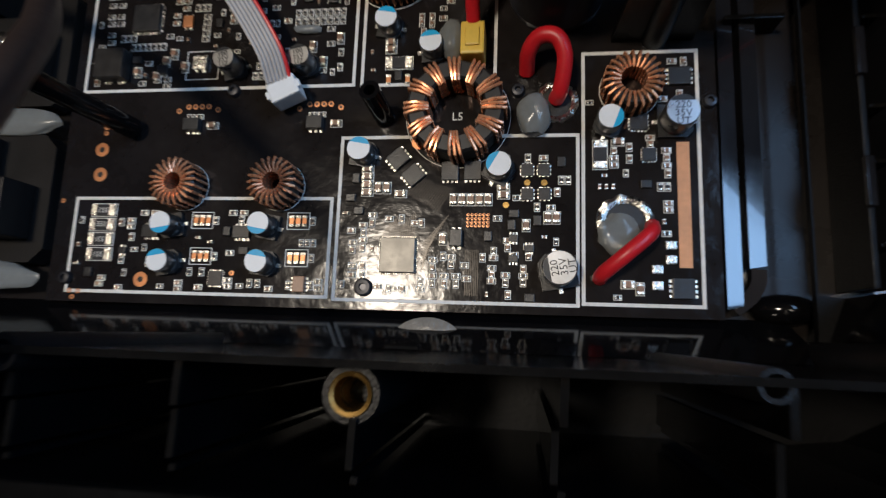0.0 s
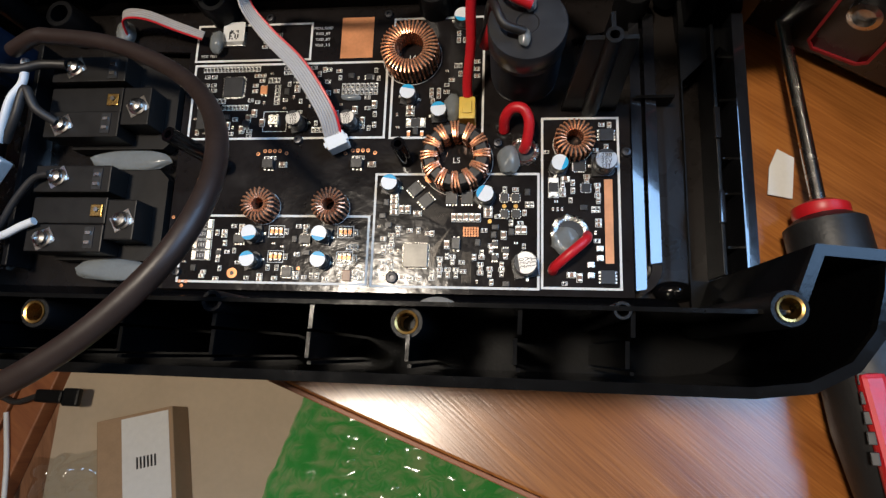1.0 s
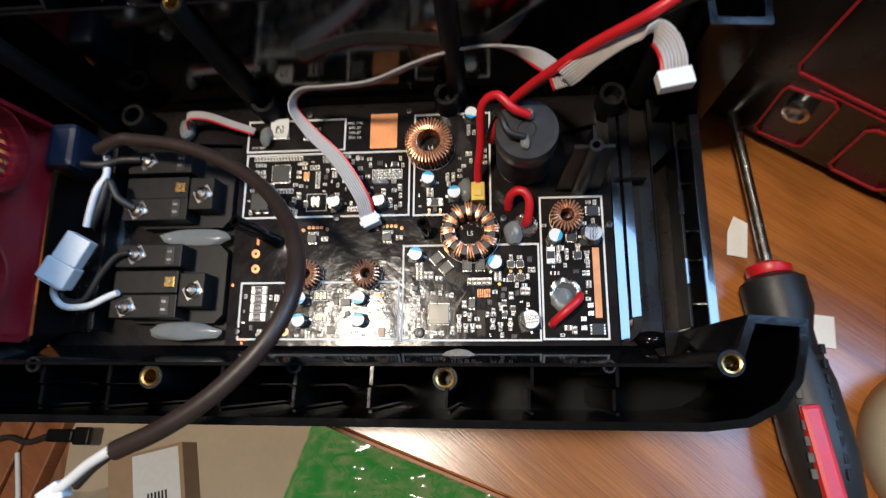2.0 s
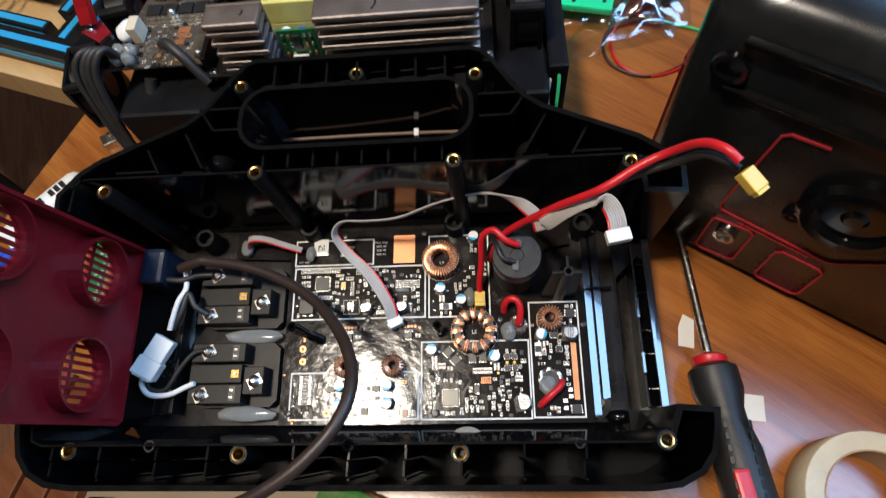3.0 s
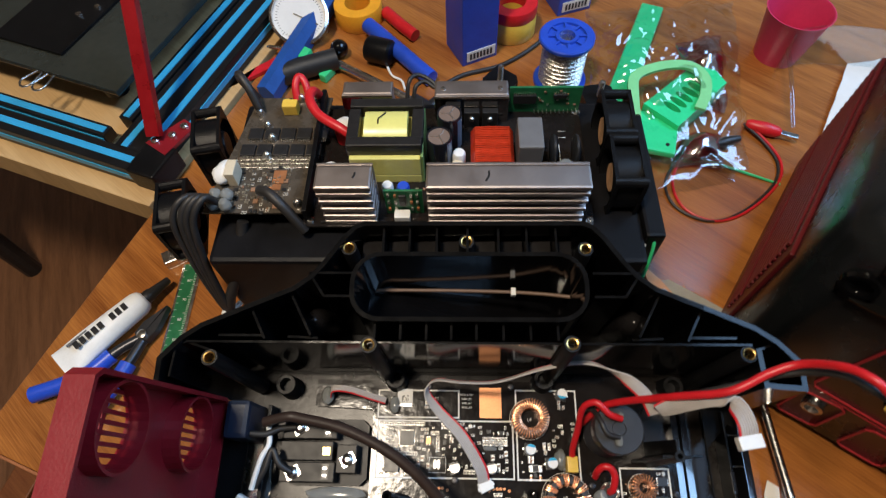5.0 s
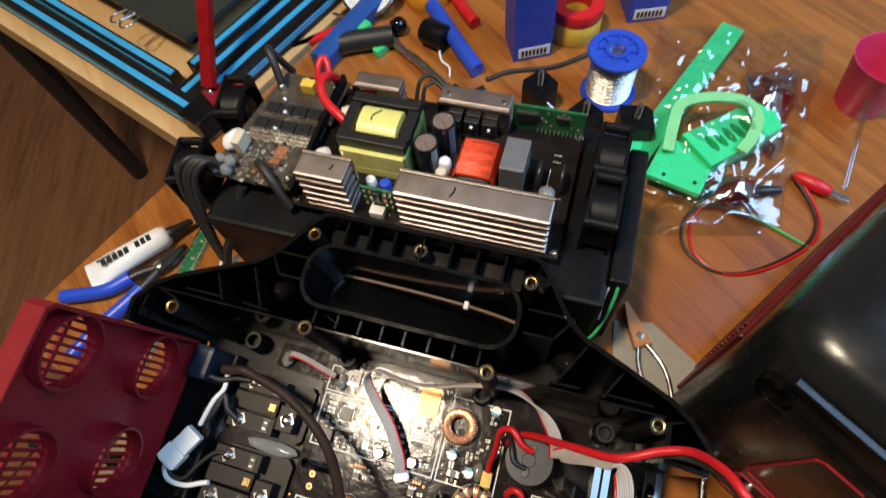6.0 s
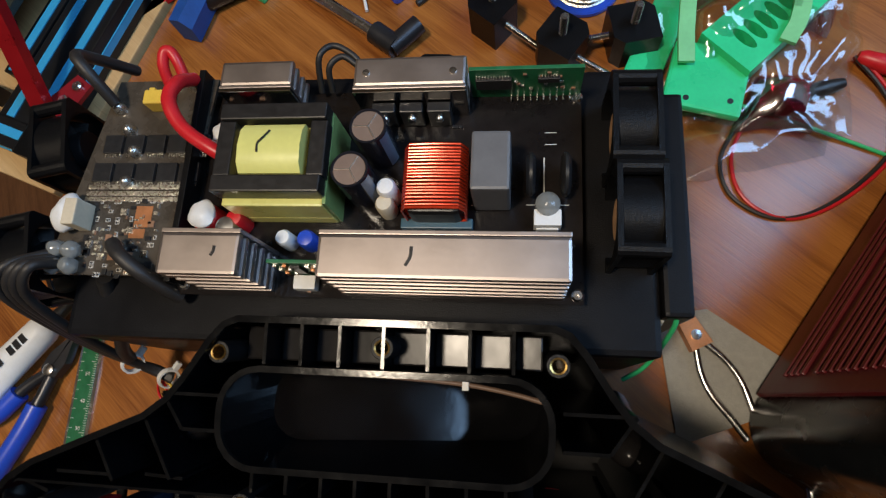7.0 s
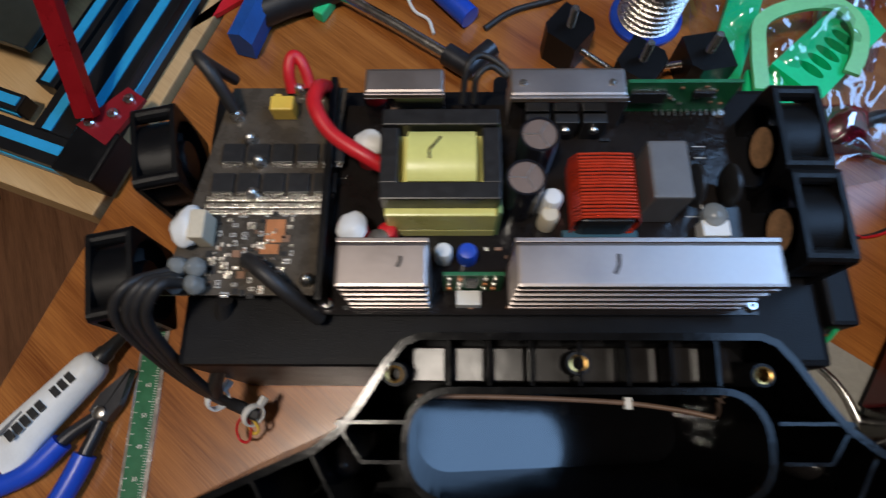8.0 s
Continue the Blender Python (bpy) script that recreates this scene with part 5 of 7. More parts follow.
# blue cloth-like film and bright plate under the wires at the open side
bm = bmesh.new()
prism(bm, [(-0.088, 0.004), (-0.079, 0.004), (-0.066, 0.05), (-0.07, 0.098), (-0.09, 0.1)], -0.005, -0.003)
part("inner_ledge", bm, M_STEEL, case, "bright metal strip on the floor of the case")
bm = bmesh.new()
box(bm, -0.0705, -0.068, 0.004, 0.1, -0.005, 0.008, 0.0005)
part("channel_fin", bm, M_CASE_MATT, case)
bm = bmesh.new()
box(bm, -0.088, -0.074, 0.078, 0.1, -0.005, 0.03, 0.003)
part("switch_box", bm, mat("navy_nylon", (0.008, 0.016, 0.035), 0.4, var=0.2, scale=80), case, "dark blue switch body")

# ---------------- inverter: everything on its board ----------------
Z0 = 0.1


def stand(name, bm, material, m, label="", smooth=False):
    o = part(name, bm, material, inverter, label, smooth)
    o.matrix_basis = m
    return o


for x, y, l in ((0.0625, 0.1985, 0.0055), (-0.0115, 0.1995, 0.003)):
    bm = bmesh.new()
    sweep(bm, smooth_path([(x, y - l * 0.6, 0.1361), (x + l * 0.3, y, 0.1361), (x + l * 0.35, y + l * 0.7, 0.1361)], 4), [(-0.0006, -0.0001), (0.0006, -0.0001), (0.0006, 0.0001), (-0.0006, 0.0001)])
    o = part("pen_mark", bm, M_CHIP, inverter, "dark pen mark on the heatsink")
heatsink(0.0315, 0.0795, 0.2745, 0.2895, Z0, 0.121, 4, 1)
heatsink(-0.029, 0.004, 0.2765, 0.2895, Z0, 0.121, 4, 1)
for x0, x1, y in ((0.0315, 0.0795, 0.2735), (-0.029, 0.004, 0.2755)):
    bm = bmesh.new()
    box(bm, x0, x1, y - 0.0008, y + 0.0008, Z0, 0.121, 0.0003)
    stand("mirror_plate", bm, mat("polished_plate", (0.5, 0.47, 0.44), 0.12, 1.0, var=0.08, scale=40), Matrix(), "polished metal plate")
for x in (0.0435, 0.0555, 0.0675):
    bm = bmesh.new()
    box(bm, x - 0.005, x + 0.005, 0.2675, 0.2722, Z0, 0.1135, 0.0005)
    o = stand("transistor", bm, M_CHIP, Matrix(), "black power transistor")
    bm = bmesh.new()
    lathe(bm, [(0.002, 0), (0.002, 0.0012), (0.0014, 0.002), (0, 0.002)], 14, pose(x, 0.2675, 0.1085, 90, 0, 0))
    part("screw", bm, M_STEEL, o, "bright screw head", smooth=True)
for x in (0.037, 0.074):
    bm = bmesh.new()
    lathe(bm, [(0.0016, 0), (0.0015, 0.0006), (0, 0.0007)], 14, pose(x, 0.282, 0.121))
    stand("screw", bm, M_STEEL, Matrix(), "bright screw head", True)

# transformer
bm = bmesh.new()
box(bm, -0.0185, 0.0245, 0.222, 0.2625, Z0, 0.107, 0.0006)
tr = stand("transformer", bm, M_TAPE_Y, Matrix(), "transformer wound in yellow tape with a black core")
bm = bmesh.new()
box(bm, -0.0185, 0.0245, 0.222, 0.2625, 0.107, 0.1225, 0.0008)
part("side_tape", bm, M_TAPE_Y, tr, "pale yellow tape round the sides")
for y in (0.2285, 0.2595):
    bm = bmesh.new()
    box(bm, -0.0195, 0.0255, y - 0.0035, y + 0.0035, 0.1222, 0.1315, 0.0006)
    part("core_bar", bm, M_FERRITE, tr, "black ferrite bar")
for x in (-0.0165, 0.0225):
    bm = bmesh.new()
    box(bm, x - 0.0035, x + 0.0035, 0.2322, 0.2558, 0.1222, 0.13, 0.0006)
    part("core_cheek", bm, M_FERRITE, tr)
bm = bmesh.new()
prof = [(-0.0105, 0.1222), (-0.0105, 0.129), (-0.007, 0.1318), (0.0, 0.1328), (0.007, 0.1318), (0.0105, 0.129), (0.0105, 0.1222)]
lo = [bm.verts.new((-0.0095, 0.2439 + a, z)) for a, z in prof]
hi = [bm.verts.new((0.0165, 0.2439 + a, z)) for a, z in prof]
for i in range(len(prof) - 1):
    bm.faces.new((lo[i], hi[i], hi[i + 1], lo[i + 1]))
bm.faces.new(lo)
bm.faces.new(hi[::-1])
bmesh.ops.recalc_face_normals(bm, faces=bm.faces[:])
part("bobbin", bm, M_TAPE_Y, tr, "yellow taped winding with a dark pen mark", smooth=True)
bm = bmesh.new()
sweep(bm, smooth_path([(0.0032, 0.2505, 0.1322), (0.0005, 0.2465, 0.13295), (-0.001, 0.2445, 0.133), (-0.001, 0.241, 0.1327)], 4), [(-0.0004, -0.0001), (0.0004, -0.0001), (0.0004, 0.0002), (-0.0004, 0.0002)])
part("pen_mark", bm, M_CHIP, tr)
bm = bmesh.new()
box(bm, 0.0246, 0.0262, 0.2225, 0.262, Z0, 0.124, 0.0003)
part("shield", bm, mat("green_tape", (0.2, 0.3, 0.1), 0.35, var=0.1, scale=60), tr, "green-tinted taped side")

# two tall capacitors
M_CAP_TOP = mat("brown_can_top", (0.30, 0.22, 0.18), 0.35, 0.5, var=0.06, scale=120)
M_SLEEVE = mat("black_shrink_sleeve", (0.012, 0.012, 0.016), 0.18, var=0.2, scale=100)
M_STRIPE = mat("grey_blue_stripe", (0.12, 0.15, 0.2), 0.3, var=0.05, scale=100)
for x, y in ((0.0415, 0.2545), (0.0355, 0.236)):
    r = 0.0078
    bm = bmesh.new()
    lathe(bm, [(r, 0), (r, 0.0262), (r * 0.97, 0.027), (r * 0.86, 0.027), (r * 0.84, 0.0266)], 32, cap=False)
    o = stand("capacitor", bm, M_SLEEVE, pose(x, y, Z0), "tall black sleeved capacitor", True)
    bm = bmesh.new()
    lathe(bm, [(r * 0.86, 0.0262), (r * 0.86, 0.0266), (0, 0.0267)], 32)
    part("top", bm, M_CAP_TOP, o, "brownish metal can top")
    for a in (60, 180, 300):
        bm = bmesh.new()
        box(bm, 0, r * 0.8, -0.0002, 0.0002, 0.0266, 0.0269, 0, pose(0, 0, 0, 0, 0, a))
        part("vent_score", bm, M_ALU, o)
    bm = bmesh.new()
    arc = [radians(a) for a in range(-50, -5, 9)]
    lo = [bm.verts.new((r * 1.012 * math.cos(a), r * 1.012 * math.sin(a), 0.001)) for a in arc]
    hi = [bm.verts.new((r * 1.012 * math.cos(a), r * 1.012 * math.sin(a), 0.026)) for a in arc]
    for i in range(len(arc) - 1):
        bm.faces.new((lo[i], lo[i + 1], hi[i + 1], hi[i]))
    part("stripe", bm, M_STRIPE, o, "grey polarity stripe", smooth=True)

# flat wound choke
bm = bmesh.new()
box(bm, 0.057, 0.079, 0.2215, 0.25, Z0, 0.117, 0.003)
ch = stand("wound_choke", bm, M_FERRITE, Matrix(), "choke closely wound with orange-red enamelled wire")
bm = bmesh.new()
pts = []
n = 20
for i in range(n):
    y = 0.2225 + 0.0269 * i / (n - 1)
    for x, z in ((0.0555, 0.104), (0.0552, 0.115), (0.0575, 0.1192), (0.068, 0.1197), (0.0785, 0.1192), (0.0808, 0.115), (0.0805, 0.104), (0.068, 0.1015)):
        pts.append(Vector((x, y + (0.0003 if z > 0.11 else 0) + 0.00015 * math.sin(i * 5.1), z)))
sweep(bm, pts, circle(0.00056, 8))
part("winding", bm, M_FILM, ch, "glossy orange-red winding", smooth=True)
bm = bmesh.new()
box(bm, 0.0525, 0.083, 0.219, 0.2235, Z0, 0.1035, 0.0005)
part("foot", bm, mat("blue_grey_base", (0.03, 0.09, 0.13), 0.4, var=0.1, scale=60), ch, "blue-grey plastic foot")
bm = bmesh.new()
box(bm, 0.0832, 0.0985, 0.228, 0.2525, Z0, 0.1255, 0.0012)
stand("film_capacitor", bm, M_GREY_BOX, Matrix(), "grey box-shaped film capacitor")
for x in (0.1065, 0.1205):
    bm = bmesh.new()
    lathe(bm, [(0.0, -0.0018), (0.0075, -0.0018), (0.009, -0.0006), (0.009, 0.0006), (0.0075, 0.0018), (0.0, 0.0018)], 28, pose(x, 0.2405, 0.1095, 0, 90, 0))
    stand("disc_resistor", bm, M_CHIP, Matrix(), "black disc-shaped part", True)
bm = bmesh.new()
box(bm, 0.108, 0.119, 0.2195, 0.2265, Z0, 0.1075, 0.0006)
box(bm, 0.109, 0.118, 0.2188, 0.2196, Z0, 0.104, 0.0002)
wc = stand("plug_socket", bm, M_WHITE, Matrix(), "white three-way socket")
bm = bmesh.new()
lathe(bm, [(0.0052, 0.0), (0.005, 0.004), (0.003, 0.006), (0, 0.0065)], 20, pose(0.1135, 0.2285, 0.1045))
part("glue", bm, M_GLUE, wc, smooth=True)
# upright green boards
bm = bmesh.new()
box(bm, 0.0805, 0.1275, 0.2815, 0.2832, Z0, 0.1215, 0.0002)
gb = stand("daughter_board", bm, M_GREEN_PCB, Matrix(), "upright green circuit board with chips")
for x0, x1, z0, z1 in ((0.083, 0.098, 0.109, 0.116), (0.109, 0.118, 0.1135, 0.1165)):
    bm = bmesh.new()
    box(bm, x0, x1, 0.2797, 0.2815, z0, z1, 0.0002)
    c = part("chip", bm, M_CHIP, gb)
    bm = bmesh.new()
    k = int((x1 - x0) / 0.0012)
    for i in range(k):
        box(bm, x0 + 0.0012 * i + 0.0003, x0 + 0.0012 * i + 0.0008, 0.2805, 0.2815, z1, z1 + 0.0011)
    part("lead_frame", bm, M_SOLDER, c)
rg = random.Random(9)
for i in range(14):
    bm = bmesh.new()
    x, z = rg.uniform(0.099, 0.126), rg.uniform(0.105, 0.1195)
    box(bm, x, x + 0.0016, 0.2808, 0.2815, z, z + 0.0009)
    part("ceramic_capacitor", bm, M_CERAMIC if i % 2 else M_SOLDER, gb)
bm = bmesh.new()
for i in range(11):
    box(bm, 0.0975 + 0.0028 * i, 0.0981 + 0.0028 * i, 0.2785, 0.2815, Z0 + 0.001, Z0 + 0.002)
part("pin_row", bm, M_SOLDER, gb)
bm = bmesh.new()
box(bm, 0.004, 0.0265, 0.1985, 0.2, Z0, 0.1225, 0.0002, pose(0, 0, 0))
gb = stand("daughter_board", bm, M_GREEN_PCB, Matrix(), "small upright green circuit board")
bm = bmesh.new()
box(bm, 0.0125, 0.0165, 0.1972, 0.1985, 0.109, 0.119, 0.0002)
part("chip", bm, M_CHIP, gb)
for i in range(12):
    bm = bmesh.new()
    x, z = (0.0055, 0.0095, 0.019, 0.0225)[i % 4], 0.104 + 0.0065 * (i // 4)
    box(bm, x, x + 0.0015, 0.1976, 0.1985, z, z + 0.0024)
    part("ceramic_capacitor", bm, M_COPPER if i % 3 == 0 else M_SOLDER, gb)
bm = bmesh.new()
box(bm, 0.009, 0.0185, 0.1915, 0.1975, Z0, 0.1055, 0.0006)
part("socket", bm, M_WHITE, gb, "small white socket")
# white-topped round parts in red sleeves
for x, y in ((-0.0325, 0.2215), (-0.0275, 0.2585)):
    bm = bmesh.new()
    lathe(bm, [(0.0062, 0), (0.0062, 0.011), (0.0055, 0.0118)], 24)
    o = stand("capacitor", bm, M_RED_WIRE, pose(x, y, Z0), "red-sleeved part capped with white glue", True)
    blob("glue", 0.0005, 0, 0.0125, 0.0062, 0.006, 0.0036, int(x * 1000), "white glue cap", o, M_WHITE)
for x, y, r, h, m in ((-0.0215, 0.2165, 0.005, 0.013, M_ALU), (-0.0185, 0.2205, 0.004, 0.012, M_RED_WIRE), (0.004, 0.2125, 0.0036, 0.011, M_WHITE), (0.0135, 0.2125, 0.004, 0.01, M_BLUE_PL), (0.0475, 0.2335, 0.0042, 0.0155, M_WHITE), (0.0465, 0.2275, 0.004, 0.012, M_CREAM)):
    bm = bmesh.new()
    lathe(bm, [(r, 0), (r, h - r * 0.5), (r * 0.8, h - r * 0.1), (r * 0.3, h), (0, h)], 20)
    stand("capacitor", bm, m, pose(x, y, Z0), "", True)
for i in range(26):
    bm = bmesh.new()
    x, y = rg.uniform(-0.04, 0.124), rg.choice((0.212, 0.266, 0.2155, 0.191))
    box(bm, x, x + rg.uniform(0.0014, 0.003), y, y + 0.0013, Z0, Z0 + 0.0011)
    stand("ceramic_capacitor", bm, rg.choice((M_CERAMIC, M_SOLDER, M_CHIP)), Matrix())
for x, y in ((0.1255, 0.1925), (0.126, 0.28), (-0.0425, 0.193)):
    bm = bmesh.new()
    lathe(bm, [(0.0026, 0), (0.0026, 0.001), (0.0018, 0.0018), (0.0008, 0.0018), (0, 0.001)], 18, pose(x, y, Z0))
    stand("screw", bm, M_STEEL, Matrix(), "steel fixing screw", True)
silk = bmesh.new()
for x0, x1, y0, y1 in ((0.105, 0.1225, 0.2305, 0.2308), (0.112, 0.1125, 0.2308, 0.252), (0.1125, 0.1175, 0.258, 0.2583), (0.1125, 0.1175, 0.2635, 0.2638)):
    box(silk, x0, x1, y0, y1, Z0, Z0 + 0.0001)
part("silkscreen_lines", silk, M_SILK, inverter)

# switching board beside it
sw = thing("switching_board", Matrix(), "dark switching board with transistor rows and thick leads", "circuit board")
bm = bmesh.new()
prism(bm, [(-0.1085, 0.1955), (-0.0475, 0.1955), (-0.0395, 0.291), (-0.0905, 0.291)], 0.1035, 0.105)
# brown-black mask, its base colour raised for the lamp's tan glare
part("board", bm, mat("brown_black_mask", (0.065, 0.053, 0.04), 0.28, var=0.4, scale=120, bump=0.08, bump_scale=600), sw)
SK = lambda y: -0.1085 + (y - 0.1955) * 0.19
for y in (0.2435, 0.2575):
    for i in range(5):
        bm = bmesh.new()
        x = SK(y) + 0.006 + i * 0.0107
        box(bm, x, x + 0.0092, y - 0.0045, y + 0.0045, 0.105, 0.1068, 0.0003)
        c = part("transistor", bm, M_CHIP, sw, "flat black transistor")
        bm = bmesh.new()
        for k in range(7):
            box(bm, x + 0.0004 + k * 0.0012, x + 0.0011 + k * 0.0012, y - 0.0062, y - 0.0045, 0.105, 0.1055)
        part("lead_frame", bm, M_SOLDER, c)
for y, h in ((0.2365, 0.0012), (0.2335, 0.0008), (0.2308, 0.0006)):
    bm = bmesh.new()
    box(bm, SK(y) + 0.006, SK(y) + 0.058, y - 0.0011, y + 0.0011, 0.105, 0.105 + h, 0.0003)
    part("bus_strip", bm, M_SOLDER, sw, "tinned bus strip")
for i in range(60):
    bm = bmesh.new()
    x, y = rg.uniform(-0.093, -0.058), rg.uniform(0.198, 0.227)
    w, d = rg.choice(((0.0016, 0.0009), (0.0009, 0.0016), (0.0024, 0.0014), (0.003, 0.003)))
    box(bm, x, x + w, y, y + d, 0.105, 0.1058)
    part("component", bm, rg.choice((M_SOLDER, M_CERAMIC, M_CHIP, M_SOLDER)), sw)
for x0, y0, x1, y1, m in ((-0.069, 0.2175, -0.061, 0.2275, M_COPPER), (-0.0705, 0.2125, -0.063, 0.2168, M_COPPER)):
    bm = bmesh.new()
    box(bm, x0, x1, y0, y1, 0.105, 0.1053)
    part("copper_pad", bm, m, sw, "bare copper pad")
for x, y in ((-0.0745, 0.2535), (-0.0755, 0.2385), (-0.074, 0.208), (-0.05, 0.2015), (-0.087, 0.276), (-0.051, 0.288), (-0.0605, 0.289), (-0.0795, 0.2645)):
    bm = bmesh.new()
    lathe(bm, [(0.0032, 0), (0.0029, 0.002), (0.0018, 0.0042), (0.0006, 0.005), (0, 0.005)], 16, pose(x, y, 0.105))
    part("solder_post", bm, M_SOLDER, sw, "bright solder mound", smooth=True)
bm = bmesh.new()
box(bm, -0.0705, -0.0605, 0.2745, 0.2815, 0.105, 0.1135, 0.0008)
box(bm, -0.0695, -0.0665, 0.2815, 0.2835, 0.1065, 0.112, 0.0005)
part("yellow_socket", bm, M_YELLOW, sw, "yellow two-pin socket")
bm = bmesh.new()
box(bm, -0.0455, -0.0425, 0.192, 0.292, 0.0985, 0.112, 0.0005)
part("divider", bm, M_CASE_MATT, sw, "black divider wall")
blob("glue", -0.0985, 0.2225, 0.110, 0.0065, 0.0085, 0.0055, 21, "lump of white glue over a socket", sw, M_WHITE)
bm = bmesh.new()
box(bm, -0.0955, -0.0895, 0.2155, 0.2275, 0.105, 0.1165, 0.0006)
part("socket", bm, M_CREAM, sw, "cream multi-way socket")
for x, y, s in ((-0.1005, 0.206, 22), (-0.0935, 0.2055, 23), (-0.1005, 0.1985, 24), (-0.093, 0.1985, 25)):
    blob("glue", x, y, 0.1095, 0.0042, 0.004, 0.0042, s, "lump of grey-white glue", sw)
wire("red_lead", [(-0.0475, 0.287, 0.112), (-0.0475, 0.2785, 0.123), (-0.0475, 0.268, 0.1265), (-0.0405, 0.2565, 0.1245), (-0.027, 0.2475, 0.1225), (-0.0155, 0.2425, 0.1175), (-0.009, 0.24, 0.112)], 0.0031, M_RED_WIRE, sw, "thick red silicone lead", 8, 14)
wire("red_lead", [(-0.0635, 0.288, 0.106), (-0.0642, 0.294, 0.112), (-0.063, 0.2995, 0.115), (-0.0605, 0.3005, 0.1145), (-0.0575, 0.2965, 0.112), (-0.0555, 0.290, 0.107)], 0.0026, M_RED_WIRE, sw, "bent red lead")
wire("black_lead", [(-0.0865, 0.2765, 0.110), (-0.092, 0.2845, 0.122), (-0.0985, 0.2925, 0.125), (-0.102, 0.3, 0.112), (-0.1, 0.31, 0.085)], 0.0028, M_BLACK_WIRE, sw, "thick black lead")
wire("black_lead", [(-0.0735, 0.2085, 0.110), (-0.066, 0.203, 0.115), (-0.058, 0.1965, 0.112), (-0.0505, 0.191, 0.1035), (-0.046, 0.188, 0.0965)], 0.0032, M_BLACK_WIRE, sw, "thick black lead")
wire("black_lead", [(0.012, 0.283, 0.105), (0.014, 0.292, 0.118), (0.02, 0.298, 0.118), (0.0295, 0.2935, 0.116), (0.034, 0.287, 0.113)], 0.0014, M_BLACK_WIRE, inverter)
wire("black_lead", [(0.017, 0.283, 0.105), (0.018, 0.289, 0.115), (0.024, 0.2935, 0.1165), (0.031, 0.29, 0.114)], 0.0014, M_BLACK_WIRE, inverter)

# cable bundle hanging over the tray's front corner
bundle = thing("cable_bundle", Matrix(), "bundle of black cables tied with white ties", "cables")
for k, (dx, dy, r) in enumerate(((0.004, 0, 0.0022), (0.001, 0.002, 0.0022), (0.008, -0.001, 0.0022), (-0.004, 0.004, 0.002))):
    wire("cable", [(-0.101 + dx * 0.5, 0.2 + dy, 0.11), (-0.1085 + dx, 0.195, 0.121), (-0.116 + dx, 0.185, 0.112), (-0.1155 + dx * 0.7, 0.175, 0.085), (-0.112 + dx * 0.4, 0.166, 0.055), (-0.1085 + dx * 0.2, 0.161, 0.035), (-0.101, 0.157 + dx * 0.2, 0.024), (-0.0925, 0.153 + dx * 0.2, 0.02)], r, M_BLACK_WIRE, bundle)
wire("cable", [(-0.0865, 0.196, 0.095), (-0.094, 0.178, 0.07), (-0.104, 0.167, 0.05), (-0.109, 0.1625, 0.036)], 0.0036, M_BLACK_WIRE, bundle)
for x, y, z in ((-0.1085, 0.1605, 0.034), (-0.0945, 0.1535, 0.0205)):
    bm = bmesh.new()
    lathe(bm, [(0.0058, -0.0018), (0.0062, 0), (0.0058, 0.0018), (0.0048, 0.0018), (0.0048, -0.0018), (0.0058, -0.0018)], 18, pose(x, y, z, 60, 0, 60), cap=False)
    box(bm, 0.0055, 0.0105, -0.0015, 0.0015, -0.0015, 0.0015, 0.0003, pose(x, y, z, 60, 0, 60))
    part("cable_tie", bm, M_WHITE, bundle, "white nylon tie")
wire("red_loop", [(-0.097, 0.156, 0.022), (-0.1045, 0.149, 0.014), (-0.104, 0.142, 0.01), (-0.0985, 0.1405, 0.012), (-0.0955, 0.146, 0.018), (-0.097, 0.152, 0.022)], 0.0007, M_RED_WIRE, bundle)
wire("yellow_loop", [(-0.094, 0.151, 0.02), (-0.092, 0.1465, 0.017), (-0.0945, 0.1445, 0.016), (-0.0965, 0.148, 0.019)], 0.0008, M_YELLOW, bundle)

# ---------------- fans ----------------


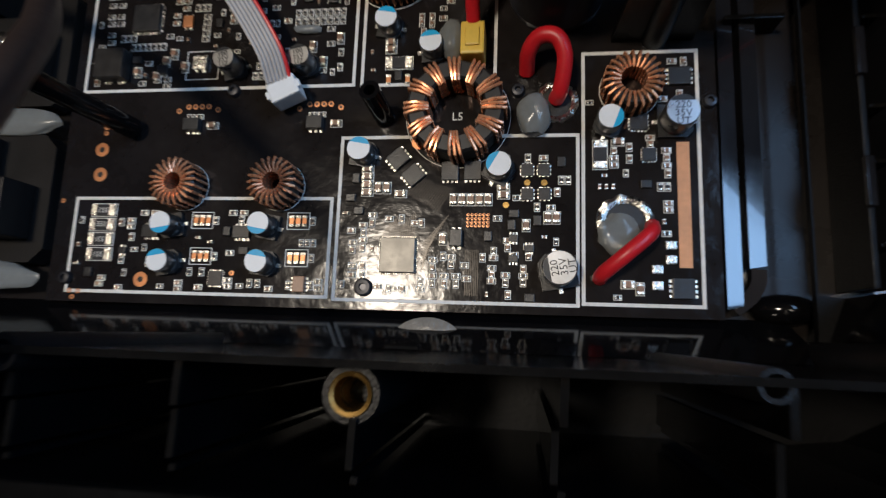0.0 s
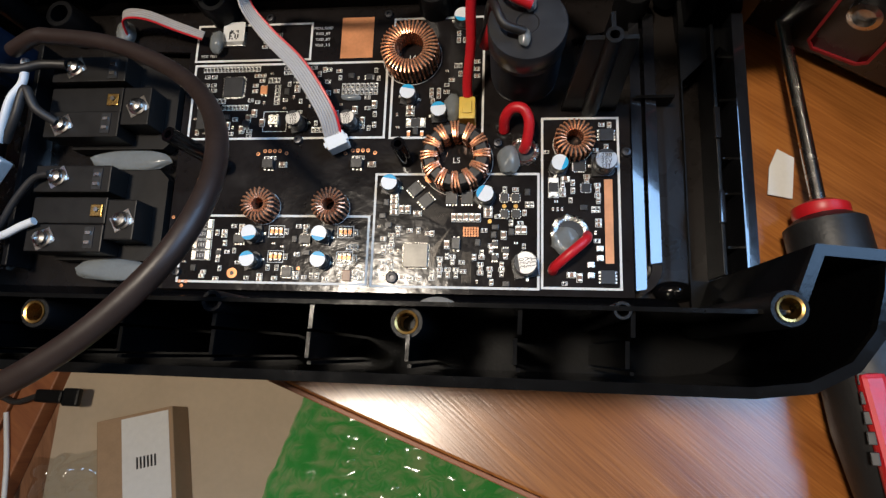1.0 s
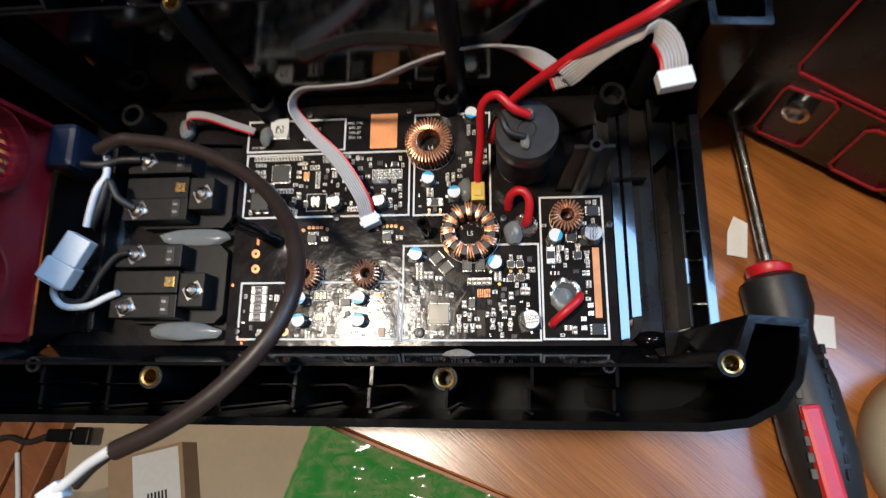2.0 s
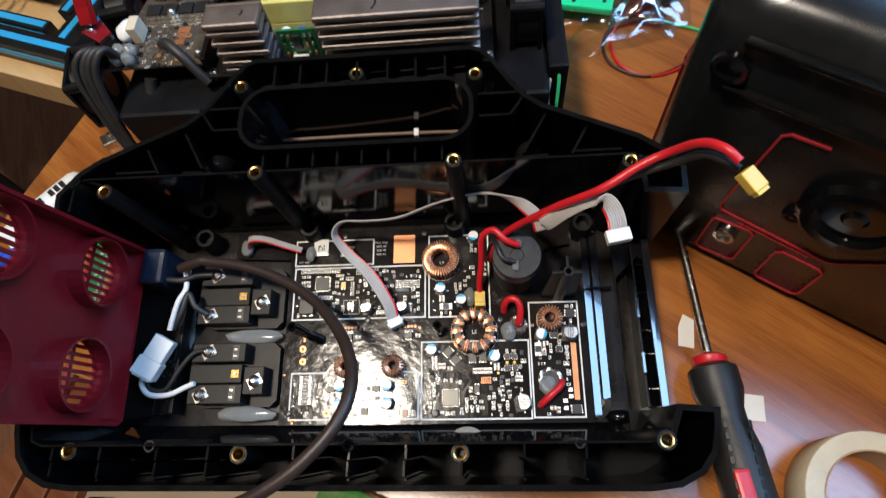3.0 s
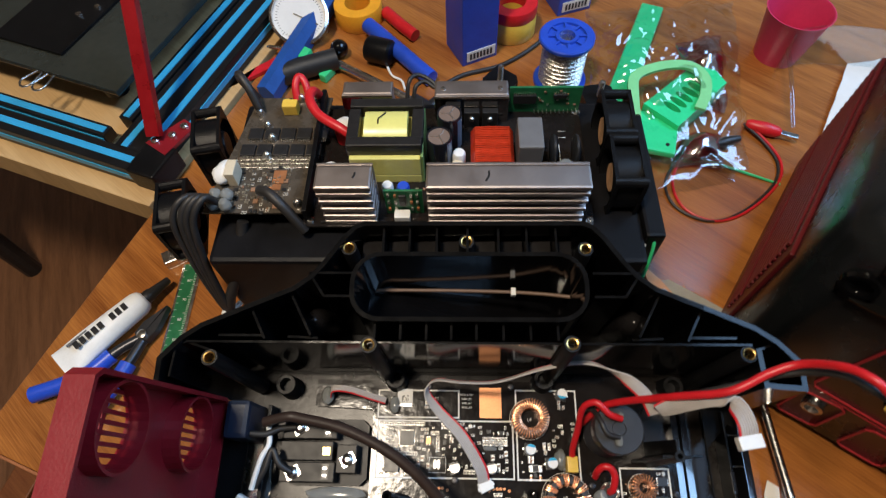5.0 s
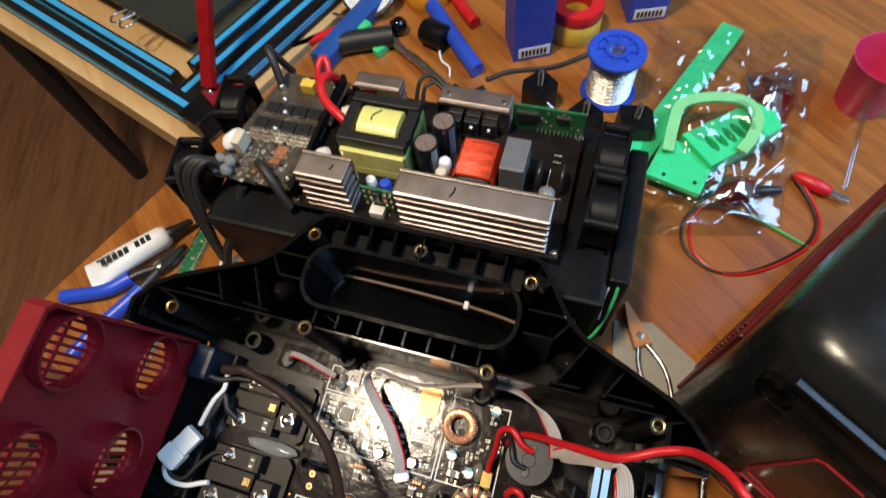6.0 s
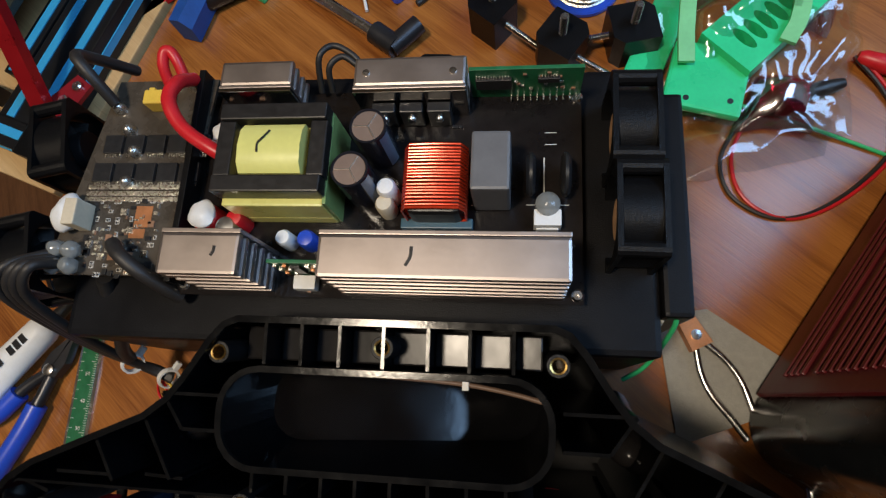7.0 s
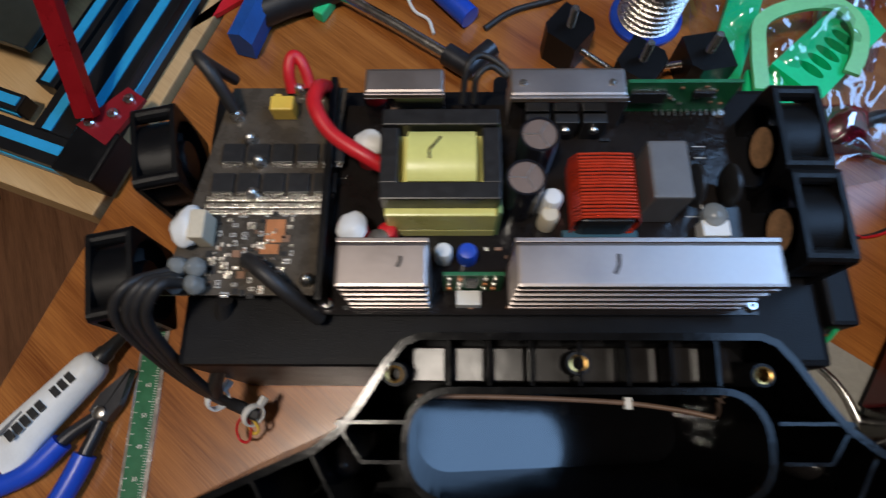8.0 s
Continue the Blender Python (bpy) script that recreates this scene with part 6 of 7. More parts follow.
def fan(m, label_colour, group):
    """A small square fan, its axis along its own x."""
    ob = thing("cooling_fan", m, "small square black cooling fan on edge", "fan", group)
    s, t = 0.0195, 0.0095
    bm = bmesh.new()
    loop = rounded(-s, s, -s, s, 0.003, 3)
    hole_loop = disc_loop(0, 0, s * 0.92, 28)
    for z0, z1 in ((-t, -t + 0.0022), (t - 0.0022, t)):
        plate_with_holes(bm, loop, [hole_loop], z0, z1)
    M = Matrix(((0, 0, 1, 0), (1, 0, 0, 0), (0, 1, 0, 0), (0, 0, 0, 1)))
    bmesh.ops.transform(bm, matrix=M, verts=bm.verts[:])
    part("frame", bm, M_CASE_MATT, ob)
    bm = bmesh.new()
    wall_loop(bm, disc_loop(0, 0, s * 0.97, 28), 0.001, -t, t)
    bmesh.ops.transform(bm, matrix=M, verts=bm.verts[:])
    part("duct", bm, M_CASE_MATT, ob, smooth=True)
    for i, (a, b) in enumerate(((1, 1), (1, -1), (-1, 1), (-1, -1))):
        bm = bmesh.new()
        lathe(bm, [(0.0032, -t + 0.002), (0.0032, t - 0.002)], 12, M @ pose(a * 0.0163, b * 0.0163, 0))
        part("corner_post", bm, M_CASE_MATT, ob)
    bm = bmesh.new()
    lathe(bm, [(0.0095, -t + 0.003), (0.0095, t - 0.002), (0.009, t - 0.001)], 24, M)
    hub = part("hub", bm, M_CASE_MATT, ob, smooth=True)
    bm = bmesh.new()
    lathe(bm, [(0.0088, -t + 0.0028), (0.0088, -t + 0.0026)], 24, M)
    part("hub_label", bm, label_colour, hub, "printed paper label")
    for k in range(7):
        bm = bmesh.new()
        box(bm, -0.0045, 0.0045, 0.009, 0.0172, -0.0004, 0.0004, 0, pose(0, 0, 0, 360 / 7 * k, 0, 0) @ pose(0, 0, 0, 0, 40, 0))
        part("blade", bm, M_CASE_MATT, hub)
    return ob


M_LABEL_O = mat("orange_fan_label", (0.5, 0.28, 0.14), 0.5, var=0.5, scale=90)
fan(pose(0.1472, 0.2615, 0.1025, 0, 0, -1), M_LABEL_O, "fans at the tray's ends")
fan(pose(0.1478, 0.2235, 0.1025, 0, 0, -1), M_LABEL_O, "fans at the tray's ends")
fan(pose(-0.1205, 0.2615, 0.089, 0, 0, 12), M_PAPER, "fans at the tray's ends")
fan(pose(-0.1335, 0.2065, 0.081, 0, 0, 12), M_PAPER, "fans at the tray's ends")
earth = thing("earth_wire", Matrix(), "short green earth wire hanging from the tray", "wire")
wire("wire", [(0.166, 0.189, 0.09), (0.1665, 0.184, 0.082), (0.165, 0.1765, 0.062), (0.1605, 0.1685, 0.045), (0.153, 0.1635, 0.036)], 0.0011, M_GREEN, earth)
wire("white_wire", [(0.1625, 0.189, 0.088), (0.1605, 0.1825, 0.075), (0.161, 0.175, 0.06)], 0.001, M_WHITE, earth)

lead = thing("tagged_lead", D, "thin brown lead with a white tag inside the handle opening", "lead")
wire("wire", [(-0.0072, 0.1652, 0.0372), (0.02, 0.1652, 0.0375), (0.05, 0.1645, 0.039), (0.08, 0.163, 0.041), (0.1, 0.1605, 0.0445), (0.1128, 0.158, 0.0475)], 0.0011, mat("brown_lead", (0.16, 0.10, 0.07), 0.5, var=0.2, scale=150), lead)
bm = bmesh.new()
box(bm, 0.0788, 0.0818, 0.1605, 0.1655, 0.0392, 0.0428, 0.0005)
part("tag", bm, M_WHITE, lead, "white nylon tag")

# ---------------- the closed unit with its front panel ----------------
UNIT = Matrix(((0.823, 0.568, 0, 0.226), (-0.568, 0.823, 0, 0.127), (0, 0, 1, 0), (0, 0, 0, 1)))
unit = thing("power_station", UNIT, "black power station shell with a red-lined front panel", "power station")
bm = bmesh.new()
loop = rounded(-0.018, 0.322, 0.0, 0.23, 0.022, 6)
rows = []
for inset, z in ((0.004, 0.002), (0.0, 0.008), (0.0, 0.165), (0.002, 0.173), (0.006, 0.1805), (0.012, 0.1845), (0.03, 0.188), (0.07, 0.191)):
    rows.append([bm.verts.new((0.152 + (x - 0.152) * (1 - inset / 0.17), 0.115 + (y - 0.115) * (1 - inset / 0.115), z)) for x, y in loop])
for a, b in zip(rows, rows[1:]):
    ring_faces(bm, a, b)
bm.faces.new(rows[0][::-1])
bm.faces.new(rows[-1])
part("shell", bm, mat("textured_black_abs", (0.008, 0.009, 0.010), 0.26, var=0.25, scale=50, bump=0.05, bump_scale=1500), unit, smooth=True)
for z, t in ((0.1425, 0.0022), (0.1685, 0.0028)):
    bm = bmesh.new()
    box(bm, 0.004, 0.31, -0.0035, 0.001, z - t / 2, z + t / 2, 0.0008)
    part("ridge", bm, M_RIM, unit, "raised moulded ridge")
bm = bmesh.new()
lathe(bm, [(0.0085, 0), (0.008, 0.0025), (0.0055, 0.0025), (0.005, -0.001), (0, -0.001)], 22, pose(0.0035, -0.0005, 0.152, 90, 0, 0))
part("screw_recess", bm, M_CASE, unit, smooth=True)


def red_line(pts, w=0.0012):
    bm = bmesh.new()
    sweep(bm, [Vector((x, -0.0004, z)) for x, z in pts], [(-w / 2, -w / 2), (w / 2, -w / 2), (w / 2, w / 2), (-w / 2, w / 2)], up=(0, 1, 0))
    part("red_outline", bm, M_RED_LINE, unit, "thin red printed outline")


red_line([(0.057, 0.13), (0.040, 0.129), (0.037, 0.126), (0.032, 0.060), (0.034, 0.056), (0.092, 0.053), (0.096, 0.055), (0.130, 0.093), (0.130, 0.127), (0.09, 0.13)])
red_line([(0.034, 0.046), (0.053, 0.049), (0.056, 0.046), (0.056, 0.015), (0.053, 0.012), (0.036, 0.010), (0.033, 0.013), (0.033, 0.043), (0.034, 0.046)])
red_line([(0.074, 0.044), (0.094, 0.044), (0.097, 0.041), (0.097, 0.012), (0.094, 0.009), (0.074, 0.009), (0.071, 0.012), (0.071, 0.041), (0.074, 0.044)])
red_line([(0.045, 0.0515), (0.085, 0.05)], 0.0006)
bm = bmesh.new()
lathe(bm, [(0.0062, 0), (0.006, 0.003), (0.004, 0.0035), (0.0036, 0.001), (0, 0.001)], 22, pose(0.0435, 0, 0.0355, 90, 0, 0))
part("jack", bm, M_STEEL, unit, "round metal-rimmed jack", smooth=True)
bm = bmesh.new()
lathe(bm, [(0.0052, 0), (0.005, 0.003), (0.003, 0.0035), (0, 0.003)], 20, pose(0.064, 0, 0.078, 90, 0, 0))
part("button", bm, M_CASE, unit, smooth=True)
bm = bmesh.new()
lathe(bm, [(0.025, 0), (0.025, 0.005), (0.022, 0.008), (0.017, 0.008), (0.016, 0.004), (0.006, 0.004), (0.004, 0.006), (0, 0.006)], 36, pose(0.085, 0, 0.098, 90, 0, 0))
part("dial", bm, M_CASE, unit, "round black dial", smooth=True)
bm = bmesh.new()
box(bm, -0.0205, -0.0178, 0.026, 0.21, 0.008, 0.118, 0.001)
# red plastic again, with the side's shade put into a darker colour
M_GRILLE = mat("deep_red_grille", (0.10, 0.007, 0.009), 0.42, var=0.2, scale=60, bump=0.08, bump_scale=800)
grille = part("side_grille", bm, M_GRILLE, unit, "red grille with long ribs, darkened for the shade on it")
for k in range(14):
    bm = bmesh.new()
    z = 0.03 + 0.0058 * k + (0.006 if k > 3 else 0)
    box(bm, -0.0222, -0.0204, 0.036, 0.2, z, z + 0.0026, 0.0005)
    part("rib", bm, M_GRILLE, grille)

# ---------------- things on the table, round the case ----------------


def ground(x, y, turn=0, z=0.0):
    return pose(x, y, z, 0, 0, turn)


# driver with a rubber grip
sd = thing("screwdriver", ground(0.246, 0.03, 0), "large screwdriver with a black rubber grip and red accents", "screwdriver")
bm = bmesh.new()
lathe(bm, [(0.0026, 0), (0.0026, 0.11), (0.0022, 0.115), (0.0006, 0.118)], 14, pose(0, 0.002, 0.0135, -90, 0, 2))
part("shaft", bm, M_STEEL, sd, "steel shaft", smooth=True)
bm = bmesh.new()
lathe(bm, [(0.008, 0), (0.0095, 0.002), (0.0095, 0.005), (0.006, 0.007)], 24, pose(0, -0.002, 0.0135, -90, 0, 0))
part("collar", bm, M_RED_WIRE, sd, "red plastic collar", smooth=True)
bm = bmesh.new()
lathe(bm, [(0.0095, 0), (0.0135, 0.003), (0.0135, 0.016), (0.0105, 0.026), (0.0105, 0.032), (0.0132, 0.048), (0.0135, 0.075), (0.011, 0.098), (0.006, 0.104)], 28, pose(0.0, -0.001, 0.0135, 90, 0, 5))
grip = part("grip", bm, M_RUBBER, sd, "black ribbed rubber grip", smooth=True)
for k in range(9):
    for s in (-1, 1):
        bm = bmesh.new()
        box(bm, -0.0012, 0.0012, -0.002, 0.002, 0, 0.0012, 0.0003, pose(s * 0.006 + 0.003, -0.036 - 0.006 * k, 0.0255, 0, s * 25, 0))
        part("stud", bm, M_RUBBER, grip)
bm = bmesh.new()
box(bm, -0.0085, -0.0005, -0.1, -0.058, 0.0232, 0.0278, 0.0018, pose(-0.001, 0, 0, 0, 0, 5))
part("red_inlay", bm, M_RED_WIRE, sd, "red plastic inlay")
bm = bmesh.new()
prism(bm, [(-0.012, 0.014), (-0.003, 0.012), (0.0, 0.03), (-0.006, 0.034), (-0.01, 0.026)], 0.001, 0.0016)
part("paper_tag", bm, M_PAPER, sd, "torn white paper tag")
tape = thing("tape_roll", ground(0.311, -0.046), "roll of cream masking tape lying flat", "tape")
bm = bmesh.new()
lathe(bm, [(0.027, 0), (0.036, 0), (0.0365, 0.0006), (0.0365, 0.0234), (0.036, 0.024), (0.0275, 0.024), (0.027, 0.0236), (0.027, 0)], 48, cap=False)
part("tape", bm, M_CREAM, tape, smooth=True)
bm = bmesh.new()
lathe(bm, [(0.0262, 0.0002), (0.027, 0.0002), (0.027, 0.0238), (0.0262, 0.0238), (0.0262, 0.0002)], 48, cap=False)
part("core", bm, M_CARD, tape, "cardboard core", smooth=True)
bm = bmesh.new()
box(bm, -0.0085, 0.0085, -0.0075, 0.0075, 0, 0.0008, 0.0003)
note = part("paper_note", bm, M_PAPER)
note.matrix_world = ground(0.2675, 0.007, -8)
tagged(note, "small white paper note lying on the table", "paper")
bm = bmesh.new()
lathe(bm, [(0.004, 0), (0.0042, 0.0006), (0, 0.0008)], 14)
o = part("glue_spot", bm, M_GLUE)
o.matrix_world = ground(0.267, -0.016)
tagged(o, "dried grey spot of glue on the table", "spot")

# grease tube
tube = thing("grease_tube", ground(-0.2045, 0.162, 50), "white soft plastic tube with dark printed bars", "tube")
bm = bmesh.new()
secs = []
for x, w, h in ((-0.042, 0.0135, 0.0012), (-0.036, 0.0132, 0.002), (-0.02, 0.0122, 0.0075), (0.0, 0.0108, 0.009), (0.022, 0.0095, 0.0095), (0.026, 0.008, 0.008), (0.028, 0.0055, 0.0055)):
    secs.append([bm.verts.new((x, w * math.cos(a * math.pi / 10), 0.0096 + h * math.sin(a * math.pi / 10))) for a in range(20)])
for a, b in zip(secs, secs[1:]):
    ring_faces(bm, a, b)
bm.faces.new(secs[0][::-1])
bm.faces.new(secs[-1])
bmesh.ops.recalc_face_normals(bm, faces=bm.faces[:])
part("body", bm, M_WHITE, tube, smooth=True)
bm = bmesh.new()
lathe(bm, [(0.0052, 0), (0.005, 0.005), (0.0042, 0.006), (0.0028, 0.02), (0.002, 0.021)], 18, pose(0.028, 0, 0.0096, 0, 90, 0))
part("cap", bm, M_CHIP, tube, "black nozzle cap", smooth=True)
for k in range(9):
    if k == 5:
        continue
    bm = bmesh.new()
    box(bm, -0.026 + 0.0048 * k, -0.0225 + 0.0048 * k, -0.0038, 0.0022, 0.0183, 0.0193, 0.0002)
    part("printed_bar", bm, M_CHIP, tube, "dark printed bar")
bm = bmesh.new()
box(bm, -0.03, -0.014, 0.0048, 0.0062, 0.0155, 0.0168)
part("printed_bar", bm, M_GREY_BOX, tube, "small grey printed line")

# steel-edged green rule
rule = thing("ruler", ground(-0.1612, 0.155, 91), "green printed ruler with pale steel edges", "ruler")
bm = bmesh.new()
box(bm, -0.08, 0.062, -0.0075, 0.0075, 0, 0.0012)
part("blade", bm, M_STEEL, rule, "steel blade")
bm = bmesh.new()
box(bm, -0.08, 0.062, -0.0052, 0.0058, 0.0012, 0.0015)
part("green_scale", bm, M_GREEN_PCB, rule, "green printed scale")
bm = bmesh.new()
for k in range(100):
    x = -0.078 + 0.0014 * k
    box(bm, x, x + 0.00025, -0.0052, -0.0052 + (0.0035 if k % 10 == 0 else 0.0018), 0.0015, 0.0016)
    if k % 4 == 0:
        box(bm, x, x + 0.00025, 0.0036, 0.0058, 0.0015, 0.0016)
part("graduations", bm, M_SILK, rule, "fine white graduations")["kind"] = "stuff"
for k in range(8):
    lettering("print", str(10 * (k + 1)), 0.0032, pose(-0.066 + 0.0162 * k, -0.0003, 0.0016, 0, 0, -90), M_SILK, rule)
cal = thing("metal_block", ground(-0.176, 0.222, 30), "small grey metal clamp block beside the ruler", "clamp")
bm = bmesh.new()
box(bm, -0.009, 0.009, -0.006, 0.006, 0, 0.009, 0.0012)
lathe(bm, [(0.003, 0.009), (0.003, 0.012), (0.0018, 0.013), (0, 0.013)], 14)
part("body", bm, M_STEEL, cal)

# blue-handled side cutters
cut = thing("side_cutters", ground(-0.181, 0.155, 0), "steel side cutters with glossy blue handles", "pliers")
for s, label in ((1, ""), (-1, "")):
    bm = bmesh.new()
    prism(bm, [(0.0, -0.004), (s * 0.006, -0.002), (s * 0.0065, 0.008), (s * 0.0005, 0.026)][::s], 0.003, 0.009)
    part("jaw", bm, M_DARK, cut, "dark steel jaw").matrix_basis = pose(0, 0, 0, 0, 0, -28)
bm = bmesh.new()
lathe(bm, [(0.0035, 0), (0.0035, 0.0105), (0.0025, 0.011), (0, 0.011)], 16)
part("pivot", bm, M_STEEL, cut, smooth=True)
for pts in ([(-0.003, -0.002, 0.006), (-0.016, -0.012, 0.0065), (-0.03, -0.028, 0.007), (-0.045, -0.036, 0.0065), (-0.066, -0.044, 0.006)], [(0.0, -0.004, 0.006), (-0.004, -0.018, 0.0065), (-0.01, -0.036, 0.007), (-0.022, -0.062, 0.007), (-0.03, -0.085, 0.0065)]):
    bm = bmesh.new()
    p = smooth_path(pts, 5)
    sweep(bm, p[:8], circle(0.0036, 10))
    part("tang", bm, M_DARK, cut, smooth=True)
    bm = bmesh.new()
    sweep(bm, p[6:], circle(0.0058, 12))
    part("handle", bm, M_BLUE_PL, cut, "glossy blue handle", smooth=True)

# long-nosed pliers behind the tray, on a grey cloth
cloth = bmesh.new()
prism(cloth, [(0.178, 0.2), (0.186, 0.132), (0.232, 0.15), (0.244, 0.178), (0.205, 0.205)], 0.0002, 0.0016)
o = part("cloth", cloth, mat("grey_cloth", (0.3, 0.29, 0.26), 0.9, var=0.12, scale=300, bump=0.3, bump_scale=900))
tagged(o, "flat grey cloth lying on the table", "cloth")
pl = thing("pliers", ground(0.1975, 0.187, 28, 0.0016), "bare steel pliers with slim curved handles", "pliers")
bm = bmesh.new()
prism(bm, [(-0.006, -0.004), (0.006, -0.004), (0.0048, 0.012), (0.001, 0.03), (-0.001, 0.03), (-0.0048, 0.012)], 0.001, 0.008)
part("head", bm, M_COPPER, pl, "brownish steel head")
bm = bmesh.new()
lathe(bm, [(0.0028, 0.008), (0.0028, 0.009), (0, 0.0092)], 14, pose(0, 0.003, 0))
part("rivet", bm, M_STEEL, pl)
for s in (-1, 1):
    wire("handle", [(s * 0.003, -0.003, 0.005), (s * 0.0075, -0.016, 0.0045), (s * 0.0085, -0.028, 0.0045), (s * 0.006, -0.042, 0.0045), (s * 0.0045, -0.054, 0.0045)], 0.0019, M_STEEL, pl, "polished steel handle")

# clip lead with its loop
clip = thing("clip_lead", Matrix(), "red and black clip lead looped on the table", "test lead")
bm = bmesh.new()
lathe(bm, [(0.0028, 0), (0.0045, 0.003), (0.0058, 0.016), (0.005, 0.026), (0.0028, 0.029)], 18, pose(0.298, 0.357, 0.0062, 0, 90, -24))
part("clip_cover", bm, M_RED_WIRE, clip, "red rubber clip cover", smooth=True)
bm = bmesh.new()
box(bm, 0.028, 0.043, -0.0025, 0.0025, -0.002, 0.002, 0.0006, pose(0.298, 0.357, 0.0062, 0, 0, -24))
part("clip_jaw", bm, M_STEEL, clip, "steel jaw")
bm = bmesh.new()
lathe(bm, [(0.0022, 0), (0.0042, 0.003), (0.005, 0.018), (0.003, 0.03)], 16, pose(0.2595, 0.3305, 0.006, 0, 90, 18))
part("clip_cover", bm, M_CHIP, clip, "black rubber clip cover", smooth=True)
for m, dx, name in ((M_RED_WIRE, 0.0, "red_wire"), (M_BLACK_WIRE, -0.003, "black_wire")):
    wire(name, [(0.299 + dx, 0.357, 0.006), (0.312 + dx, 0.339, 0.003), (0.319 + dx, 0.318, 0.0015), (0.312 + dx, 0.297, 0.0015), (0.29 + dx, 0.275, 0.0015), (0.266 + dx, 0.2605, 0.0015), (0.245 + dx, 0.2585, 0.0015), (0.228 + dx * 2, 0.272, 0.0015), (0.2245 + dx * 2, 0.295, 0.0015), (0.234 + dx, 0.318, 0.003), (0.243 + dx, 0.331, 0.005)], 0.0012, m, clip, "", 6, 8)
gw = thing("green_wire", Matrix(), "thin bright green wire lying across the table", "wire")
wire("wire", [(0.178, 0.335, 0.004), (0.21, 0.332, 0.0065), (0.245, 0.322, 0.0045), (0.28, 0.308, 0.0025), (0.312, 0.294, 0.0012)], 0.0011, M_GREEN, gw, "", 6, 8)
# clear bag with green printed parts


def film(name, c0, c1, c2, c3, h, seed, material, parent, label, nx=36, ny=36):
    """A crumpled sheet of clear film."""
    bm = bmesh.new()
    g = [[None] * (ny + 1) for _ in range(nx + 1)]
    for i in range(nx + 1):
        for j in range(ny + 1):
            a, b = i / nx, j / ny
            x, y = [(c0[k] * (1 - a) + c1[k] * a) * (1 - b) + (c3[k] * (1 - a) + c2[k] * a) * b for k in (0, 1)]
            w = math.sin(math.pi * min(a, 1 - a) * 0.999 * 2 / 2) ** 0.6 * math.sin(math.pi * min(b, 1 - b)) ** 0.6
            p = Vector((x * 26 + seed, y * 26, 0))
            k = abs(noise.noise(p)) * 1.2 + 0.4 * abs(noise.noise(p * 2.7)) + 0.1 * abs(noise.noise(p * 5))
            ex = 0.006 * noise.noise(Vector((y * 40, seed, 1)))
            g[i][j] = bm.verts.new((x + ex, y + 0.006 * noise.noise(Vector((x * 40, seed, 5))), 0.003 + h * (0.55 * w + 0.5 * k * (0.3 + w))))
    for i in range(nx):
        for j in range(ny):
            bm.faces.new((g[i][j], g[i + 1][j], g[i + 1][j + 1], g[i][j + 1]))
    return part(name, bm, material, parent, label, smooth=True)


BAG = pose(0.23, 0.40, 0)
bag = thing("plastic_bag", BAG, "crumpled clear plastic bag over green printed parts", "bag")
film("film", (-0.070, -0.085), (0.058, -0.095), (0.098, 0.127), (-0.052, 0.115), 0.03, 3, M_GLASS, bag, "crinkled clear film", 60, 80)
film("film", (-0.045, -0.125), (0.045, -0.105), (0.05, -0.072), (-0.03, -0.08), 0.012, 9, M_GLASS, bag, "torn grey flap of film", 18, 12)
film("pink_film", (0.02, -0.01), (0.055, -0.03), (0.075, 0.075), (0.03, 0.065), 0.022, 5, M_PINK, bag, "pink film inside the bag", 18, 22)
film("pink_film", (-0.005, -0.09), (0.04, -0.088), (0.045, -0.05), (0.012, -0.055), 0.014, 6, M_PINK, bag, "pink film inside the bag", 14, 10)
PARTS = thing("printed_parts", BAG, "bright green printed plastic parts inside the bag", "plastic parts")
M_GREEN_T = mat("translucent_green", (0.04, 0.66, 0.27), 0.3, var=0.1, scale=60, spec=0.6)
bm = bmesh.new()
box(bm, -0.098, 0.098, -0.011, 0.011, 0.004, 0.012, 0.002, pose(-0.025, 0.022, 0, 0, 0, 67.8))
part("long_arm", bm, M_GREEN_T, PARTS)
bm = bmesh.new()
box(bm, -0.022, 0.022, -0.0215, 0.0215, 0.0125, 0.019, 0.002, pose(-0.021, -0.062, 0, 0, 0, -15))
plate = part("end_plate", bm, M_GREEN_T, PARTS)
for x, y in ((-0.034, -0.075), (-0.006, -0.052), (-0.010, -0.078), (-0.03, -0.048)):
    bm = bmesh.new()
    lathe(bm, [(0.0017, 0.0188), (0.0017, 0.0193), (0, 0.0193)], 14, pose(x, y, 0))
    part("hole", bm, M_CHIP, plate, "dark drilled hole")
BORED = pose(0.0127, -0.0265, 0, 0, 0, 43)
bm = bmesh.new()
holes = [[(-0.02 + 0.0085 * k + 0.0034 * math.cos(a), 0.0085 * math.sin(a) - 0.001) for a in [radians(v) for v in range(0, 360, 20)]] for k in range(6)]
plate_with_holes(bm, [(-0.034, -0.018), (0.038, -0.016), (0.044, 0.0), (0.036, 0.017), (-0.034, 0.018)], holes, 0.0085, 0.0245)
bmesh.ops.transform(bm, matrix=BORED, verts=bm.verts[:])
bored = part("bored_bar", bm, M_GREEN_T, PARTS, "green bar with a row of bores")
# bottom of the bores: the same green, with their shade painted in
bm = bmesh.new()
box(bm, -0.034, 0.036, -0.017, 0.017, 0.004, 0.0084, 0.001, BORED)
part("bar_bottom", bm, mat("shaded_green_plastic", (0.015, 0.25, 0.10), 0.4, var=0.1, scale=60), bored)
bm = bmesh.new()
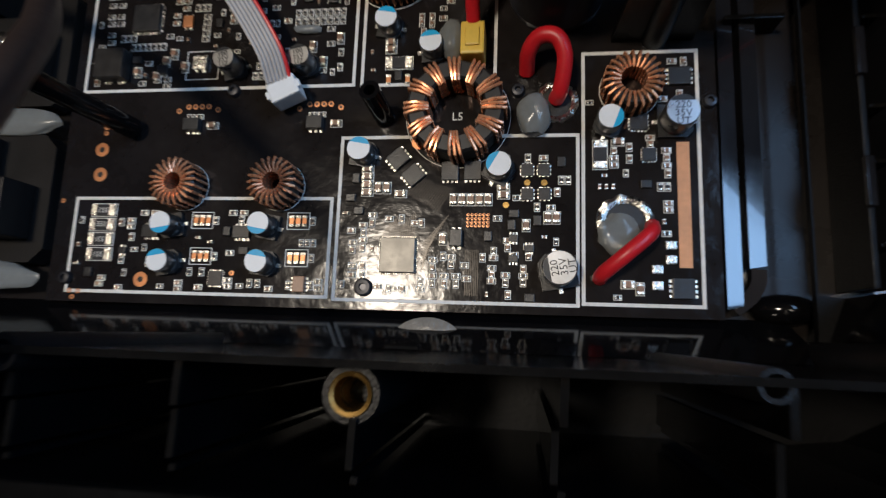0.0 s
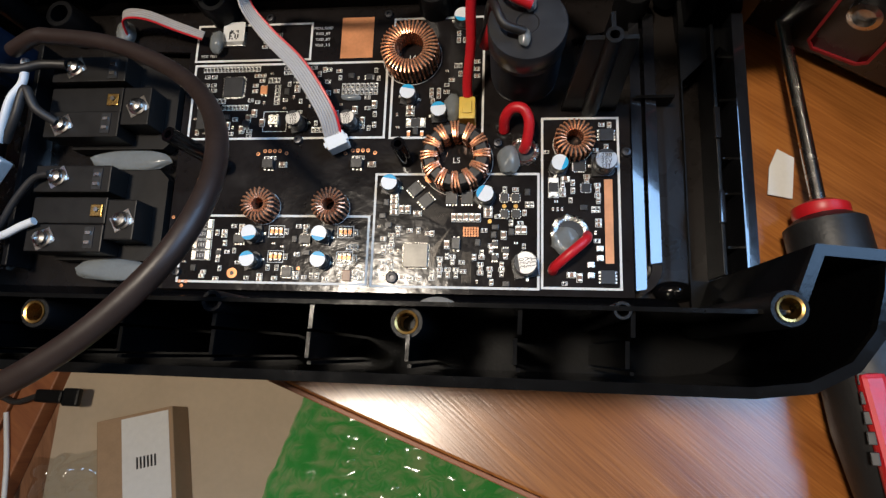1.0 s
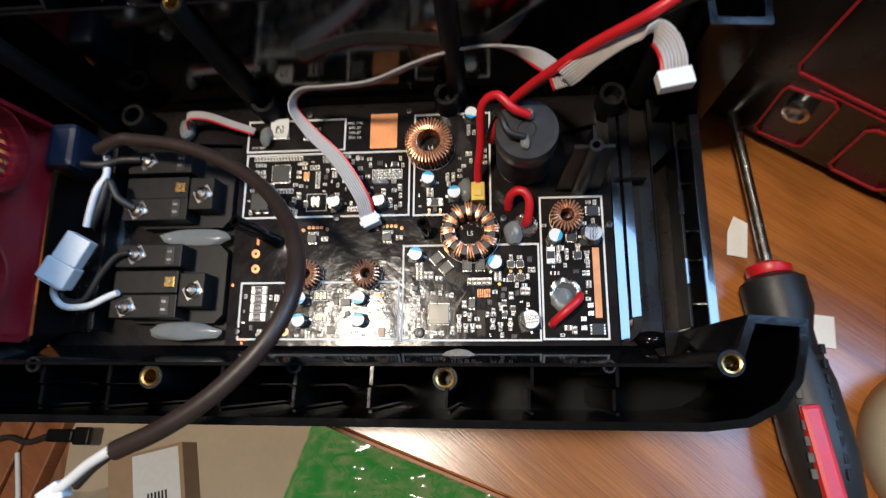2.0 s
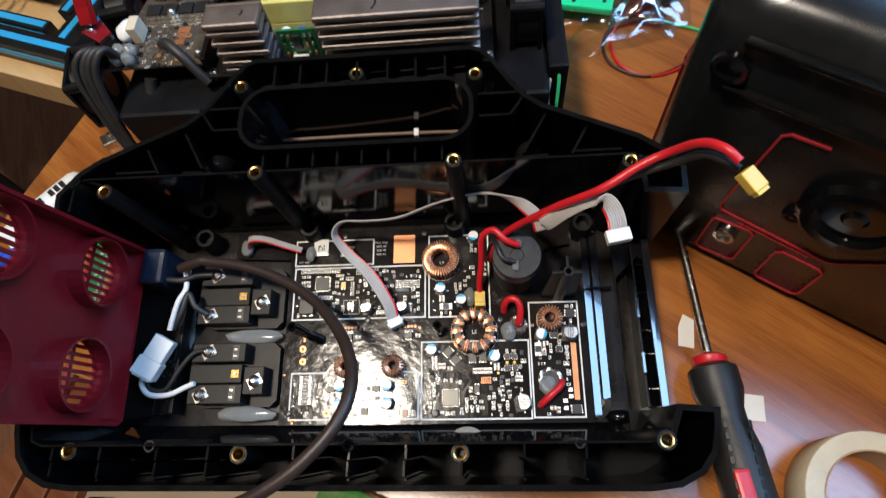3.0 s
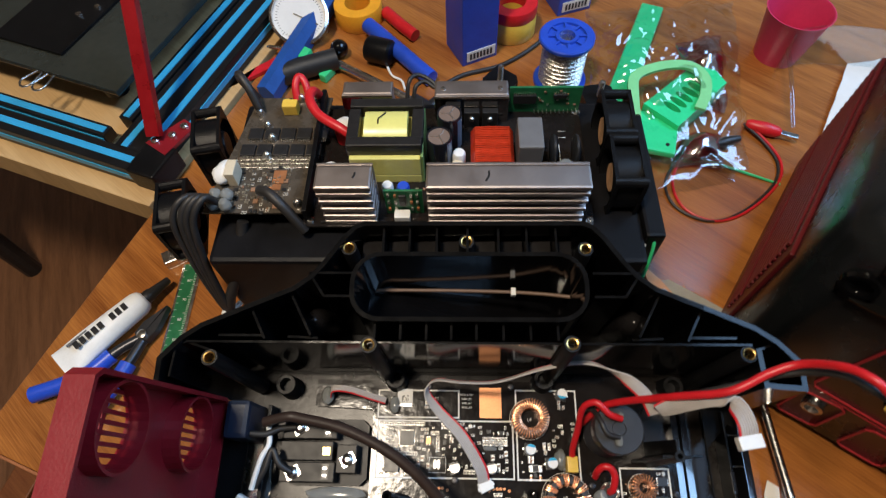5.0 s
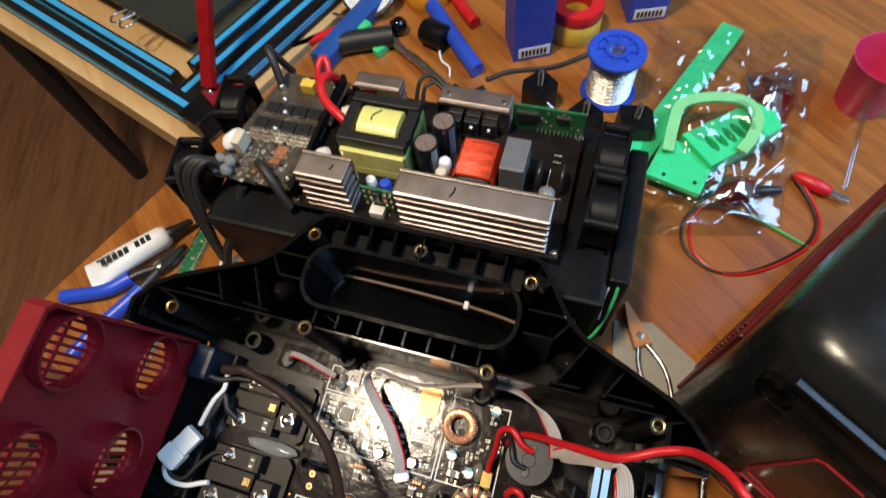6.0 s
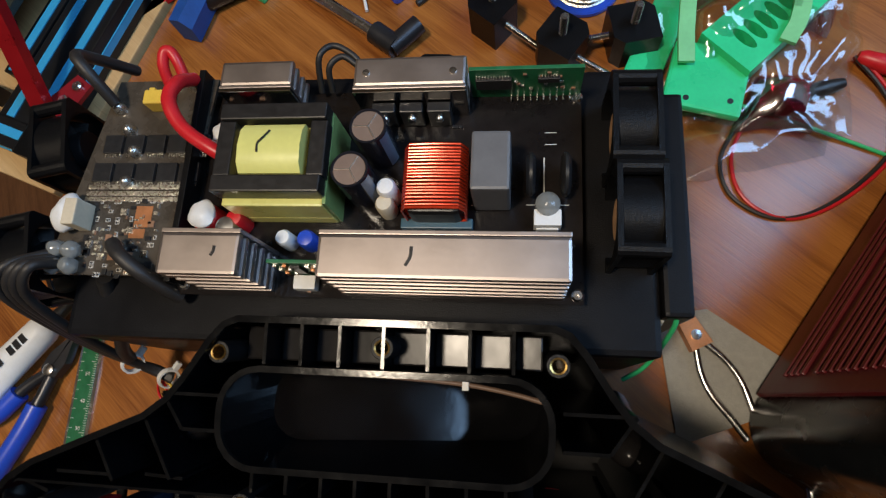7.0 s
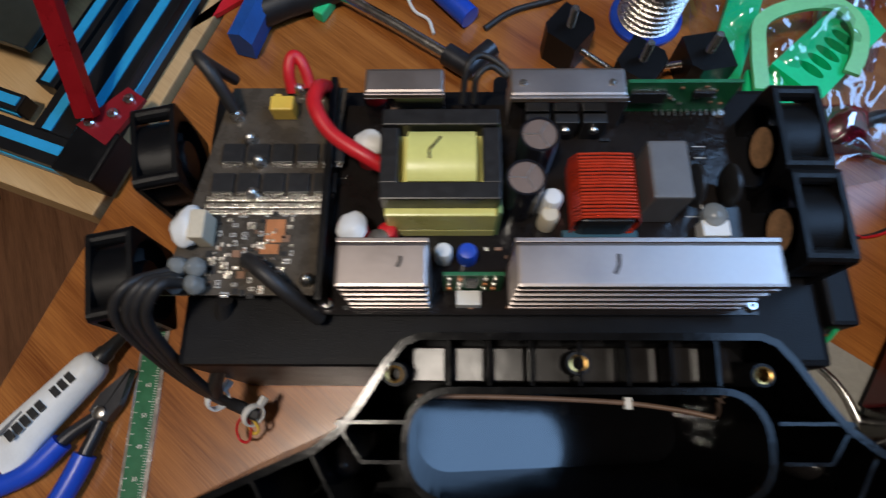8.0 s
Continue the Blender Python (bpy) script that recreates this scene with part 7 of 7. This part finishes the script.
loop_pts = smooth_path([(-0.034, -0.055, 0.024), (-0.033, -0.03, 0.027), (-0.028, -0.008, 0.029), (-0.004, 0.003, 0.03), (0.02, 0.003, 0.03), (0.03, -0.012, 0.03), (0.027, -0.032, 0.029), (0.02, -0.046, 0.027)], 6)
sweep(bm, [Vector(p) for p in loop_pts], [(-0.0045, -0.0014), (0.0045, -0.0014), (0.0045, 0.0014), (-0.0045, 0.0014)])
part("handle_loop", bm, mat("pale_green", (0.22, 0.62, 0.27), 0.35, var=0.1, scale=60), PARTS, "pale green curved handle")

# solder spool
sp = thing("solder_spool", ground(0.141, 0.419), "blue plastic spool wound with bright solder wire", "spool")
for z in (0.0, 0.047):
    bm = bmesh.new()
    lathe(bm, [(0.007, z), (0.0235, z), (0.0245, z + 0.001), (0.0245, z + 0.0035), (0.0235, z + 0.0045), (0.017, z + 0.0045), (0.0165, z + 0.0025), (0.0105, z + 0.0025), (0.01, z + 0.0045), (0.007, z + 0.0045), (0.007, z)], 40, cap=False)
    fl = part("flange", bm, M_BLUE_PL, sp, "blue plastic flange", smooth=True)
    for k in range(8):
        bm = bmesh.new()
        box(bm, 0.0105, 0.0168, -0.0009, 0.0009, z + 0.0022, z + 0.0044, 0.0002, pose(0, 0, 0, 0, 0, 45 * k))
        part("spoke", bm, M_BLUE_PL, fl)
bm = bmesh.new()
prof = [(0.0185, 0.0045)]
for k in range(28):
    z = 0.0048 + k * 0.0015
    prof += [(0.0185 + 0.001 * (k % 3 == 0), z), (0.0193 + 0.001 * (k % 3 == 0), z + 0.0007)]
prof += [(0.0185, 0.047)]
lathe(bm, prof, 40, pose(0, 0, 0, 0.6, 0.4, 0))
part("solder_wire", bm, M_SOLDER, sp, "bright wound solder wire", smooth=True)

# blue cartons and tape rolls at the back
for x, y, a, h in ((0.058, 0.463, 26, 0.105), (0.158, 0.535, 20, 0.1)):
    c = thing("blue_carton", ground(x, y, a), "upright blue printed carton with a white label", "carton", "blue cartons behind the boards")
    bm = bmesh.new()
    box(bm, -0.0185, 0.0185, -0.0185, 0.0185, 0, h, 0.0008)
    part("box", bm, M_BLUE, c)
    bm = bmesh.new()
    box(bm, -0.014, 0.0165, -0.0192, -0.0186, 0.004, 0.015, 0.0002)
    lab = part("label", bm, M_PAPER, c, "white paper label")
    for k in range(7):
        bm = bmesh.new()
        box(bm, -0.011 + 0.0036 * k, -0.0088 + 0.0036 * k, -0.0195, -0.0192, 0.006, 0.0125)
        part("printed_bar", bm, M_CHIP, lab)
for x, y, m, h, lab in ((0.098, 0.492, M_YELLOW, 0.022, "roll of yellow tape lying flat"), (0.098, 0.492, M_RED_WIRE, 0.012, "roll of red tape on the yellow roll"), (-0.058, 0.512, mat("orange_tape", (0.8, 0.35, 0.02), 0.4, var=0.1, scale=60), 0.02, "roll of orange tape lying flat")):
    o = thing("tape_roll", ground(x, y, 0, 0.022 if m is M_RED_WIRE else 0), lab, "tape", "coloured tape rolls")
    bm = bmesh.new()
    lathe(bm, [(0.013, 0), (0.024, 0), (0.0245, 0.0008), (0.0245, h - 0.0008), (0.024, h), (0.013, h), (0.013, 0)], 36, cap=False)
    part("tape", bm, m, o, smooth=True)
# black blocks with threaded rods


def rod_block(x, y, turn, z=0.0):
    ob = thing("rod_block", ground(x, y, turn, z), "black printed block with threaded steel rods", "printed block", "black blocks behind the boards")
    bm = bmesh.new()
    s = 0.0135
    prism(bm, [(-s, -s * 0.6), (-s * 0.6, -s), (s, -s), (s, s * 0.6), (s * 0.6, s), (-s, s)], 0, 0.026)
    part("block", bm, M_CASE_MATT, ob)
    bm = bmesh.new()
    prof = []
    for k in range(16):
        prof += [(0.0026, 0.026 + 0.001 * k), (0.0022, 0.0265 + 0.001 * k)]
    lathe(bm, prof, 12)
    part("upright_rod", bm, M_STEEL, ob, "threaded steel rod", smooth=True)
    bm = bmesh.new()
    prof = []
    for k in range(30):
        prof += [(0.0022, 0.001 * k), (0.0018, 0.0005 + 0.001 * k)]
    lathe(bm, prof, 12, pose(s, -0.002, 0.014, 0, 90, 0))
    part("side_rod", bm, M_STEEL, ob, "threaded steel rod", smooth=True)
    return ob


rod_block(0.083, 0.392, -40)
rod_block(0.126, 0.366, -35)
rod_block(0.168, 0.372, 190)
for x, y, a in ((0.046, 0.357, -3), (0.091, 0.343, 2)):
    bm = bmesh.new()
    prism(bm, rounded(-0.0115, 0.0115, -0.03, 0.012, 0.004, 4), 0, 0.004)
    o = part("black_plate", bm, M_CASE_MATT)
    o.matrix_world = ground(x, y, a)
    tagged(o, "flat black plastic plate with rounded corners", "plate", "black plates behind the tray")
# socket bar with a universal joint
bar = thing("socket_bar", Matrix(), "steel extension bar with a dark universal joint", "tool")
bm = bmesh.new()
sweep(bm, [Vector((-0.075, 0.438, 0.008)), Vector((-0.03, 0.408, 0.008)), Vector((0.008, 0.381, 0.008))], circle(0.0042, 12))
part("bar", bm, M_STEEL, bar, smooth=True)
bm = bmesh.new()
sweep(bm, [Vector((0.004, 0.384, 0.009)), Vector((0.02, 0.372, 0.009))], circle(0.0075, 16))
part("joint", bm, M_DARK, bar, "dark joint yoke", smooth=True)
bm = bmesh.new()
sweep(bm, [Vector((0.016, 0.371, 0.009)), Vector((0.034, 0.388, 0.010))], circle(0.0065, 16))
part("socket", bm, M_DARK, bar, smooth=True)
bm = bmesh.new()
sweep(bm, [Vector((-0.128, 0.414, 0.011)), Vector((-0.105, 0.426, 0.011)), Vector((-0.072, 0.439, 0.011))], circle(0.0105, 16))
part("handle", bm, M_RUBBER, bar, "thick black handle", smooth=True)
kn = thing("clamp_knob", ground(-0.043, 0.452), "black plastic knob with a white strip", "knob")
bm = bmesh.new()
lathe(bm, [(0.011, 0), (0.0125, 0.003), (0.0125, 0.024), (0.0105, 0.026)], 24, pose(0, 0, 0.0128, 90, 0, 70))
part("knob", bm, M_CASE_MATT, kn, smooth=True)
bm = bmesh.new()
bmesh.ops.create_icosphere(bm, subdivisions=3, radius=0.009)
o = part("ball", bm, M_CASE, kn, smooth=True)
o.matrix_basis = pose(-0.029, 0.004, 0.009)
wire("white_strip", [(0.016, 0.002, 0.014), (0.018, -0.012, 0.006), (0.024, -0.026, 0.002), (0.034, -0.034, 0.002), (0.038, -0.046, 0.002)], 0.0012, M_WHITE, kn)
bd = thing("blue_driver", Matrix(), "screwdriver with a thick blue plastic handle", "screwdriver")
bm = bmesh.new()
sweep(bm, smooth_path([(-0.046, 0.488, 0.011), (-0.038, 0.479, 0.011), (-0.008, 0.444, 0.011), (0.004, 0.431, 0.0095), (0.02, 0.414, 0.008)], 4), circle(0.0078, 14))
part("handle", bm, M_BLUE_PL, bd, "blue plastic handle", smooth=True)
rd = thing("red_handle", Matrix(), "red plastic tool handle with a clear tip", "tool")
bm = bmesh.new()
sweep(bm, [Vector((-0.03, 0.512, 0.008)), Vector((-0.012, 0.49, 0.008)), Vector((0.002, 0.476, 0.007))], circle(0.0062, 12))
part("handle", bm, M_RED_WIRE, rd, smooth=True)
bk = thing("extension_cord", Matrix(), "thin black cord lying between the cartons", "cord")
wire("cord", [(0.03, 0.41, 0.002), (0.05, 0.425, 0.002), (0.085, 0.437, 0.002), (0.11, 0.455, 0.002), (0.13, 0.475, 0.002)], 0.0021, M_BLACK_WIRE, bk)
# dial gauge on its green clamp
ga = thing("dial_gauge", ground(-0.113, 0.487, 15), "round white dial gauge in a steel bezel", "gauge")
G = pose(0, 0, 0.022, 35, 0, 0)
bm = bmesh.new()
lathe(bm, [(0.026, -0.016), (0.0285, -0.014), (0.0285, 0.0), (0.029, 0.001), (0.029, 0.005), (0.0265, 0.006), (0.026, 0.003)], 40, G, cap=False)
part("bezel", bm, M_STEEL, ga, smooth=True)
bm = bmesh.new()
lathe(bm, [(0.0262, 0.002), (0.0262, 0.0026)], 40, G)
face = part("dial", bm, M_PAPER, ga, "white dial face")
bm = bmesh.new()
for k in range(50):
    box(bm, 0.021, 0.0245 if k % 5 == 0 else 0.023, -0.0002, 0.0002, 0.0026, 0.0028, 0, G @ pose(0, 0, 0, 0, 0, 7.2 * k))
part("marks", bm, M_CHIP, face)["kind"] = "stuff"
bm = bmesh.new()
box(bm, -0.006, 0.02, -0.0006, 0.0006, 0.003, 0.0034, 0, G @ pose(0, 0, 0, 0, 0, -35))
part("needle", bm, M_CHIP, face)
bm = bmesh.new()
lathe(bm, [(0.026, -0.016), (0.026, -0.0155)], 30, G)
part("back", bm, M_STEEL, ga)
gc = thing("green_clamp", ground(-0.112, 0.448, -30), "bright green printed clamp with a steel pin", "clamp")
bm = bmesh.new()
box(bm, -0.014, 0.014, -0.008, 0.008, 0, 0.016, 0.003)
box(bm, 0.012, 0.04, -0.003, 0.003, 0, 0.007, 0.0015)
box(bm, -0.004, 0.004, -0.034, -0.006, 0, 0.008, 0.0015)
box(bm, 0.034, 0.042, -0.012, 0.004, 0, 0.009, 0.0015)
part("body", bm, M_GREEN, gc)
bm = bmesh.new()
lathe(bm, [(0.0018, 0), (0.0018, 0.02), (0.0008, 0.022)], 12, pose(-0.012, 0, 0.011, 0, -90, 20))
part("pin", bm, M_STEEL, gc)
bm = bmesh.new()
prism(bm, [(-0.04, -0.07), (-0.034, -0.066), (-0.012, -0.012), (-0.02, -0.004), (-0.03, -0.03)], 0.0005, 0.004)
part("red_wedge", bm, M_RED_WIRE, gc, "red plastic wedge")
# pink cup, clear spectacles and paper
cup = thing("pink_cup", ground(0.352, 0.452), "open pink plastic cup beside the bag", "cup")
bm = bmesh.new()
lathe(bm, [(0.02, 0), (0.028, 0.048), (0.0295, 0.05), (0.0285, 0.05), (0.027, 0.048), (0.019, 0.002), (0, 0.002)], 32)
part("shell", bm, mat("pink_plastic", (0.55, 0.03, 0.10), 0.35, var=0.1, scale=60), cup, smooth=True)
gl = thing("safety_glasses", ground(0.415, 0.43, -15), "clear plastic safety spectacles", "glasses")
bm = bmesh.new()
pts = [Vector((0.07 * math.sin(a), 0.03 * math.cos(a * 1.0) - 0.03, 0.025)) for a in [radians(v) for v in range(-80, 81, 10)]]
sweep(bm, pts, [(-0.0007, -0.022), (0.0007, -0.022), (0.0007, 0.02), (-0.0007, 0.02)])
part("lens", bm, M_GLASS, gl, "clear curved lens")
for s in (-1, 1):
    wire("arm", [(s * 0.069, -0.025, 0.03), (s * 0.066, -0.07, 0.028), (s * 0.06, -0.105, 0.016)], 0.002, M_GLASS, gl, "clear side arm")
bm = bmesh.new()
g = [[bm.verts.new((0.334 + 0.012 * i + 0.007 * j, 0.30 + 0.012 * j + 0.002 * i, 0.004 + 0.012 * abs(noise.noise(Vector((i * 0.6, j * 0.5, 2)))))) for j in range(12)] for i in range(10)]
for i in range(9):
    for j in range(11):
        bm.faces.new((g[i][j], g[i + 1][j], g[i + 1][j + 1], g[i][j + 1]))
o = part("paper_towel", bm, M_PAPER, smooth=True)
tagged(o, "crumpled white paper towel behind the unit", "paper towel")

# ---------------- 3D printer on the pale desk ----------------
PR = TABLE @ pose(-0.302, 0.196, 0.0042)
pr = thing("desktop_printer", PR, "black aluminium machine frame with blue slot strips", "machine frame")


def extrusion(p0, p1, size=0.02, rows=1):
    d = Vector(p1) - Vector(p0)
    m = Matrix.Translation(p0) @ d.to_track_quat("X", "Z").to_matrix().to_4x4()
    bm = bmesh.new()
    w = size * rows / 2
    box(bm, 0, d.length, -w, w, 0, size, 0.0008, m)
    e = part("beam", bm, mat_beam, pr, "black aluminium beam")
    for k in range(rows):
        y = -w + size * (k + 0.5)
        bm = bmesh.new()
        box(bm, 0.002, d.length - 0.002, y - 0.0032, y + 0.0032, size, size + 0.0009, 0.0002, m)
        part("slot_strip", bm, M_BLUE_STRIP, e, "light blue slot strip")
    bm = bmesh.new()
    box(bm, 0.002, d.length - 0.002, -w - 0.0009, -w, size * 0.35, size * 0.65, 0.0002, m)
    part("slot_strip", bm, M_BLUE_STRIP, e, "light blue slot strip")


mat_beam = mat("black_anodised", (0.012, 0.012, 0.013), 0.4, 0.4, var=0.2, scale=80)
extrusion((-0.02, 0.02, 0), (-0.02, 0.62, 0), 0.02, 2)
extrusion((-0.5, 0.012, 0), (-0.002, 0.012, 0), 0.02, 1)
extrusion((-0.052, 0.05, 0.004), (-0.052, 0.62, 0.004), 0.014, 1)
extrusion((-0.47, 0.034, 0.004), (-0.06, 0.034, 0.004), 0.012, 1)
bm = bmesh.new()
box(bm, -0.012, 0.016, 0.0, 0.034, 0, 0.023, 0.002)
part("corner_foot", bm, M_CASE_MATT, pr, "black corner foot")
bm = bmesh.new()
prism(bm, [(-0.012, 0.03), (0.012, 0.024), (0.018, 0.06), (0.004, 0.064)], 0.0205, 0.0235)
br = part("bracket", bm, M_RED_PLASTIC, pr, "red anodised bracket")
for x, y in ((-0.004, 0.034), (0.006, 0.044), (0.01, 0.056)):
    bm = bmesh.new()
    lathe(bm, [(0.0034, 0), (0.0034, 0.0022), (0.0024, 0.0032), (0, 0.003)], 16, pose(x, y, 0.0235))
    part("bolt", bm, M_STEEL, br, "bright button bolt", smooth=True)
bm = bmesh.new()
sweep(bm, [Vector((-0.004, 0.036, 0.028)), Vector((-0.03, 0.1, 0.105)), Vector((-0.075, 0.2, 0.225))], [(-0.0055, -0.004), (0.0055, -0.004), (0.0055, 0.004), (-0.0055, 0.004)])
part("brace", bm, mat("red_anodised", (0.4, 0.01, 0.015), 0.3, 0.5, var=0.1, scale=80), pr, "long red brace")
bed = thing("printer_bed", PR @ pose(-0.17, 0.23, 0.034), "dark glass-topped heated bed with fixing screws", "printer bed")
bm = bmesh.new()
box(bm, -0.115, 0.115, -0.17, 0.17, 0, 0.006, 0.001)
part("plate", bm, mat("dark_bed", (0.03, 0.033, 0.028), 0.2, var=0.2, scale=20), bed)
bm = bmesh.new()
box(bm, -0.04, 0.04, -0.15, 0.15, 0.006, 0.009, 0.001, pose(0, 0, 0, 0, 0, 0))
car = part("carriage_strip", bm, M_CASE_MATT, bed, "long black carriage strip")
for x, y in ((0.02, -0.1), (0.03, -0.085), (-0.02, -0.06), (0.025, 0.05)):
    bm = bmesh.new()
    lathe(bm, [(0.003, 0.009), (0.0026, 0.011), (0, 0.0112)], 12, pose(x, y, 0))
    part("bolt", bm, M_STEEL, car, "bright bolt", smooth=True)
for x in (-0.09, 0.085):
    bm = bmesh.new()
    lathe(bm, [(0.011, -0.02), (0.011, -0.012), (0.005, -0.011), (0.004, 0.0)], 18, pose(x, -0.15, 0))
    part("levelling_knob", bm, M_CASE_MATT, bed)
wire("binder_clip", [(0.028, -0.171, 0.004), (0.024, -0.186, 0.005), (0.03, -0.192, 0.005), (0.036, -0.186, 0.005), (0.034, -0.171, 0.004)], 0.0009, M_STEEL, bed, "bent steel binder clip")
wire("binder_clip", [(0.04, -0.171, 0.004), (0.038, -0.186, 0.005), (0.044, -0.192, 0.005), (0.05, -0.186, 0.005), (0.047, -0.171, 0.004)], 0.0009, M_STEEL, bed, "bent steel binder clip")
sl = thing("blue_sleeve", TABLE @ pose(-0.262, 0.2, 0), "folded blue sleeve lying beside the frame", "sleeve")
bm = bmesh.new()
sweep(bm, smooth_path([(0.005, 0.12, 0.012), (0.0, 0.2, 0.013), (-0.003, 0.3, 0.014), (0.006, 0.42, 0.012)], 5), [(-0.007, -0.011), (0.007, -0.011), (0.009, 0.004), (0.003, 0.012), (-0.006, 0.01)])
part("sleeve", bm, mat("deep_blue_cloth", (0.01, 0.07, 0.3), 0.6, var=0.2, scale=60), sl)

# ---------------- below the table edge ----------------
FZ = FLOOR_Z
bm = bmesh.new()
prism(bm, [(-0.62, -0.5), (0.3, -0.5), (0.3, 0.02), (-0.05, 0.12), (-0.66, 0.12)], FZ, FZ + 0.004)
o = part("beige_sheet", bm, M_BEIGE)
tagged(o, "large beige board lying on the floor", "board")
cb = thing("cardboard_box", pose(-0.455, -0.125, FZ + 0.004, 0, 0, 14), "flat brown cardboard carton with a white label", "carton")
bm = bmesh.new()
box(bm, -0.065, 0.065, -0.075, 0.075, 0, 0.05, 0.002)
part("box", bm, M_CARD, cb)
bm = bmesh.new()
box(bm, -0.022, 0.058, -0.065, 0.07, 0.05, 0.0505)
lb = part("label", bm, M_PAPER, cb, "white paper label")
for k in range(6):
    bm = bmesh.new()
    box(bm, 0.002 + 0.006 * k, 0.005 + 0.006 * k, -0.012, 0.006, 0.0505, 0.051)
    part("printed_bar", bm, M_CHIP, lb)
fb = thing("plastic_bag", pose(-0.585, -0.2, FZ + 0.004, 0, 0, 10), "crumpled clear plastic bag on the floor board", "bag")
film("film", (-0.07, -0.08), (0.07, -0.08), (0.07, 0.08), (-0.07, 0.08), 0.05, 13, M_GLASS, fb, "crinkled clear film", 26, 26)
gs = thing("green_sheet", pose(-0.03, -0.12, FZ + 0.004, 0, 0, -18), "crumpled bright green plastic sheet on the floor", "plastic sheet")
film("film", (-0.2, -0.3), (0.28, -0.3), (0.28, 0.12), (-0.2, 0.12), 0.05, 17, film_material("green_film", (0.30, 0.86, 0.42), 0.05, (0.72, 0.95, 0.72)), gs, "glossy green film", 40, 40)
for k, (x, a) in enumerate(((-0.70, 14), (-0.765, 15), (-0.83, 14))):
    bm = bmesh.new()
    box(bm, -0.028, 0.028, -0.35, 0.35, 0, 0.03, 0.003)
    o = part("wooden_plank", bm, M_EDGE)
    o.matrix_world = pose(x, -0.1, FZ, 0, 0, -a)
    tagged(o, "reddish wooden plank lying on the floor", "plank", "planks on the floor")
sb = thing("buckle_strap", pose(-0.645, -0.03, FZ + 0.034), "black strap with a plastic buckle", "strap")
bm = bmesh.new()
box(bm, -0.02, 0.03, -0.011, 0.011, 0, 0.014, 0.004)
box(bm, 0.03, 0.06, -0.015, 0.015, 0.001, 0.013, 0.004)
part("buckle", bm, M_CASE_MATT, sb, "black buckle")
wire("strap", [(-0.02, 0, 0.006), (-0.06, -0.012, 0.004), (-0.1, -0.004, 0.003), (-0.15, -0.02, 0.003)], 0.005, M_BLACK_WIRE, sb)
wc = thing("white_cord", Matrix(), "white cord lying over the planks on the floor", "cord")
wire("cord", [(-0.72, -0.06, FZ + 0.035), (-0.695, -0.14, FZ + 0.035), (-0.675, -0.24, FZ + 0.03), (-0.64, -0.36, FZ + 0.01)], 0.004, M_WHITE, wc)

# ---------------- small passives in the free places of the boards ----------------


def footprints(ob):
    """Ground rectangles of all the low parts of a board, in its own axes."""
    out = []
    for o in ob.children_recursive:
        if o.type != "MESH":
            continue
        m = o.matrix_basis
        p = o.parent
        while p is not None and p != ob:
            m = p.matrix_basis @ m
            p = p.parent
        cs = [m @ Vector(c) for c in o.bound_box]
        xs, ys, zs = [c.x for c in cs], [c.y for c in cs], [c.z for c in cs]
        if max(xs) - min(xs) < 0.03 and max(ys) - min(ys) < 0.05 and min(zs) < 0.12:
            out.append((min(xs), max(xs), min(ys), max(ys)))
    return out


TINY_C = passive_mesh(0.0013, 0.0007, 0.0006, M_CERAMIC, False)
TINY_R = passive_mesh(0.0013, 0.0007, 0.0004, M_RESISTOR)
IC = bmesh.new()
box(IC, -0.0013, 0.0013, -0.001, 0.001, 0.0001, 0.0009, 0.00015)
IC_MESH = bpy.data.meshes.new("chip")
IC.to_mesh(IC_MESH)
IC.free()
IC_MESH.materials.append(M_CHIP)


def scatter(ob, areas, z, seed, gap=0.0005):
    rnd = random.Random(seed)
    used = footprints(ob)
    for x0, x1, y0, y1, count in areas:
        made = 0
        for _ in range(count * 14):
            if made >= count:
                break
            turn = rnd.choice((0, 90))
            kind = rnd.choice((TINY_C, TINY_R, TINY_R, SMALL_C, SMALL_R, IC_MESH))
            n = rnd.choice((1, 1, 2, 3))
            px, py = round(rnd.uniform(x0, x1) / 0.0006) * 0.0006, round(rnd.uniform(y0, y1) / 0.0006) * 0.0006
            step = Vector((0, 0.0017)) if turn == 0 else Vector((0.0017, 0))
            if kind is IC_MESH:
                n = 1
            a = Vector((0.0012, 0.0008)) if turn == 0 else Vector((0.0008, 0.0012))
            e = Vector((px, py)) + step * (n - 1)
            r = (px - a.x - gap, e.x + a.x + gap, py - a.y - gap, e.y + a.y + gap)
            if r[1] > x1 or r[3] > y1 or any(r[0] < u[1] and r[1] > u[0] and r[2] < u[3] and r[3] > u[2] for u in used):
                continue
            used.append(r)
            for k in range(n):
                o = new("chip" if kind is IC_MESH else "passive", kind)
                o.parent = ob
                o.matrix_basis = pose(px + step.x * k, py + step.y * k, z, 0, 0, turn)
                made += 1


scatter(board, [(0.0805, 0.141, 0.001, 0.042, 95), (0.001, 0.075, 0.001, 0.025, 45), (0.0, 0.079, 0.061, 0.091, 80), (0.145, 0.170, 0.002, 0.064, 35), (0.085, 0.118, 0.061, 0.092, 25)], 0.0, 11)
scatter(sw, [(-0.088, -0.056, 0.195, 0.232, 60)], 0.105, 12)
